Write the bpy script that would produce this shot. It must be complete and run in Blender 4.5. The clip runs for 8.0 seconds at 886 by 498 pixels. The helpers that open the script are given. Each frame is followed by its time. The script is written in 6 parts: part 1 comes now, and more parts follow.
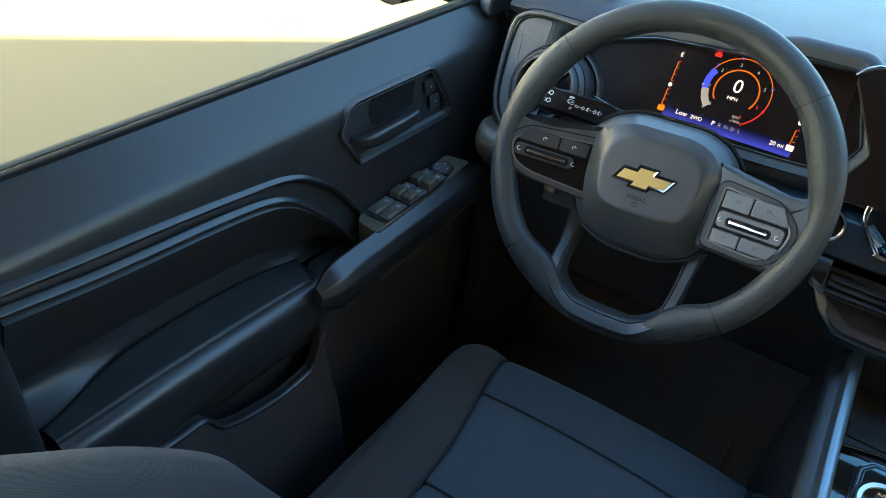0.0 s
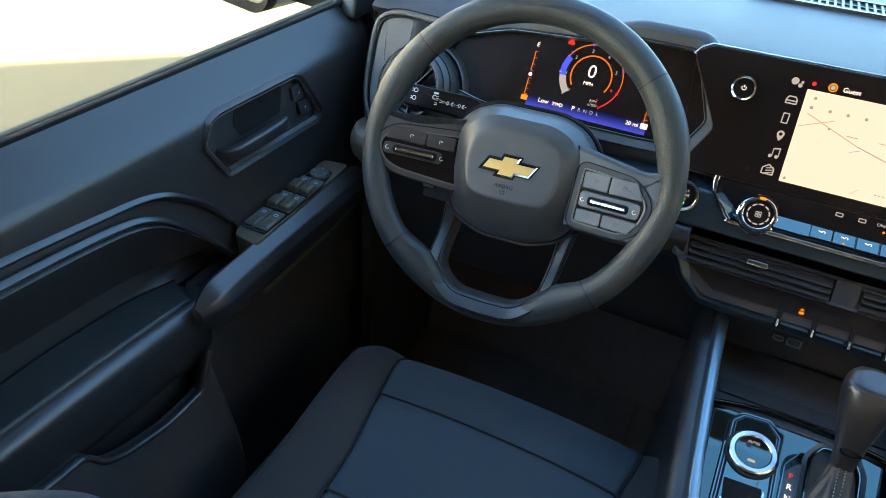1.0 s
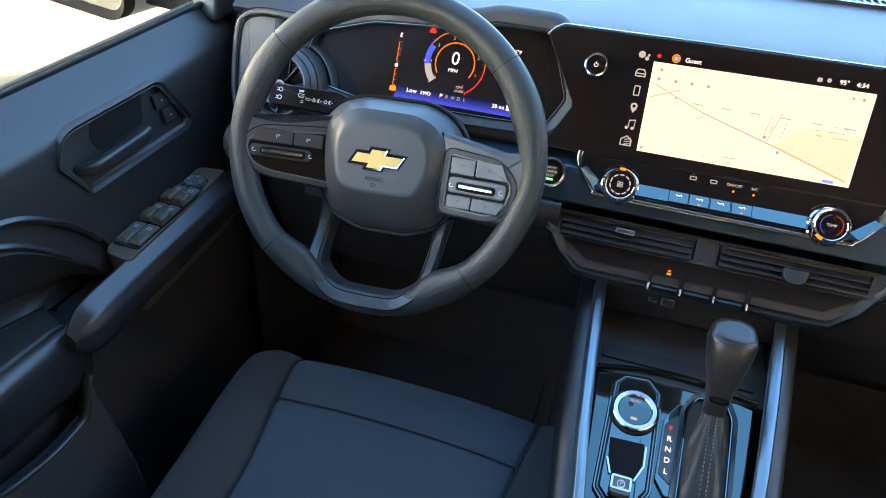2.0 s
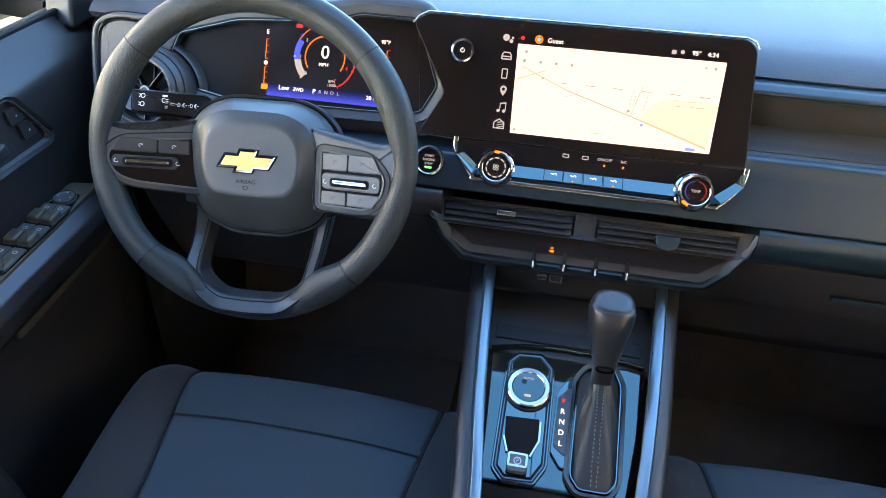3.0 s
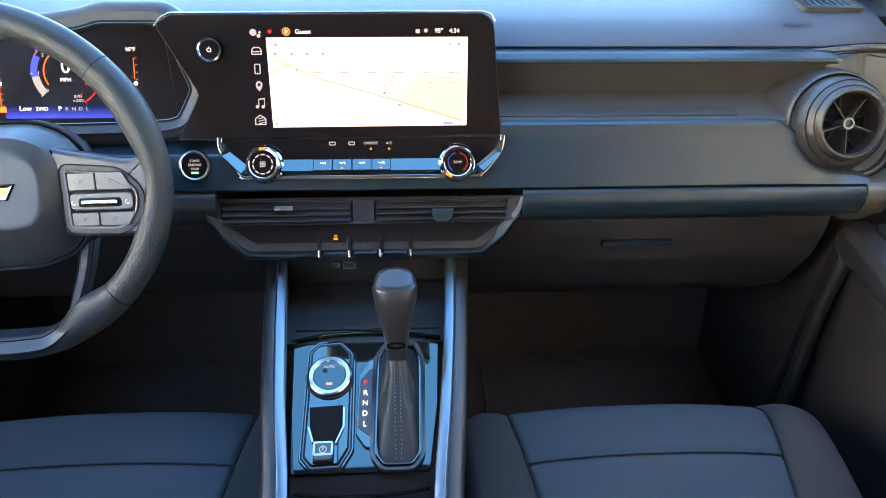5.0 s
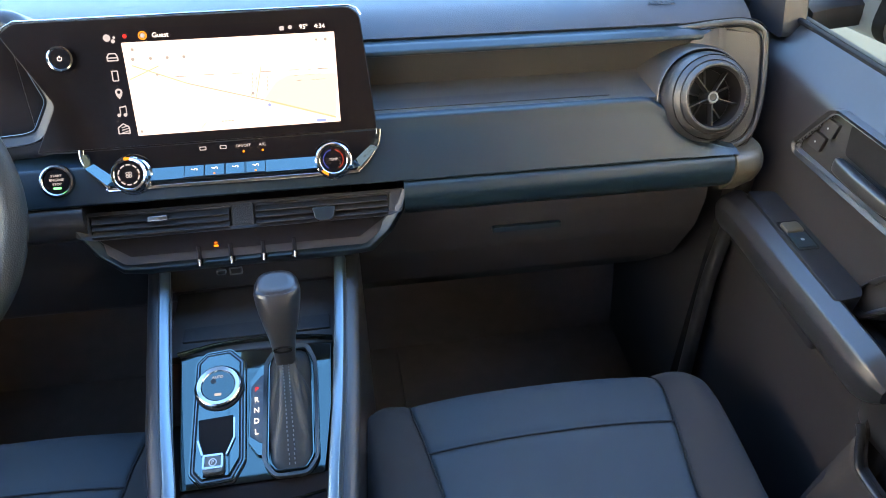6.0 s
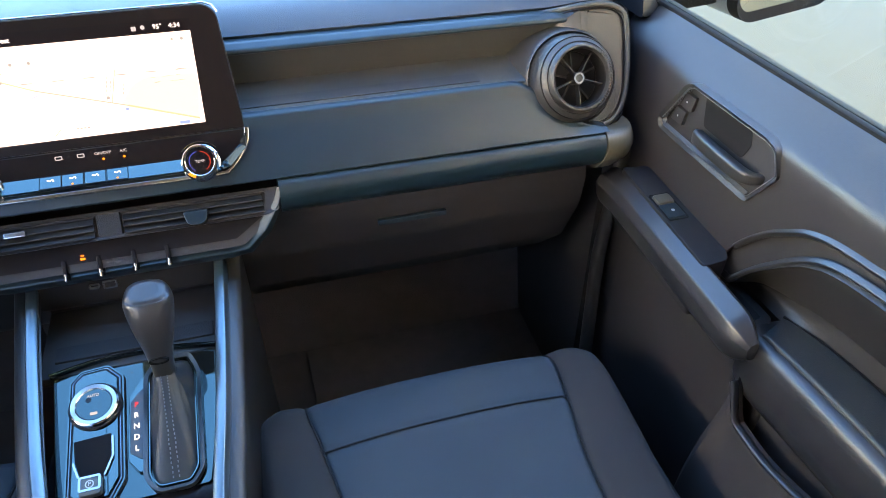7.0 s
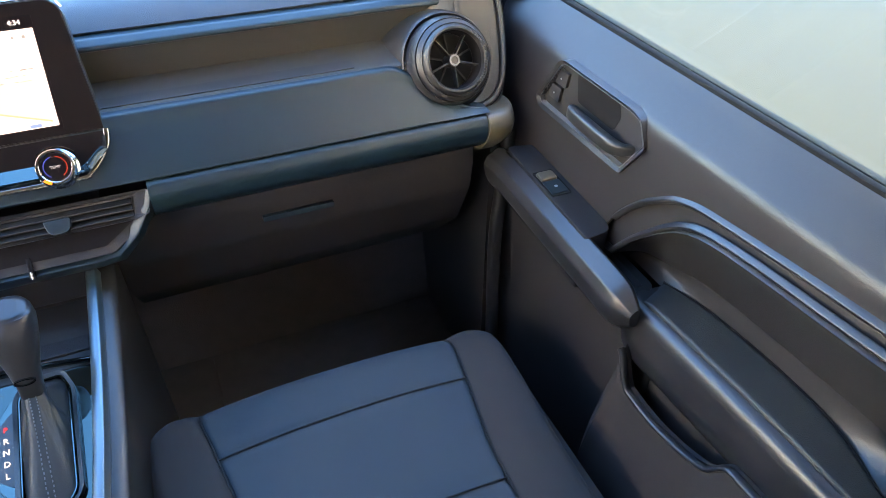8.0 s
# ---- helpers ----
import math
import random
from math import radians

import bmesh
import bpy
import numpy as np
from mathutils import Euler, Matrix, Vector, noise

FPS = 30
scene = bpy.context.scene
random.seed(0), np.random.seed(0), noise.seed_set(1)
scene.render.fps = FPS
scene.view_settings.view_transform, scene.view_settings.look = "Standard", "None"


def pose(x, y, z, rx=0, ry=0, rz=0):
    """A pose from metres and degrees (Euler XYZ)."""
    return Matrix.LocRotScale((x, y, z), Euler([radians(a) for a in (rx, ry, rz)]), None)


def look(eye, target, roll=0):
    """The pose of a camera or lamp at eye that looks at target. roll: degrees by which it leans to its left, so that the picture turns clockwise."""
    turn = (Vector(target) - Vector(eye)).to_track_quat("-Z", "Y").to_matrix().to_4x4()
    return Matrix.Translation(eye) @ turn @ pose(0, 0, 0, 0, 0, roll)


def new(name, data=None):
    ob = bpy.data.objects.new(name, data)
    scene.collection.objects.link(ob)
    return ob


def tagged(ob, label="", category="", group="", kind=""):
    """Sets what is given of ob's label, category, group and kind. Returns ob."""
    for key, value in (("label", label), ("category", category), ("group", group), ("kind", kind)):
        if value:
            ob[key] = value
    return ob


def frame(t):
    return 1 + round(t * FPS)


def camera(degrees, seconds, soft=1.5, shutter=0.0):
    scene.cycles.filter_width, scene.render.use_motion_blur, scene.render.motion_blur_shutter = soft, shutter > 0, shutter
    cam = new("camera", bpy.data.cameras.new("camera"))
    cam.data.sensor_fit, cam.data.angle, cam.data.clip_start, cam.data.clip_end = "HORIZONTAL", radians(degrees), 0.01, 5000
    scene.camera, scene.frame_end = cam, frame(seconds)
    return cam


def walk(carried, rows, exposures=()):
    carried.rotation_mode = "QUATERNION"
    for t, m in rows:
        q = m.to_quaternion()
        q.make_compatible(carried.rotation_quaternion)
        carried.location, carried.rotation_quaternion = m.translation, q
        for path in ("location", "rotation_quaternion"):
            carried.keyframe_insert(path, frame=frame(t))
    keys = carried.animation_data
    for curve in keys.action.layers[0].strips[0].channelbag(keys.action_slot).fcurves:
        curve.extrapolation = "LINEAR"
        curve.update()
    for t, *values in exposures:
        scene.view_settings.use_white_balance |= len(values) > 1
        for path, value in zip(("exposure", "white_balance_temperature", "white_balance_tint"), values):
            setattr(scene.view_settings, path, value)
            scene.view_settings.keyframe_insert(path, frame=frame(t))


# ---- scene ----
cam = camera(65.8, 8.0, soft=0.65)
PATH = [
    (0, (-0.23, -0.689, 1.114), (-1.095, 0.671, -0.071), 5.0),
    (0.5, (-0.209, -0.677, 1.116), (-0.978, 0.748, -0.058), 4.6),
    (1, (-0.187, -0.67, 1.117), (-0.848, 0.816, -0.047), 4.3),
    (1.5, (-0.162, -0.663, 1.121), (-0.716, 0.865, -0.045), 3.8),
    (3, (-0.077, -0.634, 1.128), (-0.334, 0.952, -0.063), 2.3),
    (3.5, (-0.051, -0.632, 1.13), (-0.21, 0.963, -0.066), 2.1),
    (4, (-0.023, -0.632, 1.131), (-0.088, 0.969, -0.066), 2.0),
    (4.5, (0.004, -0.634, 1.134), (0.031, 0.965, -0.067), 1.8),
    (6, (0.109, -0.635, 1.143), (0.388, 0.913, -0.093), 0.9),
    (6.5, (0.143, -0.643, 1.14), (0.514, 0.885, -0.096), 0.9),
    (7, (0.174, -0.655, 1.135), (0.64, 0.847, -0.1), 0.9),
    (7.5, (0.21, -0.666, 1.132), (0.757, 0.802, -0.112), 0.8),
    (8, (0.229, -0.669, 1.127), (0.881, 0.746, -0.127), 1.3),
]
EXPOSURES = [(0.0, 5.36, 8150, 8), (1.5, 5.65, 8000, 13), (3.0, 5.91, 7700, 18), (3.6, 6.03, 7600, 18), (4.5, 6.10, 7500, 19), (6.0, 6.17, 7550, 19), (8.0, 6.28, 7300, 20)]
walk(cam, [(t, look(eye, target, roll)) for t, eye, target, roll in PATH], EXPOSURES)

# ---------------------------------------------------------------- light
GROUND = -0.55
SUN_EL, SUN_AZ = 42.0, 135.0          # the sun stands behind the car, to its right
world = bpy.data.worlds.new("sky")
scene.world = world
world.use_nodes = True
wn = world.node_tree.nodes
sky = wn.new("ShaderNodeTexSky")
sky.sky_type = 'NISHITA'
sky.sun_disc = False
sky.sun_elevation = radians(SUN_EL)
sky.sun_rotation = radians(SUN_AZ)
sky.air_density, sky.dust_density, sky.ozone_density = 1.0, 0.1, 5.0
wn["Background"].inputs["Strength"].default_value = 0.052
world.node_tree.links.new(sky.outputs["Color"], wn["Background"].inputs["Color"])
sun = new("sun", bpy.data.lights.new("sun", 'SUN'))
sun.data.energy, sun.data.angle, sun.data.color = 2.6, radians(0.5), (1.0, 0.91, 0.78)
SUN_FROM = Vector((math.sin(radians(SUN_AZ)) * math.cos(radians(SUN_EL)), math.cos(radians(SUN_AZ)) * math.cos(radians(SUN_EL)), math.sin(radians(SUN_EL))))
sun.matrix_world = look(SUN_FROM * 30, (0, 0, 0))


# ---------------------------------------------------------------- materials
GLOW = 0.025      # how bright the displays are beside the daylight


def material(name, color, rough=0.5, metal=0.0, grain=0.0, grain_size=900.0, spots=0.12, spot_size=9.0, coat=0.0, spec=0.5, rough_var=0.08, sheen=0.0, cells=True, tint=(1, 1, 1)):
    """Base colour with slow and fine variation, and a fine moulded or woven relief."""
    m = bpy.data.materials.new(name)
    m.use_nodes = True
    n, l = m.node_tree.nodes, m.node_tree.links
    b = n["Principled BSDF"]
    b.inputs["Metallic"].default_value = metal
    b.inputs["Coat Weight"].default_value = coat
    b.inputs["Coat Roughness"].default_value = 0.04
    b.inputs["Specular IOR Level"].default_value = spec
    b.inputs["Sheen Weight"].default_value = sheen
    b.inputs["Specular Tint"].default_value = (*tint, 1)
    tc = n.new("ShaderNodeTexCoord")
    slow = n.new("ShaderNodeTexNoise")
    slow.inputs["Scale"].default_value, slow.inputs["Detail"].default_value = spot_size, 3
    l.new(tc.outputs["Object"], slow.inputs["Vector"])
    ramp = n.new("ShaderNodeMapRange")
    ramp.inputs["To Min"].default_value, ramp.inputs["To Max"].default_value = 1 - spots, 1 + spots
    l.new(slow.outputs["Fac"], ramp.inputs["Value"])
    mul = n.new("ShaderNodeVectorMath")
    mul.operation = 'SCALE'
    mul.inputs[0].default_value = color
    l.new(ramp.outputs["Result"], mul.inputs["Scale"])
    l.new(mul.outputs["Vector"], b.inputs["Base Color"])
    rr = n.new("ShaderNodeMapRange")
    rr.inputs["To Min"].default_value, rr.inputs["To Max"].default_value = max(0.02, rough - rough_var), min(1.0, rough + rough_var)
    l.new(slow.outputs["Fac"], rr.inputs["Value"])
    l.new(rr.outputs["Result"], b.inputs["Roughness"])
    if grain:
        if cells:
            g = n.new("ShaderNodeTexVoronoi")
            out = g.outputs["Distance"]
        else:
            g = n.new("ShaderNodeTexNoise")
            out = g.outputs["Fac"]
        g.inputs["Scale"].default_value = grain_size
        l.new(tc.outputs["Object"], g.inputs["Vector"])
        bump = n.new("ShaderNodeBump")
        bump.inputs["Strength"].default_value, bump.inputs["Distance"].default_value = grain, 0.0006
        l.new(out, bump.inputs["Height"])
        l.new(bump.outputs["Normal"], b.inputs["Normal"])
    return m


def cloth(name, color, scale=520.0):
    """Knitted seat cloth: two crossed waves for the weave, and slow fading."""
    m = material(name, color, 0.88, spots=0.10, spot_size=14, sheen=0.04, spec=0.2)
    n, l = m.node_tree.nodes, m.node_tree.links
    tc = n.new("ShaderNodeTexCoord")
    heights = []
    for axis in ('X', 'Y'):
        w = n.new("ShaderNodeTexWave")
        w.bands_direction = axis
        w.inputs["Scale"].default_value, w.inputs["Distortion"].default_value = scale, 1.5
        l.new(tc.outputs["Object"], w.inputs["Vector"])
        heights.append(w.outputs["Fac"])
    add = n.new("ShaderNodeMath")
    add.operation = 'ADD'
    l.new(heights[0], add.inputs[0])
    l.new(heights[1], add.inputs[1])
    bump = n.new("ShaderNodeBump")
    bump.inputs["Strength"].default_value, bump.inputs["Distance"].default_value = 0.35, 0.0006
    l.new(add.outputs["Value"], bump.inputs["Height"])
    l.new(bump.outputs["Normal"], n["Principled BSDF"].inputs["Normal"])
    return m


def lit(name, color, strength):
    strength *= GLOW
    m = bpy.data.materials.new(name)
    m.use_nodes = True
    b = m.node_tree.nodes["Principled BSDF"]
    b.inputs["Base Color"].default_value = (0.003, 0.003, 0.003, 1)
    b.inputs["Roughness"].default_value = 0.3
    b.inputs["Specular IOR Level"].default_value = 0.08
    b.inputs["Emission Color"].default_value = (*color, 1)
    b.inputs["Emission Strength"].default_value = strength
    return m


def pane(name, tint=(0.92, 0.97, 0.95)):
    """Thin clear glass: straight through, with the gloss of its surface."""
    m = bpy.data.materials.new(name)
    m.use_nodes = True
    n, l = m.node_tree.nodes, m.node_tree.links
    n.remove(n["Principled BSDF"])
    t, g, f, p, x = n.new("ShaderNodeBsdfTransparent"), n.new("ShaderNodeBsdfGlossy"), n.new("ShaderNodeLayerWeight"), n.new("ShaderNodeMath"), n.new("ShaderNodeMixShader")
    k = n.new("ShaderNodeMapRange")
    t.inputs["Color"].default_value = (*tint, 1)
    g.inputs["Roughness"].default_value = 0.0
    p.operation = 'POWER'
    p.inputs[1].default_value = 5.0
    k.inputs["To Min"].default_value, k.inputs["To Max"].default_value = 0.03, 0.9
    l.new(f.outputs["Facing"], p.inputs[0])
    l.new(p.outputs["Value"], k.inputs["Value"])
    l.new(k.outputs["Result"], x.inputs["Fac"])
    l.new(t.outputs["BSDF"], x.inputs[1])
    l.new(g.outputs["BSDF"], x.inputs[2])
    l.new(x.outputs["Shader"], n["Material Output"].inputs["Surface"])
    return m


SOFT = material("soft_touch_plastic", (0.0210, 0.0212, 0.0222), 0.35, spec=0.58, grain=0.25, grain_size=1100, spots=0.12, rough_var=0.04)
SATIN = material("satin_moulding", (0.0215, 0.0220, 0.0240), 0.33, spec=0.60, grain=0.08, grain_size=1300, spots=0.08, rough_var=0.02)
TOPPAD = material("soft_dash_top", (0.030, 0.033, 0.038), 0.5, spec=0.45, grain=0.3, grain_size=900, spots=0.12, rough_var=0.05)
DOORP = material("moulded_door_plastic", (0.0245, 0.0232, 0.0235), 0.38, spec=0.46, grain=0.10, grain_size=1000, spots=0.10, rough_var=0.03)
HARD = material("hard_dark_plastic", (0.0285, 0.0270, 0.0265), 0.40, spec=0.48, grain=0.2, grain_size=1300, spots=0.15, rough_var=0.04)
LOWER = material("dull_lower_plastic", (0.0285, 0.0262, 0.0265), 0.5, spec=0.32, grain=0.2, grain_size=1300, spots=0.15)
# dark plastic; the blue of its sky reflection is mixed into the base colour
FASCIA = material("satin_fascia_plastic", (0.009, 0.022, 0.031), 0.32, spec=0.42, grain=0.15, grain_size=1400, rough_var=0.03)
RECESS = material("grained_warm_plastic", (0.040, 0.038, 0.033), 0.40, grain=0.25, grain_size=1000, rough_var=0.04)
# dark plastic with the warm light off the ground put into its colour
WARMLIT = material("warm_lit_plastic", (0.085, 0.072, 0.049), 0.38, grain=0.25, grain_size=1000, rough_var=0.04)
PADMAT = material("armrest_vinyl", (0.016, 0.0165, 0.018), 0.55, spec=0.3, grain=0.4, grain_size=800, rough_var=0.04)
BLACK = material("matte_black", (0.020, 0.0185, 0.0185), 0.6, spots=0.2)
GAP = material("black_rubber_seal", (0.011, 0.0105, 0.0105), 0.8, spec=0.12)
SILLRUB = material("olive_grey_rubber", (0.055, 0.052, 0.040), 0.85, spec=0.2)
SKYTINT = (0.58, 1.0, 1.0)      # sky blue put into the gloss of black parts, for bluer reflections
GLOSS = material("piano_black", (0.005, 0.006, 0.008), 0.03, spots=0.1, rough_var=0.01, spec=1.3, tint=SKYTINT)
GLOSS.node_tree.nodes["Principled BSDF"].inputs["Coat IOR"].default_value = 1.45
PANELBLK = material("gloss_console_black", (0.006, 0.006, 0.007), 0.03, spots=0.1, rough_var=0.01, spec=0.9, tint=SKYTINT)
STRIPBLK = material("gloss_strip_black", (0.012, 0.011, 0.012), 0.08, spots=0.1, rough_var=0.02, spec=0.16)
GLASSBLK = material("black_display_glass", (0.010, 0.007, 0.006), 0.3, rough_var=0.03, spec=0.05)
# silver paint with the blue of the reflected sky added to its base colour
SILVER = material("sky_tinted_silver_paint", (0.135, 0.200, 0.235), 0.30, metal=0.75, spots=0.03, rough_var=0.015)
CHROME = material("chrome", (0.50, 0.51, 0.53), 0.10, metal=1.0, rough_var=0.03, spots=0.04)
DULLCHROME = material("satin_chrome", (0.38, 0.40, 0.42), 0.2, metal=1.0, spots=0.05)
PORTGREY = material("port_metal", (0.17, 0.175, 0.18), 0.35, metal=0.3)
LEATHER = material("grained_leather", (0.0255, 0.031, 0.0325), 0.42, spec=0.34, grain=0.28, grain_size=750, spots=0.06, rough_var=0.02)
GRIP = material("perforated_leather", (0.028, 0.0345, 0.0350), 0.44, spec=0.34, grain=0.35, grain_size=650, spots=0.06, rough_var=0.02)
SPOKE = material("spoke_plastic", (0.036, 0.043, 0.047), 0.34, grain=0.12, grain_size=1500, rough_var=0.04)
KEYPLAST = material("key_plastic", (0.075, 0.080, 0.080), 0.34, grain=0.1)
INSERT = cloth("blue_grey_seat_cloth", (0.038, 0.053, 0.064))
BOLSTER = cloth("charcoal_seat_cloth", (0.032, 0.032, 0.033))
CARPET = material("floor_carpet", (0.085, 0.072, 0.066), 0.95, grain=0.9, grain_size=420, cells=False, spots=0.3, spot_size=30)
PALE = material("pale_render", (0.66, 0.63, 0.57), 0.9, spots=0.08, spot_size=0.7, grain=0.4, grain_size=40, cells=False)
THREAD = material("grey_thread", (0.15, 0.17, 0.19), 0.8)
SEAM = material("dark_seam", (0.008, 0.009, 0.011), 0.9)
PRINT = material("pale_print", (0.5, 0.52, 0.54), 0.6)
GOLD = material("gold_emblem", (0.46, 0.31, 0.11), 0.3, metal=0.9, grain=0.3, grain_size=700)
LINER = material("headliner_cloth", (0.27, 0.225, 0.175), 0.95, grain=0.3, grain_size=500, cells=False)
CONCRETE = material("concrete", (0.104, 0.081, 0.036), 0.9, grain=0.25, grain_size=60, cells=False, spots=0.14, spot_size=1.1)
# warm and pale so that the added shade wall bounces light into the cab
WALLP = material("painted_wall", (0.72, 0.53, 0.34), 0.85, spots=0.1, spot_size=1.0)
BODY = material("car_paint", (0.16, 0.17, 0.18), 0.3, coat=0.6, spots=0.04)
CLEAR = pane("window_glass")
# blue tint added to turn the daylight through the windshield cyan
TINTED = pane("tinted_windshield_glass", (0.79, 0.945, 0.965))
MIRROR = material("mirror_silver", (0.85, 0.87, 0.88), 0.02, metal=1.0, rough_var=0.01, spots=0.01)
MAPGLOW = lit("map_glow", (1.0, 0.83, 0.71), 0.98)
PARKGLOW = lit("map_tan_area", (1.0, 0.79, 0.60), 0.93)
ROADGLOW = lit("map_road", (0.62, 0.50, 0.38), 0.8)
ROADYEL = lit("map_main_road", (0.78, 0.60, 0.36), 0.8)
MAPTEXT = lit("map_writing", (0.5, 0.45, 0.41), 0.75)
MAPBLUE = lit("map_blue", (0.25, 0.35, 0.9), 1.0)
WHITEGLOW = lit("white_glow", (1.0, 0.92, 0.86), 1.6)
DIMGLOW = lit("dim_white_glow", (0.9, 0.85, 0.85), 0.5)
ORANGE = lit("orange_glow", (1.0, 0.20, 0.015), 1.0)
AMBER = lit("amber_glow", (1.0, 0.27, 0.015), 1.3)
REDGLOW = lit("red_glow", (1.0, 0.04, 0.03), 1.0)
BLUEGLOW = lit("blue_glow", (0.04, 0.07, 1.0), 1.6)
REDDIM = lit("dim_red_glow", (1.0, 0.08, 0.04), 0.45)
BLUEDIM = lit("dim_blue_glow", (0.10, 0.14, 0.75), 0.5)
BLUEFADE = [lit("blue_strip_glow", (0.06, 0.09, 0.85), k) for k in (0.75, 0.6, 0.42, 0.26, 0.13, 0.05)]
GREENGLOW = lit("green_glow", (0.1, 1.0, 0.25), 2.0)
SCREENBLK = lit("lit_display_black", (0.9, 0.45, 0.4), 0.006)


# ---------------------------------------------------------------- mesh helpers
def part(name, bm, mat, parent=None, label="", smooth=38):
    """Links a bmesh as one mesh object, under a thing or a part."""
    bmesh.ops.recalc_face_normals(bm, faces=bm.faces)
    bm.normal_update()
    limit = math.cos(radians(smooth))
    size = {f: f.calc_area() for f in bm.faces}
    loops = []
    for f in bm.faces:
        f.smooth = True
        for v in f.verts:                      # broad faces stay flat, narrow bevels turn
            n = Vector()
            for g in v.link_faces:
                if g.normal.dot(f.normal) > limit:
                    n += g.normal * size[g]
            loops.append(n.normalized() if n.length > 0 else f.normal.copy())
    me = bpy.data.meshes.new(name)
    bm.to_mesh(me)
    bm.free()
    me.normals_split_custom_set(loops)
    me.materials.append(mat)
    ob = new(name, me)
    if parent:
        ob.parent = parent
    return tagged(ob, label)


def thing(name, label, category, group="", at=(0, 0, 0), kind=""):
    ob = new(name)
    ob.empty_display_size = 0.05
    return tagged(ob, label, category, group, kind)


def plane(o, u, v):
    """A flat frame: origin, the direction of x, the direction of y; z comes out of it."""
    u, v = Vector(u).normalized(), Vector(v)
    v = (v - u * v.dot(u)).normalized()
    n = u.cross(v)
    return Matrix(((u.x, v.x, n.x, o[0]), (u.y, v.y, n.y, o[1]), (u.z, v.z, n.z, o[2]), (0, 0, 0, 1)))


def rounded(pts, r, seg=4):
    """A polygon with rounded corners; r is one radius or one for each corner."""
    out, n = [], len(pts)
    for i in range(n):
        p, a, b = Vector(pts[i]), Vector(pts[i - 1]), Vector(pts[(i + 1) % n])
        rad = r[i] if isinstance(r, (list, tuple)) else r
        da, db = (a - p), (b - p)
        k = min(rad, da.length * 0.49, db.length * 0.49)
        s, e = p + da.normalized() * k, p + db.normalized() * k
        for j in range(seg + 1):
            t = j / seg
            q = s * (1 - t) ** 2 + p * 2 * t * (1 - t) + e * t * t
            out.append((q.x, q.y))
    return out


def prism(bm, pts, z0, z1, m=None, bevel=0.0, seg=2):
    """A plate: the polygon from z0 to z1 in the frame m, with a rounded upper rim."""
    new_verts = []
    if bevel > 0:
        c = Vector((sum(p[0] for p in pts) / len(pts), sum(p[1] for p in pts) / len(pts)))
        loops = [(pts, z0), (pts, z1 - bevel)]
        for j in range(1, seg + 1):
            a = math.pi / 2 * j / seg
            loops.append((inset(pts, bevel * (1 - math.cos(a))), z1 - bevel + bevel * math.sin(a)))
    else:
        loops = [(pts, z0), (pts, z1)]
    rows = [[bm.verts.new((p[0], p[1], z)) for p in loop] for loop, z in loops]
    n = len(pts)
    for a, b in zip(rows, rows[1:]):
        for i in range(n):
            bm.faces.new((a[i], a[(i + 1) % n], b[(i + 1) % n], b[i]))
    bm.faces.new(rows[0][::-1])
    bm.faces.new(rows[-1])
    if m is not None:
        bmesh.ops.transform(bm, matrix=m, verts=[v for r in rows for v in r])
    return bm


def inset(pts, d):
    """The polygon moved inward by d."""
    n = len(pts)
    area = sum(pts[i][0] * pts[(i + 1) % n][1] - pts[(i + 1) % n][0] * pts[i][1] for i in range(n))
    sgn = 1 if area > 0 else -1
    out = []
    for i in range(n):
        p = Vector(pts[i])
        e1, e2 = (p - Vector(pts[i - 1])), (Vector(pts[(i + 1) % n]) - p)
        if e1.length < 1e-9 or e2.length < 1e-9:
            out.append((p.x, p.y))
            continue
        n1, n2 = Vector((-e1.y, e1.x)).normalized() * sgn, Vector((-e2.y, e2.x)).normalized() * sgn
        k = n1 + n2
        k = k / max(0.35, k.length_squared / 2)
        out.append((p.x + k.x * d, p.y + k.y * d))
    return out


def ring(bm, outer, inner, z0, z1, m=None, z_in=None):
    """A frame between two polygons with as many corners; the inner rim may lie at another height."""
    z_in = z1 if z_in is None else z_in
    rows = [[bm.verts.new((p[0], p[1], z)) for p in loop] for loop, z in ((outer, z0), (outer, z1), (inner, z_in), (inner, z0))]
    n = len(outer)
    for k in range(4):
        a, b = rows[k], rows[(k + 1) % 4]
        for i in range(n):
            bm.faces.new((a[i], a[(i + 1) % n], b[(i + 1) % n], b[i]))
    if m is not None:
        bmesh.ops.transform(bm, matrix=m, verts=[v for r in rows for v in r])
    return bm


def circle(r, n=40, cx=0.0, cy=0.0):
    return [(cx + r * math.cos(2 * math.pi * i / n), cy + r * math.sin(2 * math.pi * i / n)) for i in range(n)]


def rect(x0, y0, x1, y1):
    return [(x0, y0), (x1, y0), (x1, y1), (x0, y1)]


def lathe(bm, prof, n=40, m=None):
    """A turned body: (radius, height) rows round z."""
    rows = [[bm.verts.new((r * math.cos(2 * math.pi * i / n), r * math.sin(2 * math.pi * i / n), z)) for i in range(n)] for r, z in prof]
    for a, b in zip(rows, rows[1:]):
        for i in range(n):
            bm.faces.new((a[i], a[(i + 1) % n], b[(i + 1) % n], b[i]))
    bm.faces.new(rows[0][::-1])
    bm.faces.new(rows[-1])
    if m is not None:
        bmesh.ops.transform(bm, matrix=m, verts=[v for r in rows for v in r])
    return bm


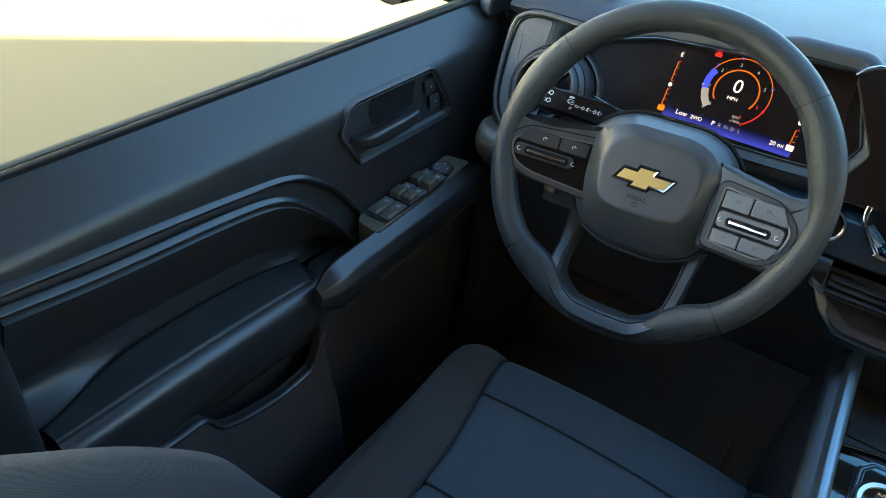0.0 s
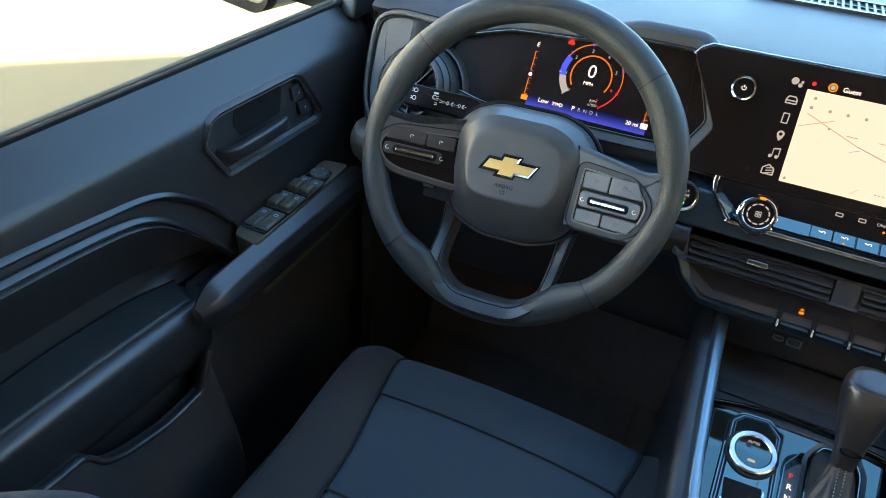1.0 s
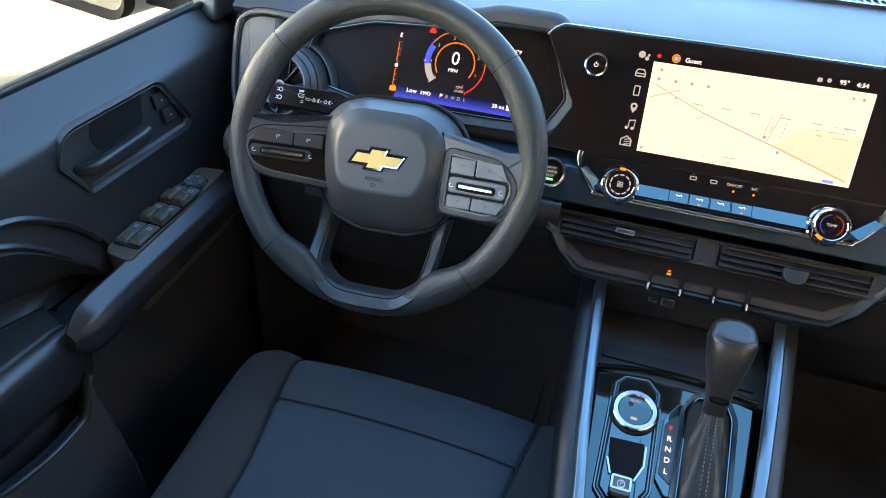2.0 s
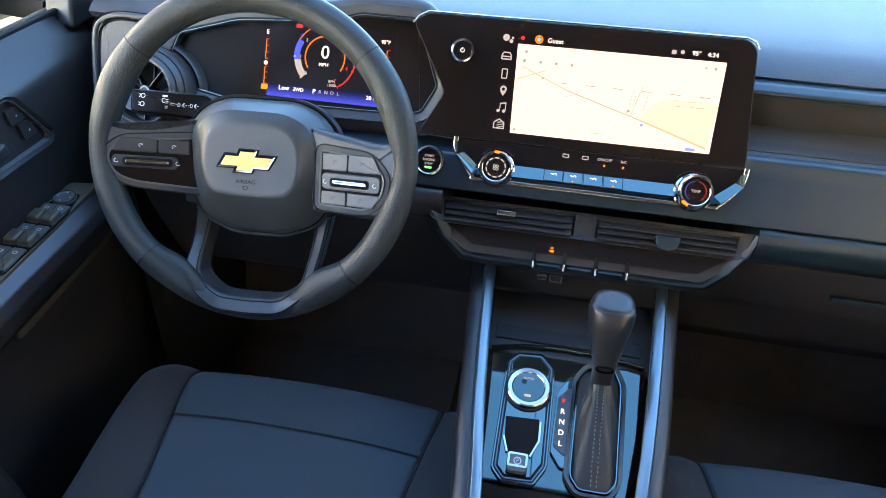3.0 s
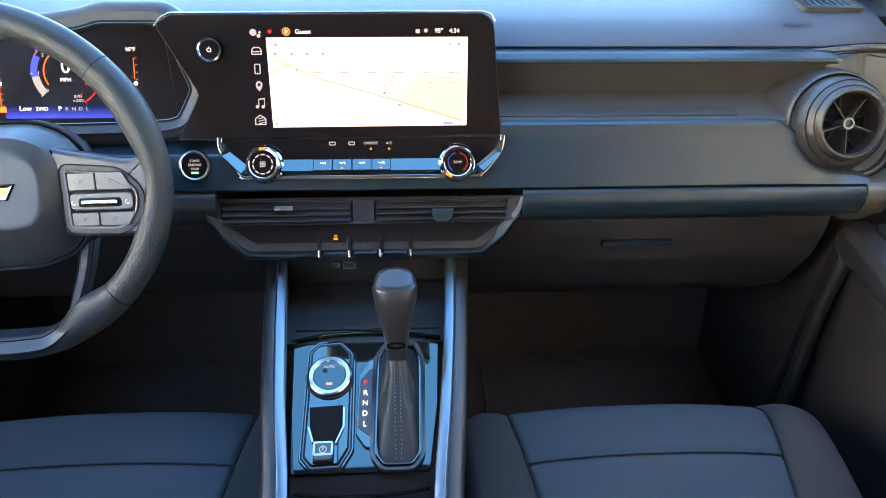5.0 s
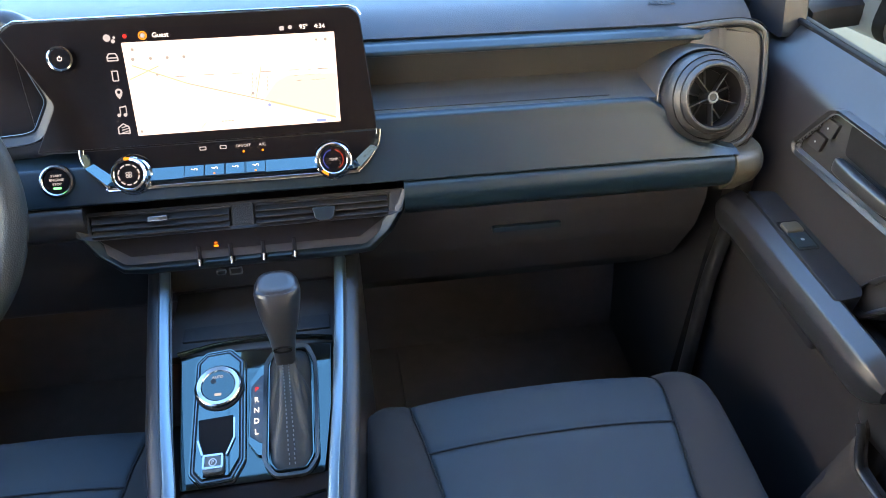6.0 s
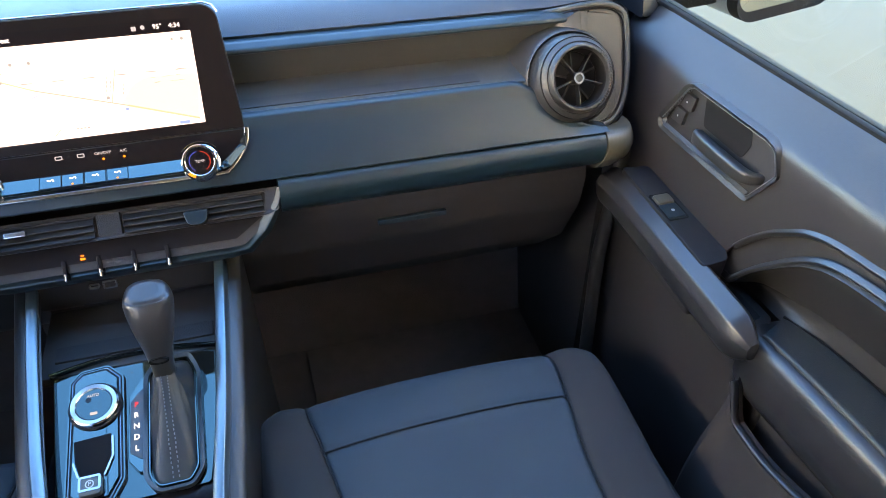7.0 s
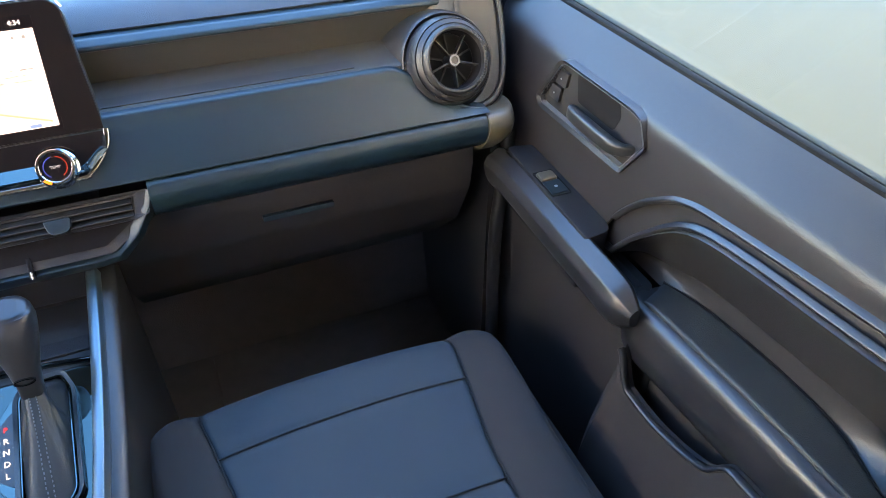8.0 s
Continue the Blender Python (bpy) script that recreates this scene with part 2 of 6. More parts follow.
def extrude_x(bm, prof, x0, x1):
    """A moulding: the closed (y, z) outline from x0 to x1."""
    rows = [[bm.verts.new((x, y, z)) for y, z in prof] for x in (x0, x1)]
    n = len(prof)
    for i in range(n):
        bm.faces.new((rows[0][i], rows[0][(i + 1) % n], rows[1][(i + 1) % n], rows[1][i]))
    bm.faces.new(rows[0])
    bm.faces.new(rows[1][::-1])
    return bm


def smooth_path(pts, per=6, closed=False):
    """A Catmull-Rom curve through the points."""
    pts = [Vector(p) for p in pts]
    n = len(pts)
    out = []
    for i in range(n if closed else n - 1):
        if closed:
            a, b, c, d = pts[i - 1], pts[i], pts[(i + 1) % n], pts[(i + 2) % n]
        else:
            a, b, c, d = pts[max(i - 1, 0)], pts[i], pts[i + 1], pts[min(i + 2, n - 1)]
        for j in range(per):
            t = j / per
            out.append(0.5 * ((2 * b) + (c - a) * t + (2 * a - 5 * b + 4 * c - d) * t * t + (3 * b - a - 3 * c + d) * t ** 3))
    if not closed:
        out.append(pts[-1])
    return out


def sweep(bm, path, size, up=(0, 0, 1), n=12, closed=False, power=2.0):
    """A bar along a path. size: (width, height), or a function of the way 0 to 1 that gives them. power above 2 squares the section."""
    path = [Vector(p) for p in path]
    rows, k = [], len(path)
    for i, p in enumerate(path):
        if closed:
            d = path[(i + 1) % k] - path[i - 1]
        else:
            d = path[min(i + 1, k - 1)] - path[max(i - 1, 0)]
        d.normalize()
        side = d.cross(Vector(up)).normalized()
        top = side.cross(d)
        w, h = size(i / max(1, k - 1)) if callable(size) else size
        row = []
        for j in range(n):
            a = 2 * math.pi * j / n
            c, s = math.cos(a), math.sin(a)
            c, s = math.copysign(abs(c) ** (2 / power), c), math.copysign(abs(s) ** (2 / power), s)
            row.append(bm.verts.new(p + side * (c * w / 2) + top * (s * h / 2)))
        rows.append(row)
    for i in range(k if closed else k - 1):
        a, b = rows[i], rows[(i + 1) % k]
        for j in range(n):
            bm.faces.new((a[j], a[(j + 1) % n], b[(j + 1) % n], b[j]))
    if not closed:
        bm.faces.new(rows[0][::-1])
        bm.faces.new(rows[-1])
    return bm


def shell(bm, fn, nu, nv, back, hole=None):
    """A moulded sheet: fn(u, v) gives its face, back is the step to its rear side; hole(point) leaves a cut-out."""
    back = Vector(back)
    f = [[bm.verts.new(fn(i / nu, j / nv)) for j in range(nv + 1)] for i in range(nu + 1)]
    r = [[bm.verts.new(v.co + back) for v in row] for row in f]
    for g in (f, r):
        for i in range(nu):
            for j in range(nv):
                if hole and hole((f[i][j].co + f[i + 1][j + 1].co) / 2):
                    continue
                bm.faces.new((g[i][j], g[i + 1][j], g[i + 1][j + 1], g[i][j + 1]))
    edge = [(i, 0) for i in range(nu)] + [(nu, j) for j in range(nv)] + [(i, nv) for i in range(nu, 0, -1)] + [(0, j) for j in range(nv, 0, -1)]
    for k in range(len(edge)):
        (a, b), (c, d) = edge[k], edge[(k + 1) % len(edge)]
        if hole and hole((f[a][b].co + f[c][d].co) / 2):
            continue
        bm.faces.new((f[a][b], f[c][d], r[c][d], r[a][b]))
    return bm


def interp(x, table):
    """A smooth line without overshoot through the rows of a table of (x, value), sorted by x."""
    if x <= table[0][0]:
        return table[0][1]
    if x >= table[-1][0]:
        return table[-1][1]
    i = next(k for k in range(len(table) - 1) if x <= table[k + 1][0])
    d = [(q[1] - p[1]) / (q[0] - p[0]) for p, q in zip(table, table[1:])]

    def slope(k):
        if k == 0 or k == len(table) - 1:
            return d[min(k, len(d) - 1)]
        return 0.0 if d[k - 1] * d[k] <= 0 else 2 * d[k - 1] * d[k] / (d[k - 1] + d[k])
    (x0, v0), (x1, v1) = table[i], table[i + 1]
    h = x1 - x0
    t = (x - x0) / h
    return (2 * t ** 3 - 3 * t * t + 1) * v0 + (t ** 3 - 2 * t * t + t) * h * slope(i) + (3 * t * t - 2 * t ** 3) * v1 + (t ** 3 - t * t) * h * slope(i + 1)


def box(bm, x0, x1, y0, y1, z0, z1, bevel=0.0, m=None):
    r = min(bevel * 1.5, (x1 - x0) * 0.45, (y1 - y0) * 0.45)
    prism(bm, rounded(rect(x0, y0, x1, y1), r, 3) if bevel else rect(x0, y0, x1, y1), z0, z1, m, min(bevel, (z1 - z0) * 0.45))
    return bm


def letters(name, words, size, m, mat, parent, align='CENTER', depth=0.0003):
    """Raised lettering in the built-in font, in the frame m."""
    cu = bpy.data.curves.new(name, 'FONT')
    cu.body, cu.size, cu.align_x, cu.align_y, cu.extrude, cu.resolution_u = words, size, align, 'CENTER', depth, 3
    tmp = bpy.data.objects.new(name, cu)
    scene.collection.objects.link(tmp)
    me = bpy.data.meshes.new_from_object(tmp.evaluated_get(bpy.context.evaluated_depsgraph_get()))
    bpy.data.objects.remove(tmp)
    me.transform(m)
    me.materials.clear()
    me.materials.append(mat)
    ob = new(name, me)
    ob.parent = parent
    return ob


def at(m, x, y, z=0.0, turn=0.0):
    """A frame moved within the frame m."""
    return m @ pose(x, y, z, 0, 0, turn)


def arc(cx, cy, r, a0, a1, w, n=24):
    """A bent strip as a polygon; angles in degrees."""
    o = [(cx + (r + w / 2) * math.cos(radians(a0 + (a1 - a0) * i / n)), cy + (r + w / 2) * math.sin(radians(a0 + (a1 - a0) * i / n))) for i in range(n + 1)]
    q = [(cx + (r - w / 2) * math.cos(radians(a0 + (a1 - a0) * i / n)), cy + (r - w / 2) * math.sin(radians(a0 + (a1 - a0) * i / n))) for i in range(n + 1)]
    return o + q[::-1]


def strip(p, q, w):
    """A straight strip as a polygon."""
    p, q = Vector(p), Vector(q)
    d = (q - p).normalized()
    s = Vector((-d.y, d.x)) * w / 2
    return [tuple(p + s), tuple(p - s), tuple(q - s), tuple(q + s)]


# ---------------------------------------------------------------- outside
def ground_sheet():
    bm = bmesh.new()
    prism(bm, rect(-1500, -1500, 1500, 1500), GROUND - 0.2, GROUND)
    return tagged(part("ground", bm, CONCRETE), "pale concrete forecourt around the car", "ground", kind="structure")


ground_sheet()


def shading_wall():
    """An unseen wall behind the car, added so that its shadow covers it."""
    bm = bmesh.new()
    m = plane((3.54, -3.54, GROUND), (1, 1, 0), (0, 0, 1))
    prism(bm, rect(-9, 0, 7, 8.38), 0, 6, m)
    return tagged(part("unseen_shade_wall", bm, WALLP), "plain painted wall added out of view to shade the car", "wall", kind="structure")


shading_wall()


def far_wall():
    """An unseen pale sunlit wall, added to bounce light in from the left."""
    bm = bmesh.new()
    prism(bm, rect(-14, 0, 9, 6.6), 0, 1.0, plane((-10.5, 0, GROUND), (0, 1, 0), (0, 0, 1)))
    return tagged(part("pale_bounce_wall", bm, PALE), "pale wall added out of view to bounce sunlight into the cab", "wall", kind="structure")


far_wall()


# ---------------------------------------------------------------- cabin shell
def slab(name, corners, thick, mat, label, category, kind="structure"):
    """A flat panel through four corners, with thickness along its normal."""
    bm = bmesh.new()
    p = [Vector(c) for c in corners]
    n = (p[1] - p[0]).cross(p[3] - p[0]).normalized() * thick
    a = [bm.verts.new(q) for q in p]
    b = [bm.verts.new(q + n) for q in p]
    bm.faces.new(a)
    bm.faces.new(b[::-1])
    for i in range(4):
        bm.faces.new((a[i], a[(i + 1) % 4], b[(i + 1) % 4], b[i]))
    return tagged(part(name, bm, mat), label, category, kind=kind)


slab("floor", [(-0.835, -1.7, 0), (0.835, -1.7, 0), (0.835, 0.62, 0), (-0.835, 0.62, 0)], -0.05, CARPET, "dark carpeted floor of the cab", "floor")
slab("wall_front", [(-0.835, 0.45, -0.02), (0.835, 0.45, -0.02), (0.835, 0.66, 0.72), (-0.835, 0.66, 0.72)], -0.04, CARPET, "dark carpeted bulkhead under the dashboard", "wall")
slab("wall_back", [(-0.8, -1.7, 0), (0.8, -1.7, 0), (0.8, -1.7, 0.92), (-0.8, -1.7, 0.92)], 0.04, HARD, "dark rear wall of the cab", "wall")
slab("ceiling", [(-0.64, -1.7, 1.40), (0.64, -1.7, 1.40), (0.61, -0.06, 1.325), (-0.61, -0.06, 1.325)], 0.04, LINER, "light grey cloth headliner", "ceiling")
slab("rear_header", [(-0.72, -1.72, 1.24), (0.72, -1.72, 1.24), (0.64, -1.7, 1.42), (-0.64, -1.7, 1.42)], 0.04, LINER, "grey trim above the rear window", "trim")
ws = slab("windshield", [(-0.74, 0.86, 0.83), (0.74, 0.86, 0.83), (0.60, -0.06, 1.325), (-0.60, -0.06, 1.325)], 0.005, TINTED, "raked windshield, blue tint added to colour the light", "window")
ws.visible_shadow = False
rw = slab("rear_window", [(-0.70, -1.72, 0.92), (0.70, -1.72, 0.92), (0.64, -1.72, 1.24), (-0.64, -1.72, 1.24)], 0.005, CLEAR, "clear rear window", "window")
rw.visible_shadow = False


def pillar(name, path, size, mat, label):
    bm = bmesh.new()
    sweep(bm, smooth_path(path, 4), size, (0, 1, 0.2), 14, power=3)
    return tagged(part(name, bm, mat), label, "pillar", kind="structure")


for s, side in ((-1, "left"), (1, "right")):
    pillar("pillar_front_" + side, [(s * 0.765, 0.74, 0.80), (s * 0.73, 0.50, 0.985), (s * 0.66, 0.0, 1.26), (s * 0.63, -0.26, 1.40)], (0.075, 0.10), SOFT, "dark plastic front roof pillar")
    pillar("roof_rail_" + side, [(s * 0.64, -0.12, 1.37), (s * 0.655, -0.6, 1.40), (s * 0.65, -1.7, 1.40)], (0.07, 0.07), LINER, "grey roof rail trim")
    bm = bmesh.new()
    m = plane((s * 0.755, 0, 0), (0, 1, 0), (0, 0, 1))
    prism(bm, rounded(rect(-0.80, 0.02, -0.552, 0.83), 0.03), -0.03, 0.03, m, 0.012)
    tagged(part("pillar_centre_" + side, bm, DOORP), "dark plastic lower trim of the centre pillar", "pillar", kind="structure")
    pillar("pillar_upper_" + side, [(s * 0.765, -0.66, 0.80), (s * 0.72, -0.68, 1.1), (s * 0.655, -0.70, 1.40)], (0.13, 0.05), LINER, "grey upper centre pillar")
    slab("wall_" + side, [(s * 0.80, -1.7, 0.0), (s * 0.80, -0.80, 0.0), (s * 0.80, -0.80, 0.82), (s * 0.80, -1.7, 0.82)], 0.03, HARD, "dark rear side trim of the cab", "wall")
    slab("kick_panel_" + side, [(s * 0.72, 0.16, 0.0), (s * 0.74, 0.64, 0.0), (s * 0.76, 0.64, 0.66), (s * 0.72, 0.18, 0.62)], s * -0.02, HARD, "dark footwell side panel ahead of the door", "trim")


for s, side in ((-1, "left"), (1, "right")):
    bm = bmesh.new()
    box(bm, min(s * 0.692, s * 0.80), max(s * 0.692, s * 0.80), 0.335, 0.72, 0.30, 0.815, 0.01)
    box(bm, min(s * 0.690, s * 0.795), max(s * 0.690, s * 0.795), 0.43, 0.80, 0.60, 0.850, 0.01)
    box(bm, min(s * 0.700, s * 0.790), max(s * 0.700, s * 0.790), 0.52, 0.82, 0.70, 0.900, 0.01)
    tagged(part("dash_side_trim_" + side, bm, HARD), "dark trim between the dashboard and the door pillar", "trim", kind="structure")


# ---------------------------------------------------------------- doors
RIB_U = [(-0.60, 0.738), (-0.54, 0.733), (-0.46, 0.7255), (-0.37, 0.7180), (-0.28, 0.7090), (-0.235, 0.7035), (-0.201, 0.6935), (-0.165, 0.671), (-0.145, 0.655), (-0.108, 0.612), (-0.09, 0.58)]
RIB_L = [(-0.60, 0.724), (-0.546, 0.7185), (-0.47, 0.7085), (-0.42, 0.7040), (-0.33, 0.6975), (-0.277, 0.6915), (-0.247, 0.6850), (-0.222, 0.6730), (-0.200, 0.656), (-0.172, 0.628), (-0.150, 0.604), (-0.118, 0.562)]
PAD_OUT = [(-0.56, 0.735), (-0.512, 0.750), (-0.47, 0.765), (-0.42, 0.775), (-0.346, 0.778), (-0.261, 0.775), (-0.184, 0.762)]
PAD_Z = [(-0.56, 0.568), (-0.47, 0.568), (-0.30, 0.562), (-0.18, 0.553)]
REAR = -0.545


def curve_z(y, table):
    return interp(y, table)


def car_door(s, name, driver):
    """Front door lining; s is -1 on the driver's side and 1 on the passenger's."""
    door = thing(name, "closed front car door with dark moulded plastic lining", "car door", "front doors")

    def X(x, y, z):
        return (s * x, y, z)

    # upper lining: from the window sill over a soft crease down to the shaped shoulder line
    surround = [(0.064, 0.750), (0.110, 0.681), (0.100, 0.668), (-0.098, 0.668), (-0.134, 0.722), (-0.118, 0.752), (-0.100, 0.757), (0.050, 0.757)]
    cut = inset(surround, 0.007)

    def in_cut(p):
        ins, n = False, len(cut)
        for i in range(n):
            (y1, z1), (y2, z2) = cut[i], cut[(i + 1) % n]
            if (z1 > p.z) != (z2 > p.z) and p.y < (y2 - y1) * (p.z - z1) / (z2 - z1) + y1:
                ins = not ins
        return ins

    def face_x(y, z):
        x = interp(-z, [(-0.7985, 0.786), (-0.79, 0.7785), (-0.772, 0.7612), (-0.761, 0.7510), (-0.753, 0.7440), (-0.745, 0.7405), (-0.732, 0.7388), (-0.70, 0.7375), (-0.60, 0.735), (-0.3, 0.735)])
        return x + 0.018 * min(2.2, max(0, (y - 0.19) / 0.075) ** 2)

    def upper(u, v):
        y = REAR + u * (-0.090 - REAR)
        z = 0.7985 + (curve_z(y, RIB_U) - 0.7985) * v
        return X(face_x(y, z), y, z)

    def upper_ahead(u, v):
        y, z = -0.090 + u * 0.42, 0.7985 + (0.30 - 0.7985) * v
        return X(face_x(y, z), y, z)
    bm = bmesh.new()
    shell(bm, upper, 100, 40, (s * 0.006, 0, 0), in_cut)
    shell(bm, upper_ahead, 110, 120, (s * 0.006, 0, 0), in_cut)
    part("upper_panel", bm, DOORP, door)
    # band below the shoulder line, and the hollow insert below the second line
    bm = bmesh.new()

    def band(u, v):
        y = REAR + u * (-0.094 - REAR)
        zu, zl = curve_z(y, RIB_U) + 0.004, curve_z(y, RIB_L) - 0.008
        z = zu + (zl - zu) * v
        return X(0.7450 - 0.006 * v, y, z)
    shell(bm, band, 70, 16, (s * 0.02, 0, 0))
    part("shoulder_band", bm, DOORP, door, "recessed dark shoulder groove", smooth=60)
    for table, x0, w in ((RIB_U, 0.7390, 0.0105), (RIB_L, 0.7325, 0.0090)):
        bm = bmesh.new()
        ys = [REAR + (-0.104 - REAR) * i / 60 for i in range(61)]
        sweep(bm, [X(x0, y, interp(y, table) - 0.001) for y in ys], (w * 0.8, w), (s, 0, 0.9), 16, power=4.5)
        part("shoulder_bead", bm, SATIN, door, "rounded edge of the shoulder groove", smooth=60)
    bm = bmesh.new()

    def hollow(u, v):
        y = REAR + u * (-0.118 - REAR)
        zl = curve_z(y, RIB_L) - 0.003
        zb = interp(y, PAD_Z) - 0.010
        z = zl + (zb - zl) * v
        k = max(0, 1 - v / 0.07)
        deep = 0.7265 + 0.054 * min(1, max(0, v - 0.05) / 0.70) ** 0.85
        x = deep + 0.016 * k ** 2.2 - (0.7805 - interp(y, PAD_OUT) - 0.001) * max(0, (v - 0.80) / 0.20) ** 2.0
        return X(x, y, z)
    shell(bm, hollow, 70, 60, (s * 0.006, 0, -0.003))
    part("door_insert", bm, DOORP, door, "hollow dark door insert", smooth=60)
    # armrest with a soft pad on top
    bm = bmesh.new()
    rows = []
    for i in range(41):
        y = -0.190 + (REAR + 0.190) * i / 40
        z = interp(y, PAD_Z) - 0.003
        e = 1 - 0.06 * max(0, (y + 0.225) / 0.027) ** 2
        prof = [(0.785, z - 0.008), (0.742, z - 0.003), (0.722, z - 0.001), (0.711, z - 0.003), (0.704, z - 0.009), (0.7005, z - 0.020), (0.7025, z - 0.055), (0.709, z - 0.085), (0.726, z - 0.112), (0.755, z - 0.122), (0.785, z - 0.122)]
        rows.append([bm.verts.new(X(0.785 - (0.785 - a) * e, y, b)) for a, b in prof])
    for a, b in zip(rows, rows[1:]):
        for j in range(11):
            bm.faces.new((a[j], a[(j + 1) % 11], b[(j + 1) % 11], b[j]))
    bm.faces.new(rows[0])
    bm.faces.new(rows[-1][::-1])
    arm = part("armrest", bm, SATIN, door, smooth=60)
    bm = bmesh.new()

    def pad(u, v):
        y = -0.191 + (REAR + 0.191) * u
        y -= 0.020 * (1 - v) * (1 - u)
        z = interp(y, PAD_Z)
        edge = min(1, min(v, 1 - v) * 14, u * 25 + 0.1)
        return X(0.7165 + (interp(y, PAD_OUT) - 0.7165) * v, y, z - 0.004 + 0.004 * math.sin(edge * math.pi / 2))
    shell(bm, pad, 60, 24, (0, 0, -0.012))
    part("armrest_pad", bm, LEATHER, arm, "soft armrest pad with a stitched edge", smooth=50)
    bm = bmesh.new()
    ys = [-0.19 + (REAR + 0.19) * i / 24 for i in range(25)]
    sweep(bm, [X(interp(y, PAD_OUT) + 0.0005, y, interp(y, PAD_Z) - 0.0025) for y in ys], (0.003, 0.004), (0, 0, 1), 6)
    part("pad_seam", bm, GAP, arm)
    # pull handle that runs from the dashboard end back to the armrest: a six-sided slanted bar
    bm = bmesh.new()
    rows = []
    for i in range(45):
        y = 0.150 - 0.378 * i / 44
        zt = interp(y, [(-0.24, 0.576), (-0.20, 0.582), (-0.10, 0.587), (0.0, 0.591), (0.09, 0.595), (0.14, 0.590)])
        prof = rounded([(0.707, zt - 0.016), (0.7035, zt - 0.005), (0.695, zt + 0.002), (0.6745, zt - 0.011), (0.6680, zt - 0.026), (0.674, zt - 0.056), (0.686, zt - 0.072), (0.706, zt - 0.072)], [0.004, 0.003, 0.003, 0.003, 0.004, 0.010, 0.010, 0.004], 3)
        k = 1 - 0.38 * max(0.0, (y - 0.120) / 0.030) ** 2.4 - 0.62 * max(0.0, (-0.186 - y) / 0.042) ** 2.2
        zc = zt - (0.052 if y > 0 else 0.026)
        rows.append([bm.verts.new(X(0.692 + (a - 0.692) * k, y, zc + (b - zc) * k)) for a, b in prof])
    n = len(rows[0])
    for a, b in zip(rows, rows[1:]):
        for j in range(n):
            bm.faces.new((a[j], a[(j + 1) % n], b[(j + 1) % n], b[j]))
    bm.faces.new(rows[0])
    bm.faces.new(rows[-1][::-1])
    part("pull_handle", bm, SATIN, door, "long slanted grab handle", smooth=24)
    # switch plate behind it
    bm = bmesh.new()
    if s > 0:
        mp = plane(X(0.712, -0.035, 0.594), (0, -1, -0.06), (1, 0, 0.0))
    else:
        mp = plane(X(0.712, -0.035, 0.594), (0, 1, 0.06), (-1, 0, 0.0))
    k = -1 if s > 0 else 1                     # along the plate: k * x points ahead
    prism(bm, rounded([(k * 0.146, -0.020), (k * 0.140, 0.022), (k * -0.062, 0.024), (k * -0.076, 0.016), (k * -0.080, -0.022)][::k], 0.008), -0.09, 0.0, mp, 0.003)
    # the driver's plate is tan for the warm window light painted into it
    plate = part("switch_plate", bm, WARMLIT if driver else PADMAT, door, "satin dark window switch plate")
    if driver:
        bm = bmesh.new()
        prism(bm, rounded([(-0.058, -0.019), (0.070, -0.021), (0.112, -0.013), (0.114, 0.010), (0.070, 0.021), (-0.058, 0.020)], 0.004), -0.001, 0.0022, mp, 0.001)
        part("switch_bezel", bm, GLOSS, plate)
        for x in (0.060, 0.014, -0.033):
            for y in (-0.010, 0.010):
                bm = bmesh.new()
                box(bm, x - 0.020, x + 0.022, y - 0.0092, y + 0.0092, 0.0015, 0.0048, 0.0015, mp)
                key = part("window_switch", bm, KEYPLAST, plate)
                bm = bmesh.new()
                prism(bm, rounded([(x - 0.019, y - 0.0088), (x + 0.004, y - 0.0088), (x + 0.004, y + 0.0088), (x - 0.019, y + 0.0088)], 0.004), 0.004, 0.0115 if x > -0.03 else 0.0065, mp, 0.004, 3)
                part("switch_paddle", bm, WARMLIT, key)
                bm = bmesh.new()
                o = rounded(rect(x + 0.010, y - 0.003, x + 0.015, y + 0.003), 0.001)
                ring(bm, o, inset(o, 0.0009), 0.0046, 0.0052, mp)
                part("mark", bm, PRINT, key)
        bm = bmesh.new()
        lathe(bm, [(0.0155, 0.002), (0.0155, 0.0055), (0.0135, 0.0072), (0.0115, 0.0072), (0.010, 0.0062)], 32, at(mp, 0.097, 0.0))
        knob = part("mirror_knob", bm, KEYPLAST, plate, "round mirror adjuster", smooth=25)
        part("knob_edge", ring(bmesh.new(), circle(0.0152, 32), circle(0.0143, 32), 0.005, 0.0068, at(mp, 0.097, 0.0)), DULLCHROME, knob)
        for a in range(4):
            bm = bmesh.new()
            prism(bm, [(0.0085, 0.0013), (0.0107, 0), (0.0085, -0.0013)], 0.0070, 0.0077, at(mp, 0.097, 0.0, 0, 90 * a))
            part("mark", bm, PRINT, knob)
    else:
        bm = bmesh.new()
        o = rounded(rect(-0.070, -0.018, -0.012, 0.013), 0.003)
        ring(bm, o, inset(o, 0.0022), -0.001, 0.0014, mp, 0.0004)
        part("switch_bezel", bm, GAP, plate)
        bm = bmesh.new()
        box(bm, -0.066, -0.046, -0.0155, 0.0105, -0.001, 0.0048, 0.003, mp)
        # tan here is a warm reflection put into the key's colour
        key = part("window_switch", bm, WARMLIT, plate)
        bm = bmesh.new()
        box(bm, -0.0455, -0.0165, -0.0155, 0.0105, -0.001, 0.0022, 0.0012, mp)
        part("switch_front", bm, FASCIA, key)
        bm = bmesh.new()
        prism(bm, rounded(rect(-0.033, -0.0045, -0.0285, 0.0005), 0.002), 0.0022, 0.0026, mp)
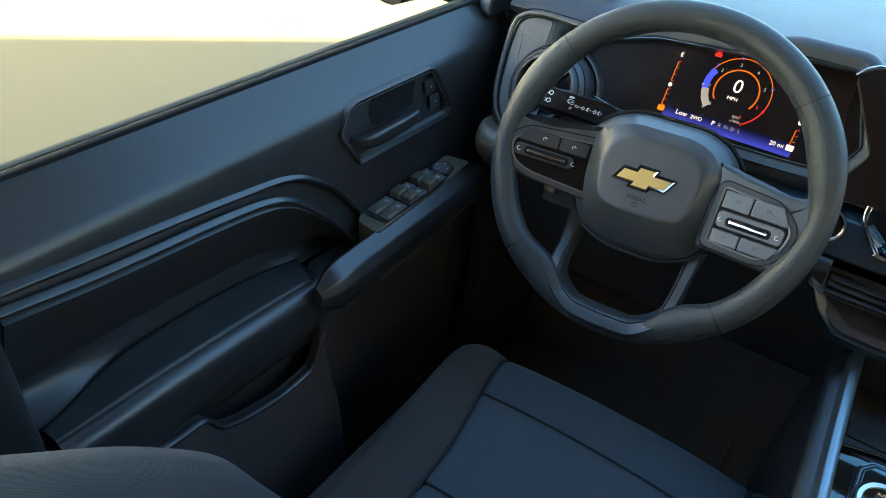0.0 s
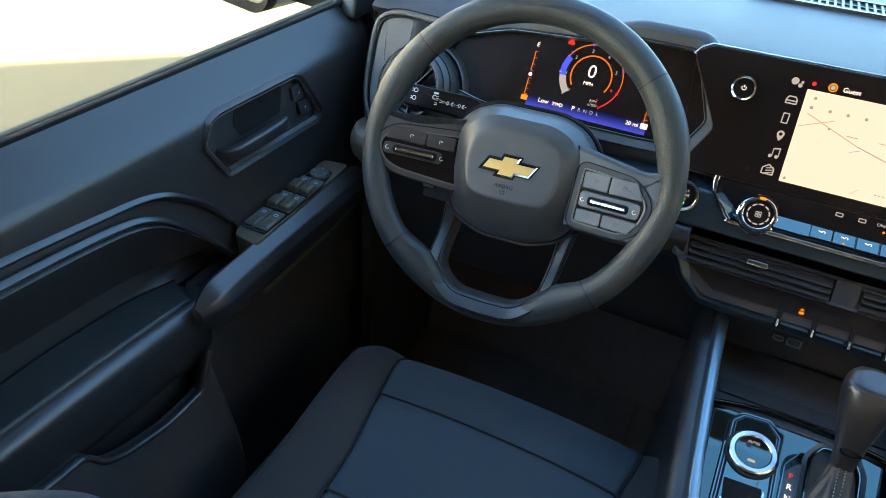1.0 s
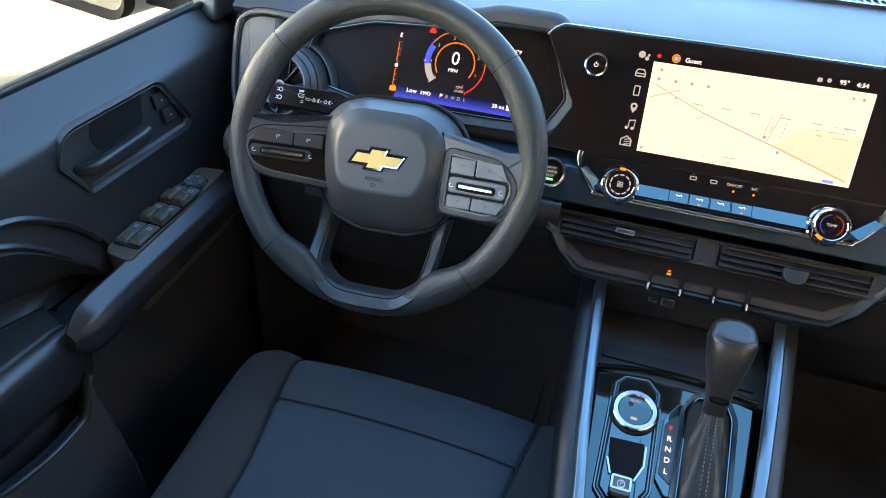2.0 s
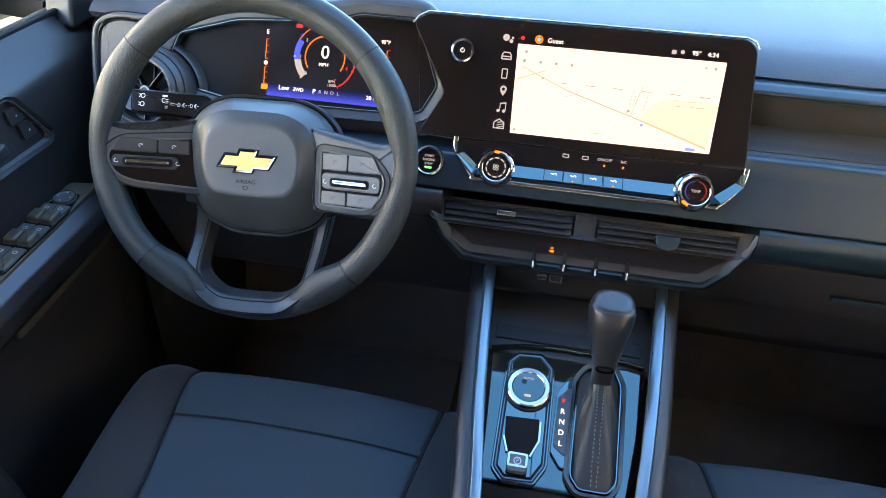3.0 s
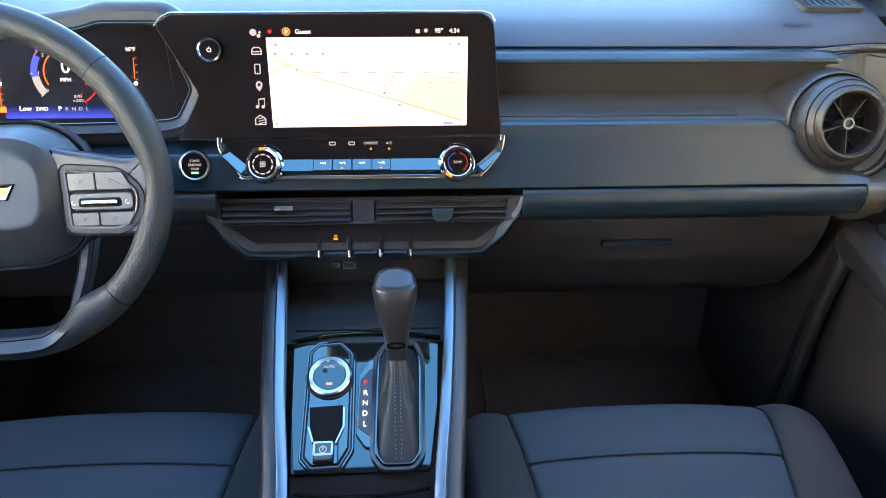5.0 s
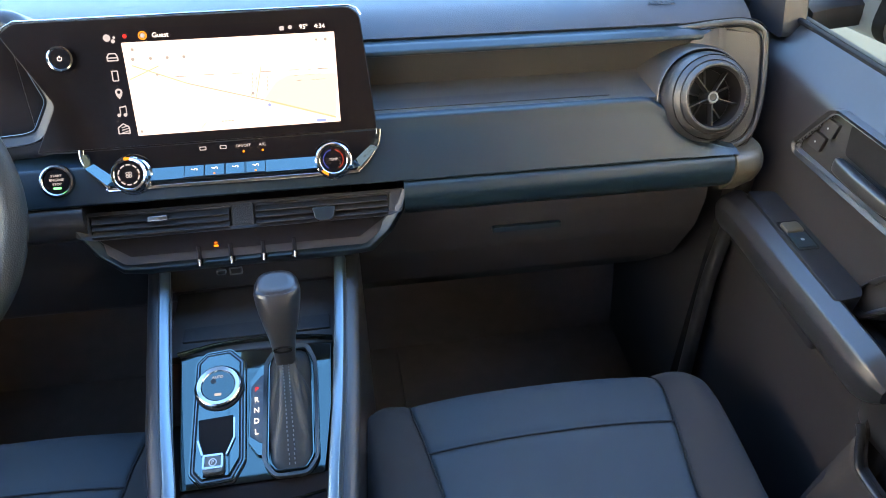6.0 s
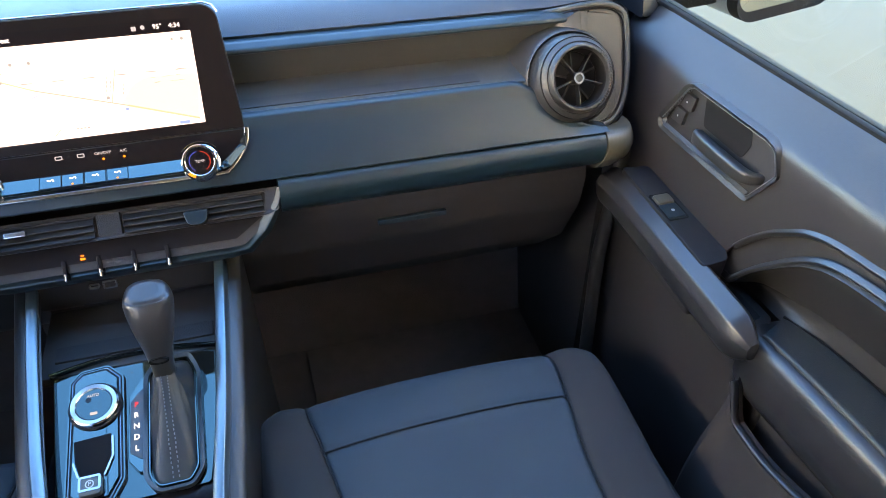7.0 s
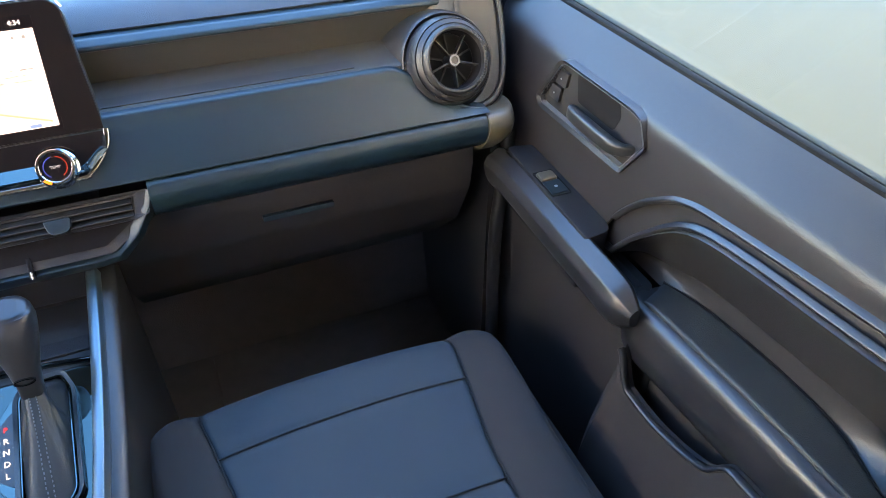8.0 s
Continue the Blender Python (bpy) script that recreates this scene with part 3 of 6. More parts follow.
        part("mark", bm, PRINT, key)
    # small bin between the plate and the armrest
    edge = rounded([(0.706, -0.112), (0.742, -0.110), (0.741, -0.184), (0.706, -0.190)], 0.005, 3)
    edge = [(s * a, b) for a, b in edge]
    bm = bmesh.new()
    ring(bm, inset(edge, -0.009), inset(edge, 0.003), 0.505, 0.549, None)
    part("bin_rim", bm, DOORP, door, "rim of a small door bin")
    bm = bmesh.new()
    prism(bm, inset(edge, 0.002), 0.500, 0.538)
    part("bin_floor", bm, HARD, door)
    bm = bmesh.new()
    box(bm, min(s * 0.728, s * 0.775), max(s * 0.728, s * 0.775), -0.24, -0.05, 0.40, 0.519, 0.006)
    part("bin_base", bm, DOORP, door)
    bm = bmesh.new()
    box(bm, min(s * 0.735, s * 0.750), max(s * 0.735, s * 0.750), REAR, -0.20, 0.05, 0.46, 0.0)
    part("pocket_back", bm, HARD, door)
    # inside handle in its surround
    mh = plane(X(0.7355, 0, 0), (0, s * -1, 0), (0, 0, 1))
    out = rounded([(-s * y, z) for y, z in surround], 0.006, 3)
    bm = bmesh.new()
    ring(bm, out, inset(out, 0.0046), -0.016, 0.0020, mh, z_in=-0.0008)
    bez = part("handle_surround", bm, SOFT, door, "six-sided dark handle surround", smooth=20)
    bm = bmesh.new()
    prism(bm, inset(out, 0.004), -0.026, -0.0095, mh)
    part("handle_recess", bm, BLACK, bez)
    part("surround_line", ring(bmesh.new(), inset(out, 0.0054), inset(out, 0.0062), -0.016, -0.0008, mh), PORTGREY, bez, "thin satin inner edge")
    # flat black patch painted in for the shade of the finger hole
    bm = bmesh.new()
    prism(bm, rounded([(-s * y, z) for y, z in ((0.030, 0.746), (-0.064, 0.746), (-0.070, 0.728), (-0.060, 0.706), (0.022, 0.708))], 0.006), -0.0097, -0.0088, mh)
    part("finger_hole_shade", bm, GAP, bez)
    bm = bmesh.new()
    lever = smooth_path([X(0.7275, 0.0060, 0.7055), X(0.7240, 0.0020, 0.7055), X(0.7225, -0.014, 0.7050), X(0.7232, -0.055, 0.7032), X(0.7262, -0.084, 0.7015), X(0.734, -0.097, 0.7008), X(0.747, -0.102, 0.7004)], 6)
    sweep(bm, lever, lambda t: (0.015 * min(1, 0.75 + 2.0 * t) * (1 - 0.4 * max(0, (t - 0.7) / 0.3)), 0.0195 * min(1, 0.75 + 2.0 * t) * (1 - 0.4 * max(0, (t - 0.6) / 0.4))), (0, 0, 1), 18, power=3.6)
    part("handle_lever", bm, SOFT, bez, "dark satin door lever", smooth=50)
    for zc in (0.725, 0.699):
        bm = bmesh.new()
        y0 = 0.069 if zc > 0.71 else 0.082
        prism(bm, rounded([(-s * y, z) for y, z in ((y0 + 0.006, zc - 0.010), (y0 + 0.000, zc + 0.012), (y0 - 0.024, zc + 0.012), (y0 - 0.020, zc - 0.010))], 0.002), -0.016, -0.0048, mh, 0.001)
        lock = part("lock_button", bm, HARD, bez)
        bm = bmesh.new()
        prism(bm, circle(0.0014, 12, -s * (y0 - 0.008), zc), -0.0049, -0.0044, mh)
        part("mark", bm, PRINT, lock)
    # lower lining with the map pocket
    bm = bmesh.new()
    table = [(REAR, 0.505), (-0.448, 0.489), (-0.411, 0.487), (-0.385, 0.454), (-0.341, 0.437), (-0.289, 0.429), (-0.244, 0.432), (-0.230, 0.452), (-0.219, 0.478), (-0.205, 0.488), (-0.18, 0.491), (0.0, 0.52), (0.2, 0.55)]

    def low(u, v):
        y = REAR + u * (0.19 - REAR)
        z = interp(y, table)
        z += (0.02 - z) * v
        lip = 0.006 * math.exp(-((v - 0.02) / 0.02) ** 2)
        ahead = min(1, max(0, (y + 0.224) / 0.026))
        ahead = ahead * ahead * (3 - 2 * ahead)
        x = 0.698 - lip - 0.045 * (1 - ahead) * math.sin(min(1, v / 0.45) * math.pi / 2) + ahead * (0.024 + 0.012 * v) + 0.02 * max(0, (y - 0.02) / 0.17) ** 2
        return X(x, y, z)
    shell(bm, low, 90, 26, (s * 0.012, 0, 0))
    part("pocket_panel", bm, LOWER, door, "lower lining with an open map pocket")
    bm = bmesh.new()
    ys = [REAR + (-0.214 - REAR) * i / 60 for i in range(61)]
    sweep(bm, [X(0.6965, y, interp(y, table) - 0.0015) for y in ys], (0.011, 0.007), (0, 0, 1), 10, power=2.6)
    part("pocket_lip", bm, SATIN, door, "rounded lip of the map pocket", smooth=60)
    bm = bmesh.new()
    box(bm, min(s * 0.798, s * 0.805), max(s * 0.798, s * 0.805), REAR, 0.19, 0.02, 0.60, 0.0)
    part("door_back", bm, BLACK, door)
    if s > 0:
        bm = bmesh.new()
        sweep(bm, smooth_path([X(0.730, 0.168, 0.60), X(0.722, 0.163, 0.50), X(0.710, 0.153, 0.40), X(0.706, 0.138, 0.28), X(0.706, 0.118, 0.06)], 5), (0.024, 0.022), (1, 0, 0), 14, power=2.4)
        part("front_roll", bm, SOFT, door, "rounded upright edge of the door lining", smooth=60)
    # seals, sill and glass
    bm = bmesh.new()
    sweep(bm, [X(0.789, REAR - 0.02, 0.7985), X(0.789, 0.33, 0.7985)], (0.010, 0.007), (0, 0, 1), 10, power=3)
    part("inner_seal", bm, GAP, door, "black rubber window seal")
    bm = bmesh.new()
    sweep(bm, [X(0.805, REAR - 0.02, 0.7955), X(0.805, 0.36, 0.7955)], (0.011, 0.009), (0, 0, 1), 10, power=3)
    part("outer_sill", bm, SILLRUB, door, "dull grey outer window seal")
    bm = bmesh.new()
    p = [X(0.7945, REAR - 0.06, 0.785), X(0.7945, 0.36, 0.785), X(0.735, 0.13, 1.02), X(0.668, -0.20, 1.36), X(0.668, REAR - 0.08, 1.375)]
    a = [bm.verts.new(q) for q in p]
    b = [bm.verts.new((q[0] + s * 0.004, q[1], q[2])) for q in p]
    bm.faces.new(a)
    bm.faces.new(b[::-1])
    for i in range(5):
        bm.faces.new((a[i], a[(i + 1) % 5], b[(i + 1) % 5], b[i]))
    glass = part("window_pane", bm, CLEAR, door, "clear side window, fully up")
    glass.visible_shadow = False
    bm = bmesh.new()
    sweep(bm, [X(0.80, 0.40, 0.77), X(0.775, 0.31, 0.88), X(0.735, 0.14, 1.03), X(0.668, -0.19, 1.365), X(0.664, -0.34, 1.385), X(0.664, REAR - 0.1, 1.385)], (0.045, 0.05), (0, 0, 1), 10, power=3)
    part("window_frame", bm, SOFT, door, "black window frame")
    bm = bmesh.new()
    prism(bm, [(0.34, 0.775), (0.78, 0.775), (0.78, 0.86), (0.55, 1.00), (0.36, 0.845)], -0.012, 0.012, plane(X(0.785, 0, 0), (0, 1, 0), (0, 0, 1)))
    part("corner_trim", bm, SOFT, door, "dark corner trim behind the mirror")
    bm = bmesh.new()
    prism(bm, rounded([(0.235, 0.775), (0.50, 0.775), (0.50, 0.93), (0.30, 0.95)], 0.012), -0.020, 0.020, plane(X(0.782, 0, 0), (0, 1, 0), (0, 0, 1)), 0.006)
    part("mirror_corner_trim", bm, SOFT, door, "dark corner cover inside the door mirror", smooth=50)
    bm = bmesh.new()
    slabp = [X(0.81, REAR - 0.1, -0.05), X(0.81, 0.6, -0.05), X(0.81, 0.6, 0.766), X(0.81, REAR - 0.1, 0.766)]
    a = [bm.verts.new(q) for q in slabp]
    b = [bm.verts.new((q[0] + s * 0.03, q[1], q[2])) for q in slabp]
    bm.faces.new(a)
    bm.faces.new(b[::-1])
    for i in range(4):
        bm.faces.new((a[i], a[(i + 1) % 4], b[(i + 1) % 4], b[i]))
    part("outer_skin", bm, BODY, door, "grey painted door skin")
    # door mirror
    bm = bmesh.new()
    mm = plane(X(1.035, 0.27, 0.835), (1, 0.18 * s, 0), (0, 0, 1))
    o = rounded([(-0.115 * s, -0.06), (-0.085 * s, -0.088), (0.10 * s, -0.080), (0.125 * s, -0.03), (0.115 * s, 0.09), (0.05 * s, 0.105), (-0.10 * s, 0.10)][::s], 0.025)
    prism(bm, o, -0.10, 0.0, mm, 0.01)
    hous = part("mirror_housing", bm, BODY, door, "grey door mirror housing")
    bm = bmesh.new()
    ring(bm, o, inset(o, 0.014), -0.01, 0.012, mm, 0.004)
    part("mirror_rim", bm, GAP, hous)
    bm = bmesh.new()
    prism(bm, inset(o, 0.014), 0.0, 0.003, mm)
    part("mirror_glass", bm, MIRROR, hous, "silvered mirror glass")
    bm = bmesh.new()
    sweep(bm, [X(0.80, 0.27, 0.79), X(0.86, 0.30, 0.785), X(0.98, 0.31, 0.79)], (0.05, 0.045), (0, 0, 1), 10, power=3)
    part("mirror_arm", bm, GAP, hous)
    return door


car_door(-1, "car_door", True).location.x = -0.010
car_door(1, "car_door", False).location.x = -0.003


# ---------------------------------------------------------------- dashboard
UP = (0, 0.447, 0.894)
SCR = plane((0, 0.149, 0.733), (1, 0, 0), UP)               # the screen's face
CLI = plane((0, 0.1194, 0.6977), (1, 0, 0), (0, 0.6, 0.8))    # the climate panel's face
VNT = plane((0, 0.095, 0.64), (1, 0, 0), (0, 0.6, 0.8))     # the centre vents' face
CLU = plane((0, 0.19, 0.742), (1, 0, 0), (0, 0.48, 0.877))  # the cluster's face

dash = thing("dashboard", "dark plastic dashboard with layered mouldings across the cab", "dashboard")


def dash_body():
    # top pad, from the windshield to its rolled edge
    bm = bmesh.new()
    prof = [(0.80, 0.70), (0.86, 0.822), (0.60, 0.835), (0.42, 0.834), (0.33, 0.832), (0.285, 0.829), (0.262, 0.824), (0.243, 0.816), (0.232, 0.808), (0.236, 0.800), (0.30, 0.77)]
    extrude_x(bm, prof, -0.735, 0.70)
    part("top_pad", bm, TOPPAD, dash, smooth=60)
    bm = bmesh.new()
    box(bm, -0.69, 0.69, 0.27, 0.62, 0.58, 0.775, 0.0)
    part("core", bm, BLACK, dash)
    # ridge under it, on the passenger's side
    bm = bmesh.new()
    extrude_x(bm, rounded([(0.240, 0.804), (0.216, 0.8055), (0.205, 0.8005), (0.204, 0.794), (0.240, 0.786)], 0.003, 3), 0.14, 0.668)
    part("ridge_moulding", bm, FASCIA, dash)
    # hollow tray and its shelf
    bm = bmesh.new()
    prof = [(0.236, 0.796), (0.211, 0.792), (0.2125, 0.786), (0.226, 0.7475), (0.226, 0.735), (0.29, 0.73), (0.29, 0.796)]
    extrude_x(bm, prof, 0.13, 0.66)
    part("tray_wall", bm, RECESS, dash, smooth=30)
    bm = bmesh.new()
    extrude_x(bm, [(0.232, 0.7480), (0.166, 0.7380), (0.160, 0.7355), (0.158, 0.726), (0.25, 0.70)], 0.13, 0.60)
    part("tray_shelf", bm, RECESS, dash, smooth=30)
    bm = bmesh.new()
    extrude_x(bm, rounded([(0.188, 0.7412), (0.168, 0.7382), (0.168, 0.7398), (0.188, 0.7428)], 0.0006, 2), 0.13, 0.478)
    part("tray_mat", bm, HARD, dash, "dark rubber strip along the tray")
    # long fascia panel, its lip and the seam below
    bm = bmesh.new()
    prof = rounded([(0.160, 0.738), (0.151, 0.7365), (0.144, 0.722), (0.104, 0.6695), (0.125, 0.66), (0.24, 0.70)], [0.001, 0.005, 0.006, 0.003, 0.002, 0.01], 4)
    rows = []
    xs = [0.12 + (0.655 - 0.12) * i / 66 for i in range(67)]
    for x in xs:
        d = interp(x, [(0.12, 0.0), (0.52, 0.0), (0.548, 0.010), (0.585, 0.040), (0.61, 0.053), (0.635, 0.062), (0.655, 0.066)])
        row = []
        for y, z in prof:
            k = max(0.0, (z - 0.6695) / 0.0685)
            row.append(bm.verts.new((x, y - d * k * 0.55 * (1 if y < 0.165 else 0), z - d * k)))
        rows.append(row)
    n = len(prof)
    for a, b in zip(rows, rows[1:]):
        for i in range(n):
            bm.faces.new((a[i], a[(i + 1) % n], b[(i + 1) % n], b[i]))
    bm.faces.new(rows[0])
    bm.faces.new(rows[-1][::-1])
    part("fascia_panel", bm, FASCIA, dash, "long satin dark fascia panel, sky blue put into its colour", smooth=45)
    bm = bmesh.new()
    extrude_x(bm, rounded([(0.130, 0.708), (0.104, 0.6695), (0.122, 0.66), (0.24, 0.68), (0.24, 0.71)], 0.004, 3), -0.66, 0.12)
    part("driver_fascia", bm, FASCIA, dash)
    # lower roll and knee panels
    bm = bmesh.new()
    roll = rounded([(0.111, 0.6675), (0.102, 0.664), (0.094, 0.650), (0.099, 0.626), (0.122, 0.606), (0.20, 0.600), (0.22, 0.66)], 0.010, 4)
    extrude_x(bm, roll, 0.19, 0.6485)
    part("lower_roll", bm, FASCIA, dash, smooth=50)
    bm = bmesh.new()
    extrude_x(bm, roll, -0.6485, -0.20)
    part("lower_roll", bm, HARD, dash, smooth=50)
    bm = bmesh.new()
    extrude_x(bm, rounded([(0.158, 0.606), (0.150, 0.565), (0.158, 0.51), (0.20, 0.42), (0.29, 0.33), (0.36, 0.34), (0.30, 0.60)], 0.012, 4), 0.125, 0.655)
    glove = part("glovebox_door", bm, LOWER, dash, "closed dark glovebox lid", smooth=50)
    bm = bmesh.new()
    prism(bm, rounded(rect(-0.052, -0.0045, 0.052, 0.0045), 0.002), -0.003, 0.005, plane((0.375, 0.1495, 0.545), (1, 0, 0), (0, 0.12, 1)), 0.0015)
    part("latch", bm, FASCIA, glove, "slim glovebox latch")
    bm = bmesh.new()
    extrude_x(bm, rounded([(0.136, 0.602), (0.15, 0.55), (0.20, 0.42), (0.30, 0.36), (0.36, 0.38), (0.30, 0.60)], 0.012, 4), -0.655, -0.150)
    knee = part("knee_panel", bm, LOWER, dash, "dark panel under the steering column", smooth=50)
    bm = bmesh.new()
    prism(bm, rounded(rect(-0.04, -0.012, 0.04, 0.012), 0.003), -0.001, 0.003, plane((-0.545, 0.139, 0.585), (1, 0, 0), (0, 0.3, 1)), 0.001)
    part("coin_tray", bm, BLACK, knee)
    bm = bmesh.new()
    prism(bm, rounded(rect(-0.010, -0.010, 0.010, 0.010), 0.003), -0.001, 0.006, plane((-0.575, 0.137, 0.60), (1, 0, 0), (0, 0.3, 1)), 0.002)
    part("release_tab", bm, DULLCHROME, knee, "small pale release tab")


dash_body()


def dash_end(s):
    """End plate of the dashboard with its round vent."""
    shape = [(0.630, -0.078), (0.655, -0.079), (0.676, -0.075), (0.694, -0.062), (0.7045, -0.024), (0.7090, 0.057), (0.7070, 0.083), (0.696, 0.101), (0.672, 0.108), (0.630, 0.1045)]
    o = rounded([(s * x, y) for x, y in shape][::s], 0.014)
    end = part("end_plate", prism(bmesh.new(), o, -0.10, -0.012, SCR, 0.016, 4), RECESS, dash, "rounded end plate of the dashboard", smooth=60)
    line = [(0.560, 0.0905), (0.600, 0.0922), (0.640, 0.0935), (0.668, 0.0930), (0.688, 0.086), (0.6975, 0.070), (0.6960, 0.020), (0.6900, -0.020), (0.6790, -0.046), (0.660, -0.060), (0.630, -0.066)]
    for grow, z, w, mat, name in ((0.0, -0.0112, 0.0018, GAP, "groove"), (0.0052, -0.0105, 0.0075, RECESS, "end_bead"), (0.0105, -0.0125, 0.0016, GAP, "groove")):
        pts = [(0.628 + (x - 0.628) * (1 + grow / 0.07), 0.012 + (y - 0.012) * (1 + grow / 0.078)) for x, y in line]
        bm = bmesh.new()
        sweep(bm, smooth_path([SCR @ Vector((s * x, y, z - (0.0475 * min(1, max(0, (0.640 - x) / 0.08)) if s > 0 and y > 0.02 else 0))) for x, y in pts], 6), (w, min(w, 0.005)), (0, -0.9, 0.45), 10)
        part(name, bm, mat, end, smooth=60)
    if s > 0:
        def flare(u, v):
            k = u * u * (3 - 2 * u)
            return SCR @ Vector((0.555 + 0.080 * u, 0.020 + (0.052 + 0.0230 * max(0, u - 0.45) / 0.55) * v, -0.062 + 0.0475 * k))
        part("flare", shell(bmesh.new(), flare, 20, 8, (0, 0.004, -0.004)), RECESS, end, smooth=60)
    bm = bmesh.new()
    rows = []
    capx = [(0.650, 0.0), (0.672, 0.0), (0.686, 0.004), (0.695, 0.011), (0.700, 0.024)]
    sect = rounded([(0.110, 0.6675), (0.099, 0.664), (0.091, 0.650), (0.098, 0.626), (0.122, 0.598), (0.20, 0.590), (0.22, 0.66)], 0.010, 4)
    for x, d in capx:
        rows.append([bm.verts.new((s * x, y + (d if y < 0.15 else 0), z + (d * 0.6 if z < 0.62 else 0))) for y, z in sect])
    n = len(sect)
    for a, b in zip(rows, rows[1:]):
        for i in range(n):
            bm.faces.new((a[i], a[(i + 1) % n], b[(i + 1) % n], b[i]))
    bm.faces.new(rows[0])
    bm.faces.new(rows[-1][::-1])
    # the cap's tan is window light from the sunny ground, put into its colour
    part("end_cap", bm, WARMLIT, dash, "rounded lower end cap", smooth=50)
    # round vent
    m = plane(SCR @ Vector((s * 0.610, 0.002, 0.0)), (1, 0, 0), UP)
    part("vent_bowl", lathe(bmesh.new(), [(0.088, -0.070), (0.080, -0.046), (0.073, -0.026), (0.0690, -0.013), (0.0668, -0.0085), (0.0650, -0.0075), (0.0634, -0.0100), (0.060, -0.024)], 64, m), HARD, dash, "flared collar round the vent", smooth=50)
    bm = bmesh.new()
    lathe(bm, [(0.058, -0.08), (0.0610, -0.020), (0.0612, -0.004), (0.0600, 0.004), (0.0565, 0.0125), (0.0520, 0.0185), (0.0490, 0.0212), (0.0478, 0.0205), (0.0470, 0.0225), (0.0455, 0.0262), (0.0432, 0.0285), (0.0410, 0.0285), (0.0395, 0.0265), (0.0385, 0.018), (0.0375, -0.008), (0.001, -0.0085)], 64, m)
    vent = part("air_vent", bm, HARD, dash, "round air vent with a stepped rim", smooth=35)
    part("vent_back", prism(bmesh.new(), circle(0.0374, 40), -0.0088, -0.0070, m), GAP, vent)
    part("throat", ring(bmesh.new(), circle(0.0392, 48), circle(0.0376, 48), -0.008, 0.0215, m, 0.0190), GAP, vent)
    part("rim_groove", ring(bmesh.new(), circle(0.0560, 56), circle(0.0548, 56), 0.010, 0.0150, m), GAP, vent)
    for k in range(5):
        bm = bmesh.new()
        box(bm, 0.007, 0.0382, -0.0009, 0.0009, 0.004, 0.0155, 0.0006, m @ pose(0, 0, 0, 0, 0, 90 - s * 35 + 72 * k))
        part("vane", bm, SOFT, vent)
        bm = bmesh.new()
        box(bm, 0.006, 0.0375, -0.0012, 0.0012, -0.006, -0.002, 0.0006, m @ pose(0, 0, 0, 0, 0, 90 - s * 35 + 36 + 72 * k))
        part("rear_vane", bm, BLACK, vent)
    part("hub", lathe(bmesh.new(), [(0.0085, -0.006), (0.0085, 0.0160), (0.0078, 0.0178), (0.005, 0.0178), (0.0045, 0.0165)], 28, m), HARD, vent)
    part("hub_ring", ring(bmesh.new(), circle(0.0074, 28), circle(0.0052, 28), 0.0165, 0.0186, m), PORTGREY, vent, "small satin centre ring")
    for i in range(22):
        a = -58 + i * 5.0 if s > 0 else 238 - i * 5.0
        part("grip_rib", box(bmesh.new(), 0.0405, 0.0450, -0.0009, 0.0009, 0.0262, 0.0296, 0.0003, m @ pose(0, 0, 0, 0, 0, a)), HARD, vent)


dash_end(-1)
dash_end(1)


def grille(x0, x1, y0, y1, n, z):
    """Slotted outlet at the foot of the windshield."""
    m = plane((0, 0, z), (1, 0, 0), (0, 1, 0))
    o = rounded(rect(x0, y0, x1, y1), 0.012)
    g = part("defroster_grille", ring(bmesh.new(), o, inset(o, 0.010), -0.01, 0.005, m), SOFT, dash, "slotted windshield outlet")
    part("outlet_shaft", prism(bmesh.new(), inset(o, 0.009), -0.01, 0.001, m), BLACK, g)
    for i in range(n):
        x = x0 + 0.012 + (x1 - x0 - 0.024) * i / (n - 1)
        part("slat", box(bmesh.new(), x - 0.0022, x + 0.0022, y0 + 0.009, y1 - 0.009, -0.003, 0.004, 0.001, m), FASCIA, g)
    part("rail", box(bmesh.new(), x0 + 0.01, x1 - 0.01, (y0 + y1) / 2 - 0.002, (y0 + y1) / 2 + 0.002, -0.003, 0.0035, 0.001, m), FASCIA, g)


grille(-0.235, 0.235, 0.575, 0.655, 40, 0.8355)
grille(0.60, 0.69, 0.30, 0.40, 8, 0.8325)
grille(-0.69, -0.60, 0.30, 0.40, 8, 0.8325)
letters("airbag_mark", "AIRBAG", 0.012, plane((0.575, 0.264, 0.8262), (1, 0, 0), (0, 1, 0.26)), BLACK, dash)


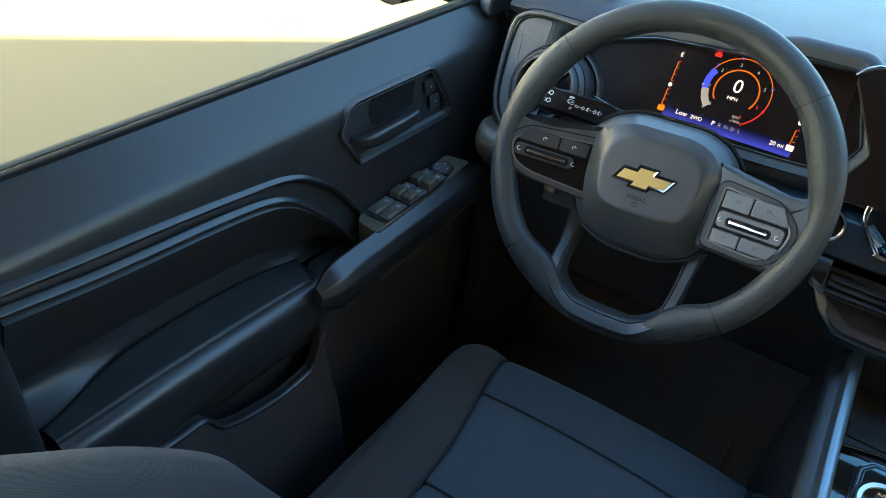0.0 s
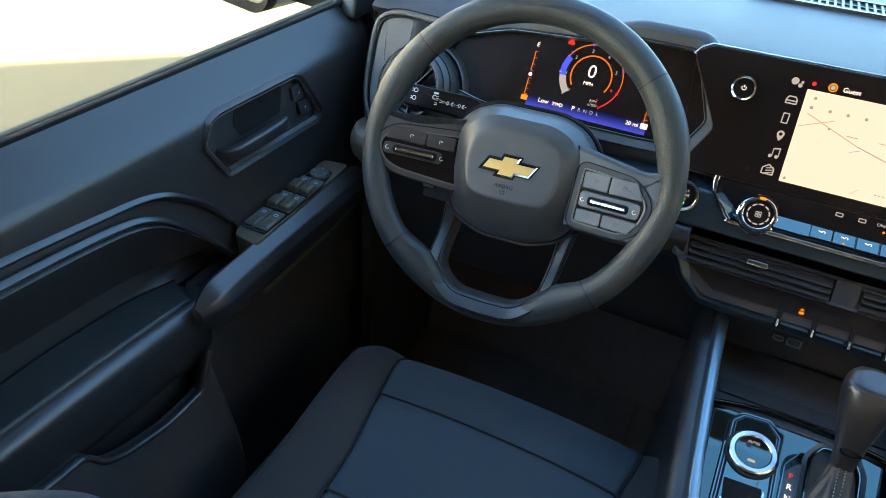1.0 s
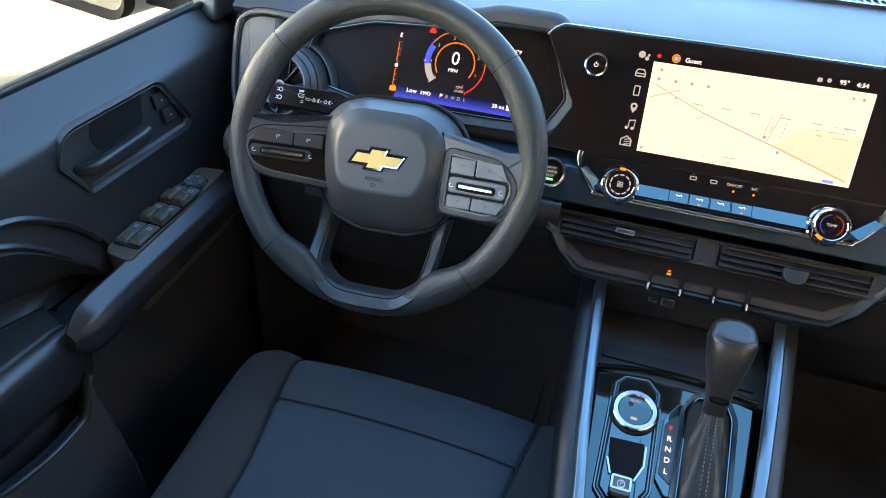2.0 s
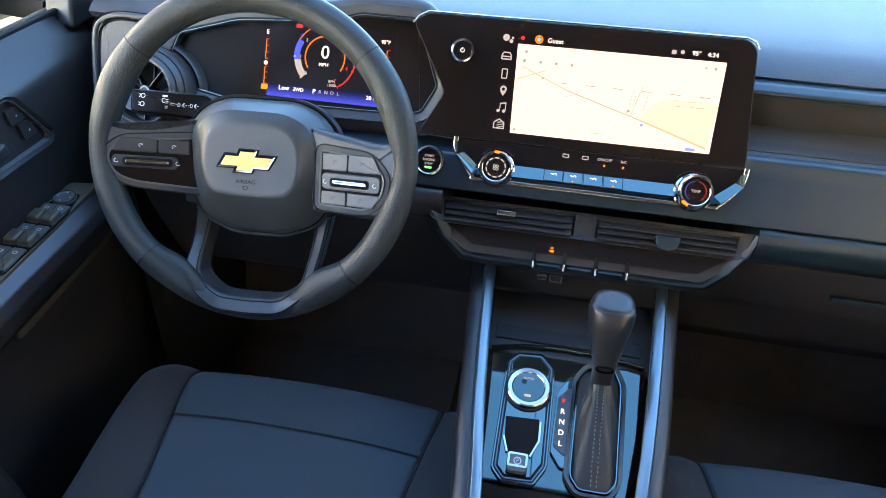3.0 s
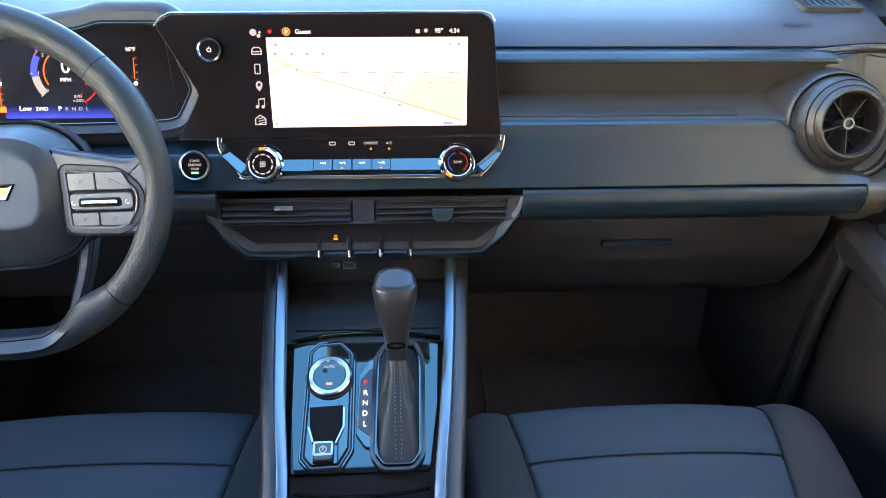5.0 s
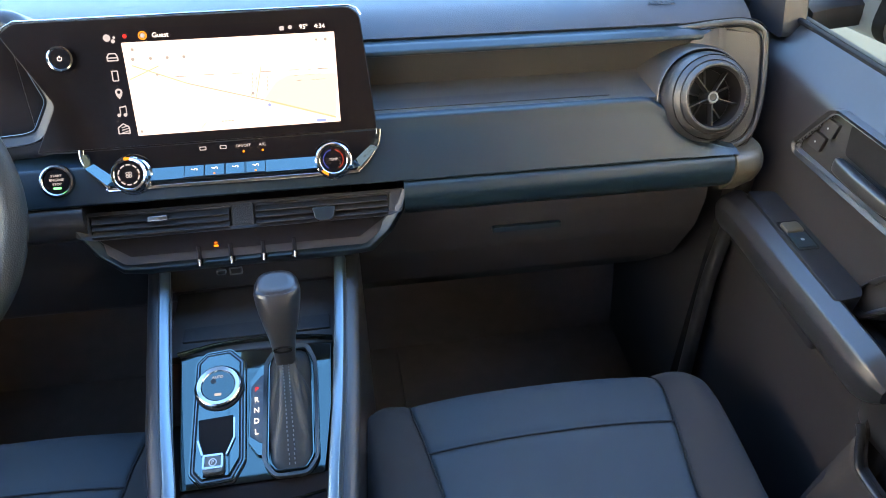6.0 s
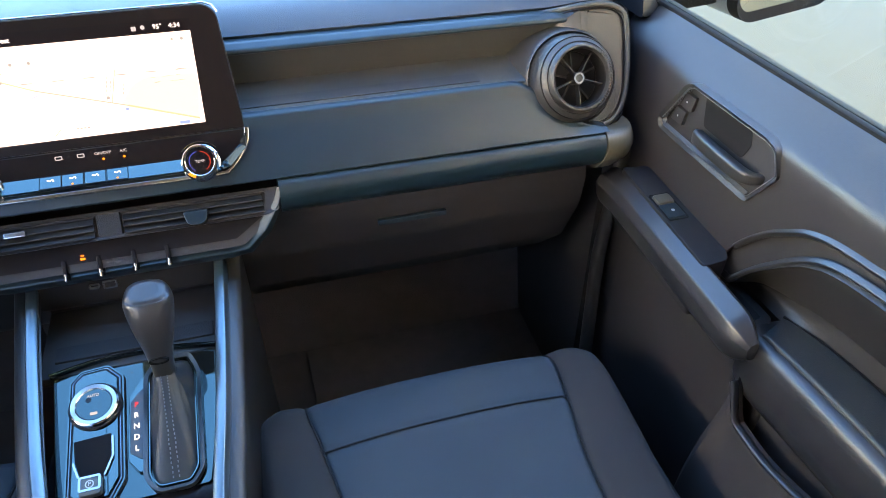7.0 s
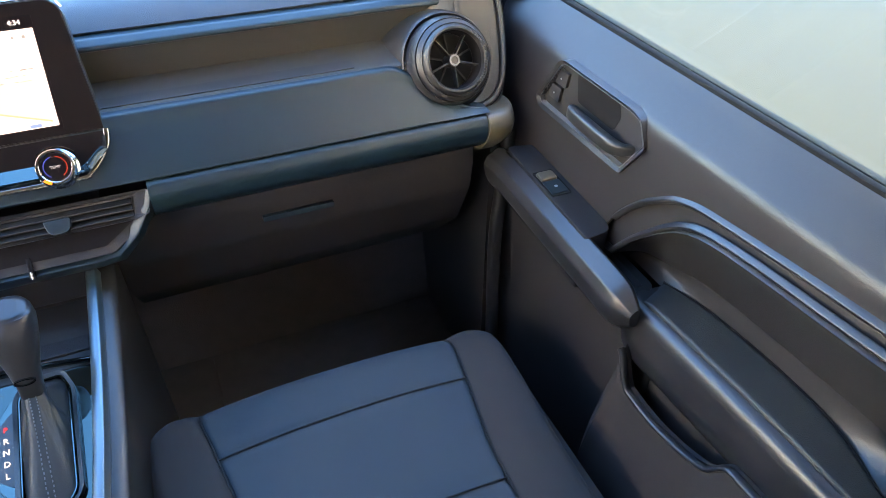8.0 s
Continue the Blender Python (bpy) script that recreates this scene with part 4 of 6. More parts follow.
# ---------------------------------------------------------------- instrument cluster
def cluster():
    c = thing("instrument_cluster", "lit digital instrument cluster under a dark hood", "instrument cluster")
    edge = [(-0.600, 0.0), (-0.603, 0.030), (-0.588, 0.068), (-0.50, 0.094), (-0.40, 0.101), (-0.355, 0.108), (-0.335, 0.115), (-0.258, 0.1150), (-0.245, 0.104), (-0.2110, 0.0215), (-0.2330, -0.021), (-0.250, -0.027), (-0.30, -0.030), (-0.51, -0.034), (-0.575, -0.022)]
    e = rounded(edge, 0.012, 4)
    bm = bmesh.new()
    g = inset(e, -0.017)
    loops = [(g, -0.22), (g, 0.004), (inset(g, 0.0015), 0.010), (inset(g, 0.005), 0.015), (inset(g, 0.010), 0.018), (inset(e, 0.001), 0.018), (inset(e, 0.001), -0.22)]
    rows = [[bm.verts.new(CLU @ Vector((x, y, z))) for x, y in lp] for lp, z in loops]
    n = len(e)
    for a, b in zip(rows, rows[1:] + rows[:1]):
        for i in range(n):
            bm.faces.new((a[i], a[(i + 1) % n], b[(i + 1) % n], b[i]))
    part("hood", bm, TOPPAD, c, "rolled hood over the cluster", smooth=50)
    bm = bmesh.new()
    ring(bm, e, inset(e, 0.0120), 0.0, 0.030, CLU, z_in=0.0265)
    part("bezel", bm, SPOKE, c, "satin grey six-sided bezel", smooth=30)
    part("bezel_line", ring(bmesh.new(), inset(e, 0.0105), inset(e, 0.0125), 0.0, 0.0282, CLU), GAP, c)
    part("bezel_edge", ring(bmesh.new(), inset(e, 0.0125), inset(e, 0.0135), 0.0, 0.0270, CLU), SILVER, c, "thin bright inner edge")
    bm = bmesh.new()
    prism(bm, inset(e, 0.0125), 0.0, 0.0125, CLU)
    part("lens", bm, GLASSBLK, c, "black cluster lens")
    z = 0.0127

    def flat(name, pts, mat, lift=0.0):
        return part(name, prism(bmesh.new(), pts, z + lift, z + lift + 0.0003, CLU), mat, c)
    # the display's faint lit field
    flat("display_field", rounded([(-0.473, -0.012), (-0.286, -0.012), (-0.286, 0.086), (-0.455, 0.093)], 0.003), SCREENBLK, -0.0002)
    # gauge ring: white hand, blue first arc, orange, red end
    cx, cy, r = -0.380, 0.045, 0.0415
    flat("gauge_arc", arc(cx, cy, r - 0.004, 188, 224, 0.009), DIMGLOW, 0.0003)
    flat("gauge_arc", arc(cx, cy, r - 0.003, 150, 188, 0.008), BLUEGLOW, 0.0003)
    flat("gauge_arc", arc(cx, cy, r, -8, 150, 0.0012), ORANGE, 0.0003)
    flat("gauge_arc", arc(cx, cy, r - 0.0145, -35, 215, 0.0018), ORANGE, 0.0003)
    flat("gauge_arc", arc(cx, cy, r, -58, -8, 0.0016), REDGLOW, 0.0003)
    for i in range(8):
        a = 223 - i * 40.5
        ca, sa = math.cos(radians(a)), math.sin(radians(a))
        flat("tick", strip((cx + (r - 0.0015) * ca, cy + (r - 0.0015) * sa), (cx + (r + 0.0022) * ca, cy + (r + 0.0022) * sa), 0.0014), BLUEGLOW if i in (2, 3, 5) else (REDGLOW if i > 5 else DIMGLOW), 0.0009)
        letters("number", str(i), 0.0062, at(CLU, cx + (r - 0.0085) * ca, cy + (r - 0.0085) * sa, z + 0.001), REDGLOW if i > 5 else DIMGLOW, c)
    letters("speed", "0", 0.024, at(CLU, cx, cy + 0.006, z + 0.0006), WHITEGLOW, c)
    letters("speed_unit", "MPH", 0.0066, at(CLU, cx - 0.001, cy - 0.0095, z + 0.0006), WHITEGLOW, c)
    letters("rev_unit", "RPM", 0.0052, at(CLU, cx + 0.012, cy - 0.030, z + 0.0006), DIMGLOW, c)
    letters("rev_unit", "x1000", 0.005, at(CLU, cx + 0.012, cy - 0.035, z + 0.0006), DIMGLOW, c)
    # fuel on one side, temperature on the other
    for x0, slant, rows in ((-0.462, 0.005, ((0.062, 0.036), (0.026, 0.004))), (-0.297, -0.006, ((0.062, 0.036), (0.022, 0.0)))):
        for a, b in rows:
            flat("level_bar", strip((x0 + slant * (0.07 - a) * 20 * 0.05, a), (x0 + slant * (0.07 - b) * 20 * 0.05, b), 0.0011), ORANGE, 0.0003)
            for k in range(4):
                w = a + (b - a) * k / 3
                flat("level_tick", strip((x0 + 0.001, w), (x0 + 0.0045, w), 0.0008), REDGLOW if k == 0 else ORANGE, 0.0005)
        flat("level_icon", circle(0.0026, 14, x0 + 0.001, 0.031), WHITEGLOW, 0.0003)
        flat("level_icon", rounded(rect(x0 - 0.003, -0.004, x0 + 0.006, 0.003), 0.001), AMBER if x0 < -0.4 else WHITEGLOW, 0.0003)
    letters("fuel_mark", "E", 0.008, at(CLU, -0.461, 0.071, z + 0.0004), WHITEGLOW, c)
    letters("outside_heat", "95\u00b0F", 0.0066, at(CLU, -0.300, 0.072, z + 0.0004), WHITEGLOW, c)
    flat("belt_warning", circle(0.0036, 14, -0.418, 0.088), REDGLOW, 0.0003)
    flat("belt_warning", rounded(rect(-0.4225, 0.080, -0.4135, 0.0845), 0.001), REDGLOW, 0.0003)
    # blue strip with the gear row
    for i, mat in enumerate(BLUEFADE):
        flat("status_strip", rect(-0.457 + 0.0003 * i, -0.0115 + 0.0028 * i, -0.292, -0.0087 + 0.0028 * i), mat, 0.0)
    letters("warning_text", "Low", 0.0085, at(CLU, -0.433, 0.0005, z + 0.0006), WHITEGLOW, c)
    letters("drive_text", "2WD", 0.0066, at(CLU, -0.413, 0.0, z + 0.0006), WHITEGLOW, c)
    for i, ch in enumerate("PRNDL"):
        letters("gear", ch, 0.0085 if i == 0 else 0.0066, at(CLU, -0.391 + i * 0.0083, 0.0, z + 0.0006), WHITEGLOW if i == 0 else DIMGLOW, c)
    letters("range_text", "20 mi", 0.0075, at(CLU, -0.311, -0.001, z + 0.0006), WHITEGLOW, c)


cluster()


# ---------------------------------------------------------------- infotainment screen
def screen():
    s = thing("infotainment_screen", "wide black touchscreen showing a bright street map", "screen")
    body = [(-0.262, 0.126), (-0.243, 0.138), (0.140, 0.1405), (0.152, 0.130), (0.163, -0.010), (-0.192, -0.0135), (-0.243, -0.012), (-0.214, 0.043)]
    e = rounded(body, [0.008, 0.006, 0.012, 0.012, 0.002, 0.002, 0.004, 0.006])
    part("housing", prism(bmesh.new(), e, -0.032, -0.001, SCR), HARD, s)
    part("front_glass", prism(bmesh.new(), inset(e, 0.0012), -0.004, 0.001, SCR, 0.0008), GLASSBLK, s, "glossy black front glass")
    bm = bmesh.new()
    edge = [SCR @ Vector((x, w, 0.0)) for x, w in ((-0.262, 0.124), (-0.2545, 0.1335), (-0.243, 0.1392), (-0.1, 0.1402), (0.138, 0.1417), (0.148, 0.1385), (0.1535, 0.130))]
    sweep(bm, edge, (0.0024, 0.0022), (0, -0.9, 0.45), 8)
    part("top_trim", bm, DULLCHROME, s, "thin bright edge along the top")
    z = 0.0011

    def flat(name, pts, mat, lift=0.0, parent=None):
        return part(name, prism(bmesh.new(), pts, z + lift, z + lift + 0.0002, SCR), mat, parent or s)
    lcd = flat("display", rounded(rect(-0.151, -0.001, 0.121, 0.1255), 0.002), SCREENBLK, -0.0001)
    mp = flat("map", rounded([(-0.125, 0.0022), (0.1175, 0.0034), (0.1195, 0.1115), (-0.1285, 0.1105)], 0.001), MAPGLOW, 0.0002, lcd)
    rnd = random.Random(4)
    flat("map_area", rounded([(0.026, 0.034), (0.112, 0.0085), (0.1185, 0.062), (0.060, 0.063), (0.044, 0.056)], 0.005), PARKGLOW, 0.0004, mp)
    for p, q, w, mat in (((-0.120, 0.084), (-0.06, 0.060), 0.0012, ROADYEL), ((-0.06, 0.060), (0.035, 0.033), 0.0012, ROADGLOW), ((0.035, 0.033), (0.112, 0.009), 0.002, ROADYEL), ((-0.125, 0.068), (-0.090, 0.082), 0.0011, ROADYEL),
                         ((0.018, 0.038), (0.028, 0.075), 0.0008, ROADGLOW), ((-0.065, 0.052), (-0.055, 0.056), 0.0008, MAPBLUE), ((-0.05, 0.007), (-0.043, 0.014), 0.0006, ROADGLOW)):
        flat("map_road", strip(p, q, w), mat, 0.0006, mp)
    for x in (-0.067, -0.034, -0.001, 0.033, 0.067, 0.102):
        flat("map_street", strip((x - 0.006, 0.0688), (x + 0.006, 0.0685), 0.0009), MAPTEXT, 0.0007, mp)
    for x, w, n in ((0.013, 0.041, 6), (0.032, 0.046, 4), (0.019, 0.050, 3)):
        for k in range(n):
            flat("map_street", strip((x + 0.0008 * k, w + 0.0048 * k), (x + 0.0008 * k + 0.0005, w + 0.0048 * k + 0.0030), 0.0008), MAPTEXT, 0.0007, mp)
    for i in range(16):
        x, w = rnd.uniform(0.06, 0.10), 0.056 + 0.0062 * (i % 3) + rnd.uniform(-0.0004, 0.0004)
        flat("map_street", strip((x, w), (x + rnd.uniform(0.003, 0.007), w), 0.0006), MAPTEXT, 0.0007, mp)
    for i in range(4):
        flat("map_street", strip((-0.026 + 0.004 * i, 0.0130), (-0.0235 + 0.004 * i, 0.0130), 0.0012), MAPTEXT, 0.0007, mp)
    for x, w, r in ((-0.117, 0.102, 0.0018), (-0.118, 0.091, 0.0020), (-0.098, 0.091, 0.0018), (-0.079, 0.091, 0.0018), (-0.060, 0.091, 0.0018), (-0.093, 0.072, 0.0014), (0.015, 0.044, 0.0018), (-0.120, 0.007, 0.0016), (0.108, 0.103, 0.0018), (0.097, 0.103, 0.0014)):
        flat("map_mark", circle(r, 12, x, w), MAPTEXT, 0.0007, mp)
    flat("map_position", circle(0.0019, 14, 0.033, 0.029), MAPBLUE, 0.0009, mp)
    flat("map_water", rounded(rect(0.088, 0.0045, 0.100, 0.008), 0.001), MAPBLUE, 0.0008, mp)
    # side column of symbols
    flat("app_icon", circle(0.0042, 18, -0.1435, 0.1165), DIMGLOW, 0.0003, lcd)
    flat("app_icon", circle(0.0024, 14, -0.1370, 0.1125), DIMGLOW, 0.0003, lcd)
    flat("app_icon", circle(0.0016, 12, -0.1355, 0.1165), DIMGLOW, 0.0003, lcd)
    X0 = -0.1405
    o = rounded([(X0 - 0.0065, 0.090), (X0 + 0.0065, 0.090), (X0 + 0.0065, 0.0955), (X0 + 0.004, 0.0995), (X0 - 0.004, 0.0995), (X0 - 0.0065, 0.0955)], 0.001)
    part("app_icon", ring(bmesh.new(), o, inset(o, 0.0015), z + 0.0003, z + 0.0006, SCR), DIMGLOW, lcd)
    flat("app_icon", rect(X0 - 0.0062, 0.0932, X0 + 0.0062, 0.0946), DIMGLOW, 0.0004, lcd)
    o = rounded(rect(X0 - 0.0038, 0.067, X0 + 0.0038, 0.0795), 0.0014)
    part("app_icon", ring(bmesh.new(), o, inset(o, 0.0013), z + 0.0003, z + 0.0006, SCR), DIMGLOW, lcd)
    o = circle(0.0042, 22, X0 + 0.001, 0.0545)
    part("app_icon", ring(bmesh.new(), o, circle(0.0019, 22, X0 + 0.001, 0.0545), z + 0.0003, z + 0.0006, SCR), DIMGLOW, lcd)
    flat("app_icon", [(X0 - 0.0028, 0.0515), (X0 + 0.001, 0.046), (X0 + 0.0048, 0.0515)], DIMGLOW, 0.0003, lcd)
    for x in (-0.0035, 0.0035):
        flat("app_icon", circle(0.0021, 14, X0 + x + 0.001, 0.0278), DIMGLOW, 0.0003, lcd)
        flat("app_icon", rect(X0 + x + 0.0024, 0.0278, X0 + x + 0.0034, 0.0375), DIMGLOW, 0.0004, lcd)
    flat("app_icon", strip((X0 - 0.001, 0.0366), (X0 + 0.0069, 0.0380), 0.0016), DIMGLOW, 0.0005, lcd)
    o = rounded([(X0 - 0.0065, 0.0055), (X0 + 0.0075, 0.0055), (X0 + 0.0075, 0.0135), (X0 + 0.0005, 0.0185), (X0 - 0.0065, 0.0135)], 0.001)
    part("app_icon", ring(bmesh.new(), o, inset(o, 0.0014), z + 0.0003, z + 0.0006, SCR), DIMGLOW, lcd)
    for k in range(3):
        flat("app_icon", strip((X0 - 0.002, 0.007 + 0.003 * k), (X0 + 0.006, 0.009 + 0.003 * k), 0.0011), DIMGLOW, 0.0004, lcd)
    # header
    flat("app_icon", circle(0.0024, 16, -0.1235, 0.1175), REDGLOW, 0.0003, lcd)
    part("app_icon", ring(bmesh.new(), circle(0.0050, 26, -0.1035, 0.1175), circle(0.0036, 26, -0.1035, 0.1175), z + 0.0003, z + 0.0006, SCR), AMBER, lcd)
    flat("app_icon", circle(0.0028, 18, -0.1035, 0.1175), DIMGLOW, 0.0003, lcd)
    letters("header_text", "Guest", 0.0078, at(SCR, -0.0835, 0.1172, z + 0.0004), WHITEGLOW, lcd)
    letters("header_text", "95\u00b0", 0.0075, at(SCR, 0.0835, 0.1185, z + 0.0004), WHITEGLOW, lcd)
    letters("header_text", "4:34", 0.0075, at(SCR, 0.1025, 0.1185, z + 0.0004), WHITEGLOW, lcd)
    flat("header_icon", rounded(rect(0.0545, 0.1155, 0.060, 0.1205), 0.001), DIMGLOW, 0.0003, lcd)
    flat("header_icon", circle(0.0025, 14, 0.0672, 0.1188), DIMGLOW, 0.0003, lcd)
    # power knob
    m = at(SCR, -0.1945, 0.095, 0.001)
    bm = bmesh.new()
    lathe(bm, [(0.0150, 0.0), (0.0150, 0.010), (0.0142, 0.0125), (0.0122, 0.013), (0.0112, 0.0118)], 40, m)
    k = part("power_knob", bm, CHROME, s, "chrome-rimmed power knob", smooth=25)
    part("knob_face", prism(bmesh.new(), circle(0.0113, 32), 0.010, 0.0121, m), GLASSBLK, k)
    part("power_mark", prism(bmesh.new(), arc(0, 0, 0.0024, 130, 410, 0.0006), 0.0122, 0.0124, m), WHITEGLOW, k)
    part("power_mark", prism(bmesh.new(), rect(-0.0004, 0.0008, 0.0004, 0.0034), 0.0122, 0.0125, m), WHITEGLOW, k)


screen()


# ---------------------------------------------------------------- climate controls
def climate():
    c = thing("climate_panel", "gloss black climate control strip with chrome trim and two knobs", "climate control")
    back = rounded([(-0.190, 0.033), (-0.188, 0.018), (-0.162, -0.014), (0.133, -0.014), (0.160, 0.018), (0.163, 0.035)], 0.003)
    part("back_plate", prism(bmesh.new(), back, -0.02, -0.002, CLI), GLASSBLK, c)
    # chrome line round the foot of the panel
    bm = bmesh.new()
    sweep(bm, smooth_path([CLI @ Vector((x, w, 0.0005)) for x, w in ((-0.1905, 0.035), (-0.1895, 0.021), (-0.178, 0.004), (-0.1635, -0.012), (-0.150, -0.0148), (0.0, -0.0152), (0.120, -0.0150), (0.135, -0.012), (0.150, 0.003), (0.1605, 0.019), (0.1635, 0.036))], 4), (0.0070, 0.006), (0, -0.8, 0.6), 10, power=3)
    part("chrome_trim", bm, CHROME, c, "polished chrome strip", smooth=60)
    # slanted gloss strip that mirrors the sky
    bar = plane(CLI @ Vector((0, 0.0, 0.002)), (1, 0, 0), (0, 0.93, 0.37))
    part("gloss_bar", prism(bmesh.new(), rounded(rect(-0.115, -0.0095, 0.083, 0.0085), 0.001), -0.01, 0.001, bar), GLOSS, c)
    for k, shift in ((-1, 0.0), (1, -0.0265)):
        outer = [(0.1885, 0.029), (0.1865, 0.012), (0.1640, -0.0095), (0.1480, -0.0125)]
        inner = [(0.1835, 0.029), (0.1790, 0.018), (0.1560, -0.0010), (0.1450, -0.0040)]
        bm = bmesh.new()
        rows = [[bm.verts.new(CLI @ Vector((k * (p[0] + k * shift), p[1], z))) for p, z in ((o, -0.002), (o, 0.0085), (i, -0.001), (i, -0.004))] for o, i in zip(outer, inner)]
        for p, q in zip(rows, rows[1:]):
            for j in range(4):
                bm.faces.new((p[j], p[(j + 1) % 4], q[(j + 1) % 4], q[j]))
        bm.faces.new(rows[0])
        bm.faces.new(rows[-1][::-1])
        part("gloss_wing", bm, GLOSS, c, smooth=20)
    for i, x in enumerate((-0.064, -0.040, -0.0155, 0.009)):
        key = part("mode_key", box(bmesh.new(), x - 0.0115, x + 0.0115, -0.0093, 0.0083, 0.0005, 0.0016, 0.0004, bar), GLOSS, c)
        o = rect(x - 0.0119, -0.0095, x + 0.0119, 0.0085)
        part("key_gap", ring(bmesh.new(), o, inset(o, 0.0007), 0.0005, 0.0019, bar), GAP, key)
        part("mark", prism(bmesh.new(), strip((x - 0.0035, 0.0025), (x + 0.0005, 0.0010), 0.0012), 0.0017, 0.0019, bar), WHITEGLOW, key)
        part("mark", prism(bmesh.new(), arc(x + 0.002, 0.0015, 0.0016, -60, 180, 0.0008, 8), 0.0017, 0.0019, bar), WHITEGLOW, key)
        if i in (1, 3):
            part("lamp", prism(bmesh.new(), circle(0.0013, 12, x, -0.0065), 0.0017, 0.0020, bar), AMBER, key)
    for i, x in enumerate((-0.052, -0.028, -0.004, 0.019)):
        if i < 2:
            o = rounded(rect(x - 0.004, 0.0252, x + 0.004, 0.0297), 0.001)
            part("label", ring(bmesh.new(), o, inset(o, 0.0009), -0.0018, -0.0012, CLI), DIMGLOW, c)
        else:
            letters("label", ("", "", "ON/OFF", "A/C")[i], 0.005, at(CLI, x, 0.0275, -0.0015), DIMGLOW, c)
            part("lamp", prism(bmesh.new(), circle(0.0014, 12, x, 0.0205), -0.0018, -0.0012, CLI), AMBER, c)
    for x, temp in ((-0.135, False), (0.104, True)):
        m = at(CLI, x, 0.0, 0.0)
        bm = bmesh.new()
        lathe(bm, [(0.0232, -0.002), (0.0230, 0.003), (0.0212, 0.0040), (0.0210, 0.0165), (0.0204, 0.0188), (0.0192, 0.0200), (0.0172, 0.0196), (0.0158, 0.0184)], 48, m)
        k = part("climate_knob", bm, CHROME, c, "chrome-rimmed rotary knob", smooth=25)
        part("knob_face", prism(bmesh.new(), circle(0.0159, 36), 0.010, 0.0188, m), GLASSBLK, k)
        m = at(m, 0, 0, 0.0038)
        for i in range(10):
            a = i * 36
            mat = PRINT if not temp else None
            if temp:
                continue
            part("mark", prism(bmesh.new(), arc(0, 0, 0.0118, a + 4, a + 30, 0.0016, 5), 0.0151, 0.0153, m), DIMGLOW, k)
        if temp:
            part("mark", prism(bmesh.new(), arc(0, 0, 0.012, -60, 80, 0.0010), 0.0151, 0.0153, m), REDDIM, k)
            part("mark", prism(bmesh.new(), arc(0, 0, 0.012, 100, 240, 0.0010), 0.0151, 0.0153, m), BLUEDIM, k)
            letters("mark", "TEMP", 0.0046, at(m, 0, 0, 0.0153), DIMGLOW, k)
            part("lamp", prism(bmesh.new(), arc(0, 0, 0.0190, 222, 248, 0.0034, 6), 0.0159, 0.0163, m), AMBER, k)
        else:
            for a in range(4):
                part("mark", ring(bmesh.new(), circle(0.0019, 12, 0.0024 * math.cos(radians(45 + 90 * a)), 0.0024 * math.sin(radians(45 + 90 * a))), circle(0.0011, 12, 0.0024 * math.cos(radians(45 + 90 * a)), 0.0024 * math.sin(radians(45 + 90 * a))), 0.0151, 0.0153, m), DIMGLOW, k)
            part("lamp", prism(bmesh.new(), rounded(rect(-0.004, 0.0172, 0.003, 0.0205), 0.001), 0.0159, 0.0163, m), AMBER, k)
        m = at(m, 0, 0, -0.0038)
        part("scale_arc", prism(bmesh.new(), arc(0, 0, 0.0262, 40, 140, 0.0012), -0.0016, -0.0010, m), DULLCHROME, c)


climate()


def start_button():
    b = thing("start_button", "round engine start button with a satin ring and green lamp", "button")
    m = plane((-0.222, 0.1235, 0.696), (1, 0, 0), (0, 0.55, 0.83))
    bm = bmesh.new()
    lathe(bm, [(0.0200, -0.006), (0.0200, 0.004), (0.0190, 0.0062), (0.0170, 0.0066), (0.0155, 0.0052), (0.0150, 0.002)], 44, m)
    part("ring", bm, DULLCHROME, b, "satin chrome ring", smooth=25)
    part("cap", lathe(bmesh.new(), [(0.0148, -0.002), (0.0148, 0.0035), (0.0138, 0.0045)], 36, m), GLASSBLK, b)
    letters("cap_text", "START", 0.0042, at(m, 0, 0.0062, 0.0047), DIMGLOW, b)
    letters("cap_text", "ENGINE", 0.0046, at(m, 0, 0.0012, 0.0047), DIMGLOW, b)
    letters("cap_text", "STOP", 0.0042, at(m, 0, -0.0038, 0.0047), DIMGLOW, b)
    part("lamp", prism(bmesh.new(), rounded(rect(-0.0045, -0.0098, 0.0045, -0.0072), 0.001), 0.0046, 0.0050, m), GREENGLOW, b, "green lamp")


start_button()


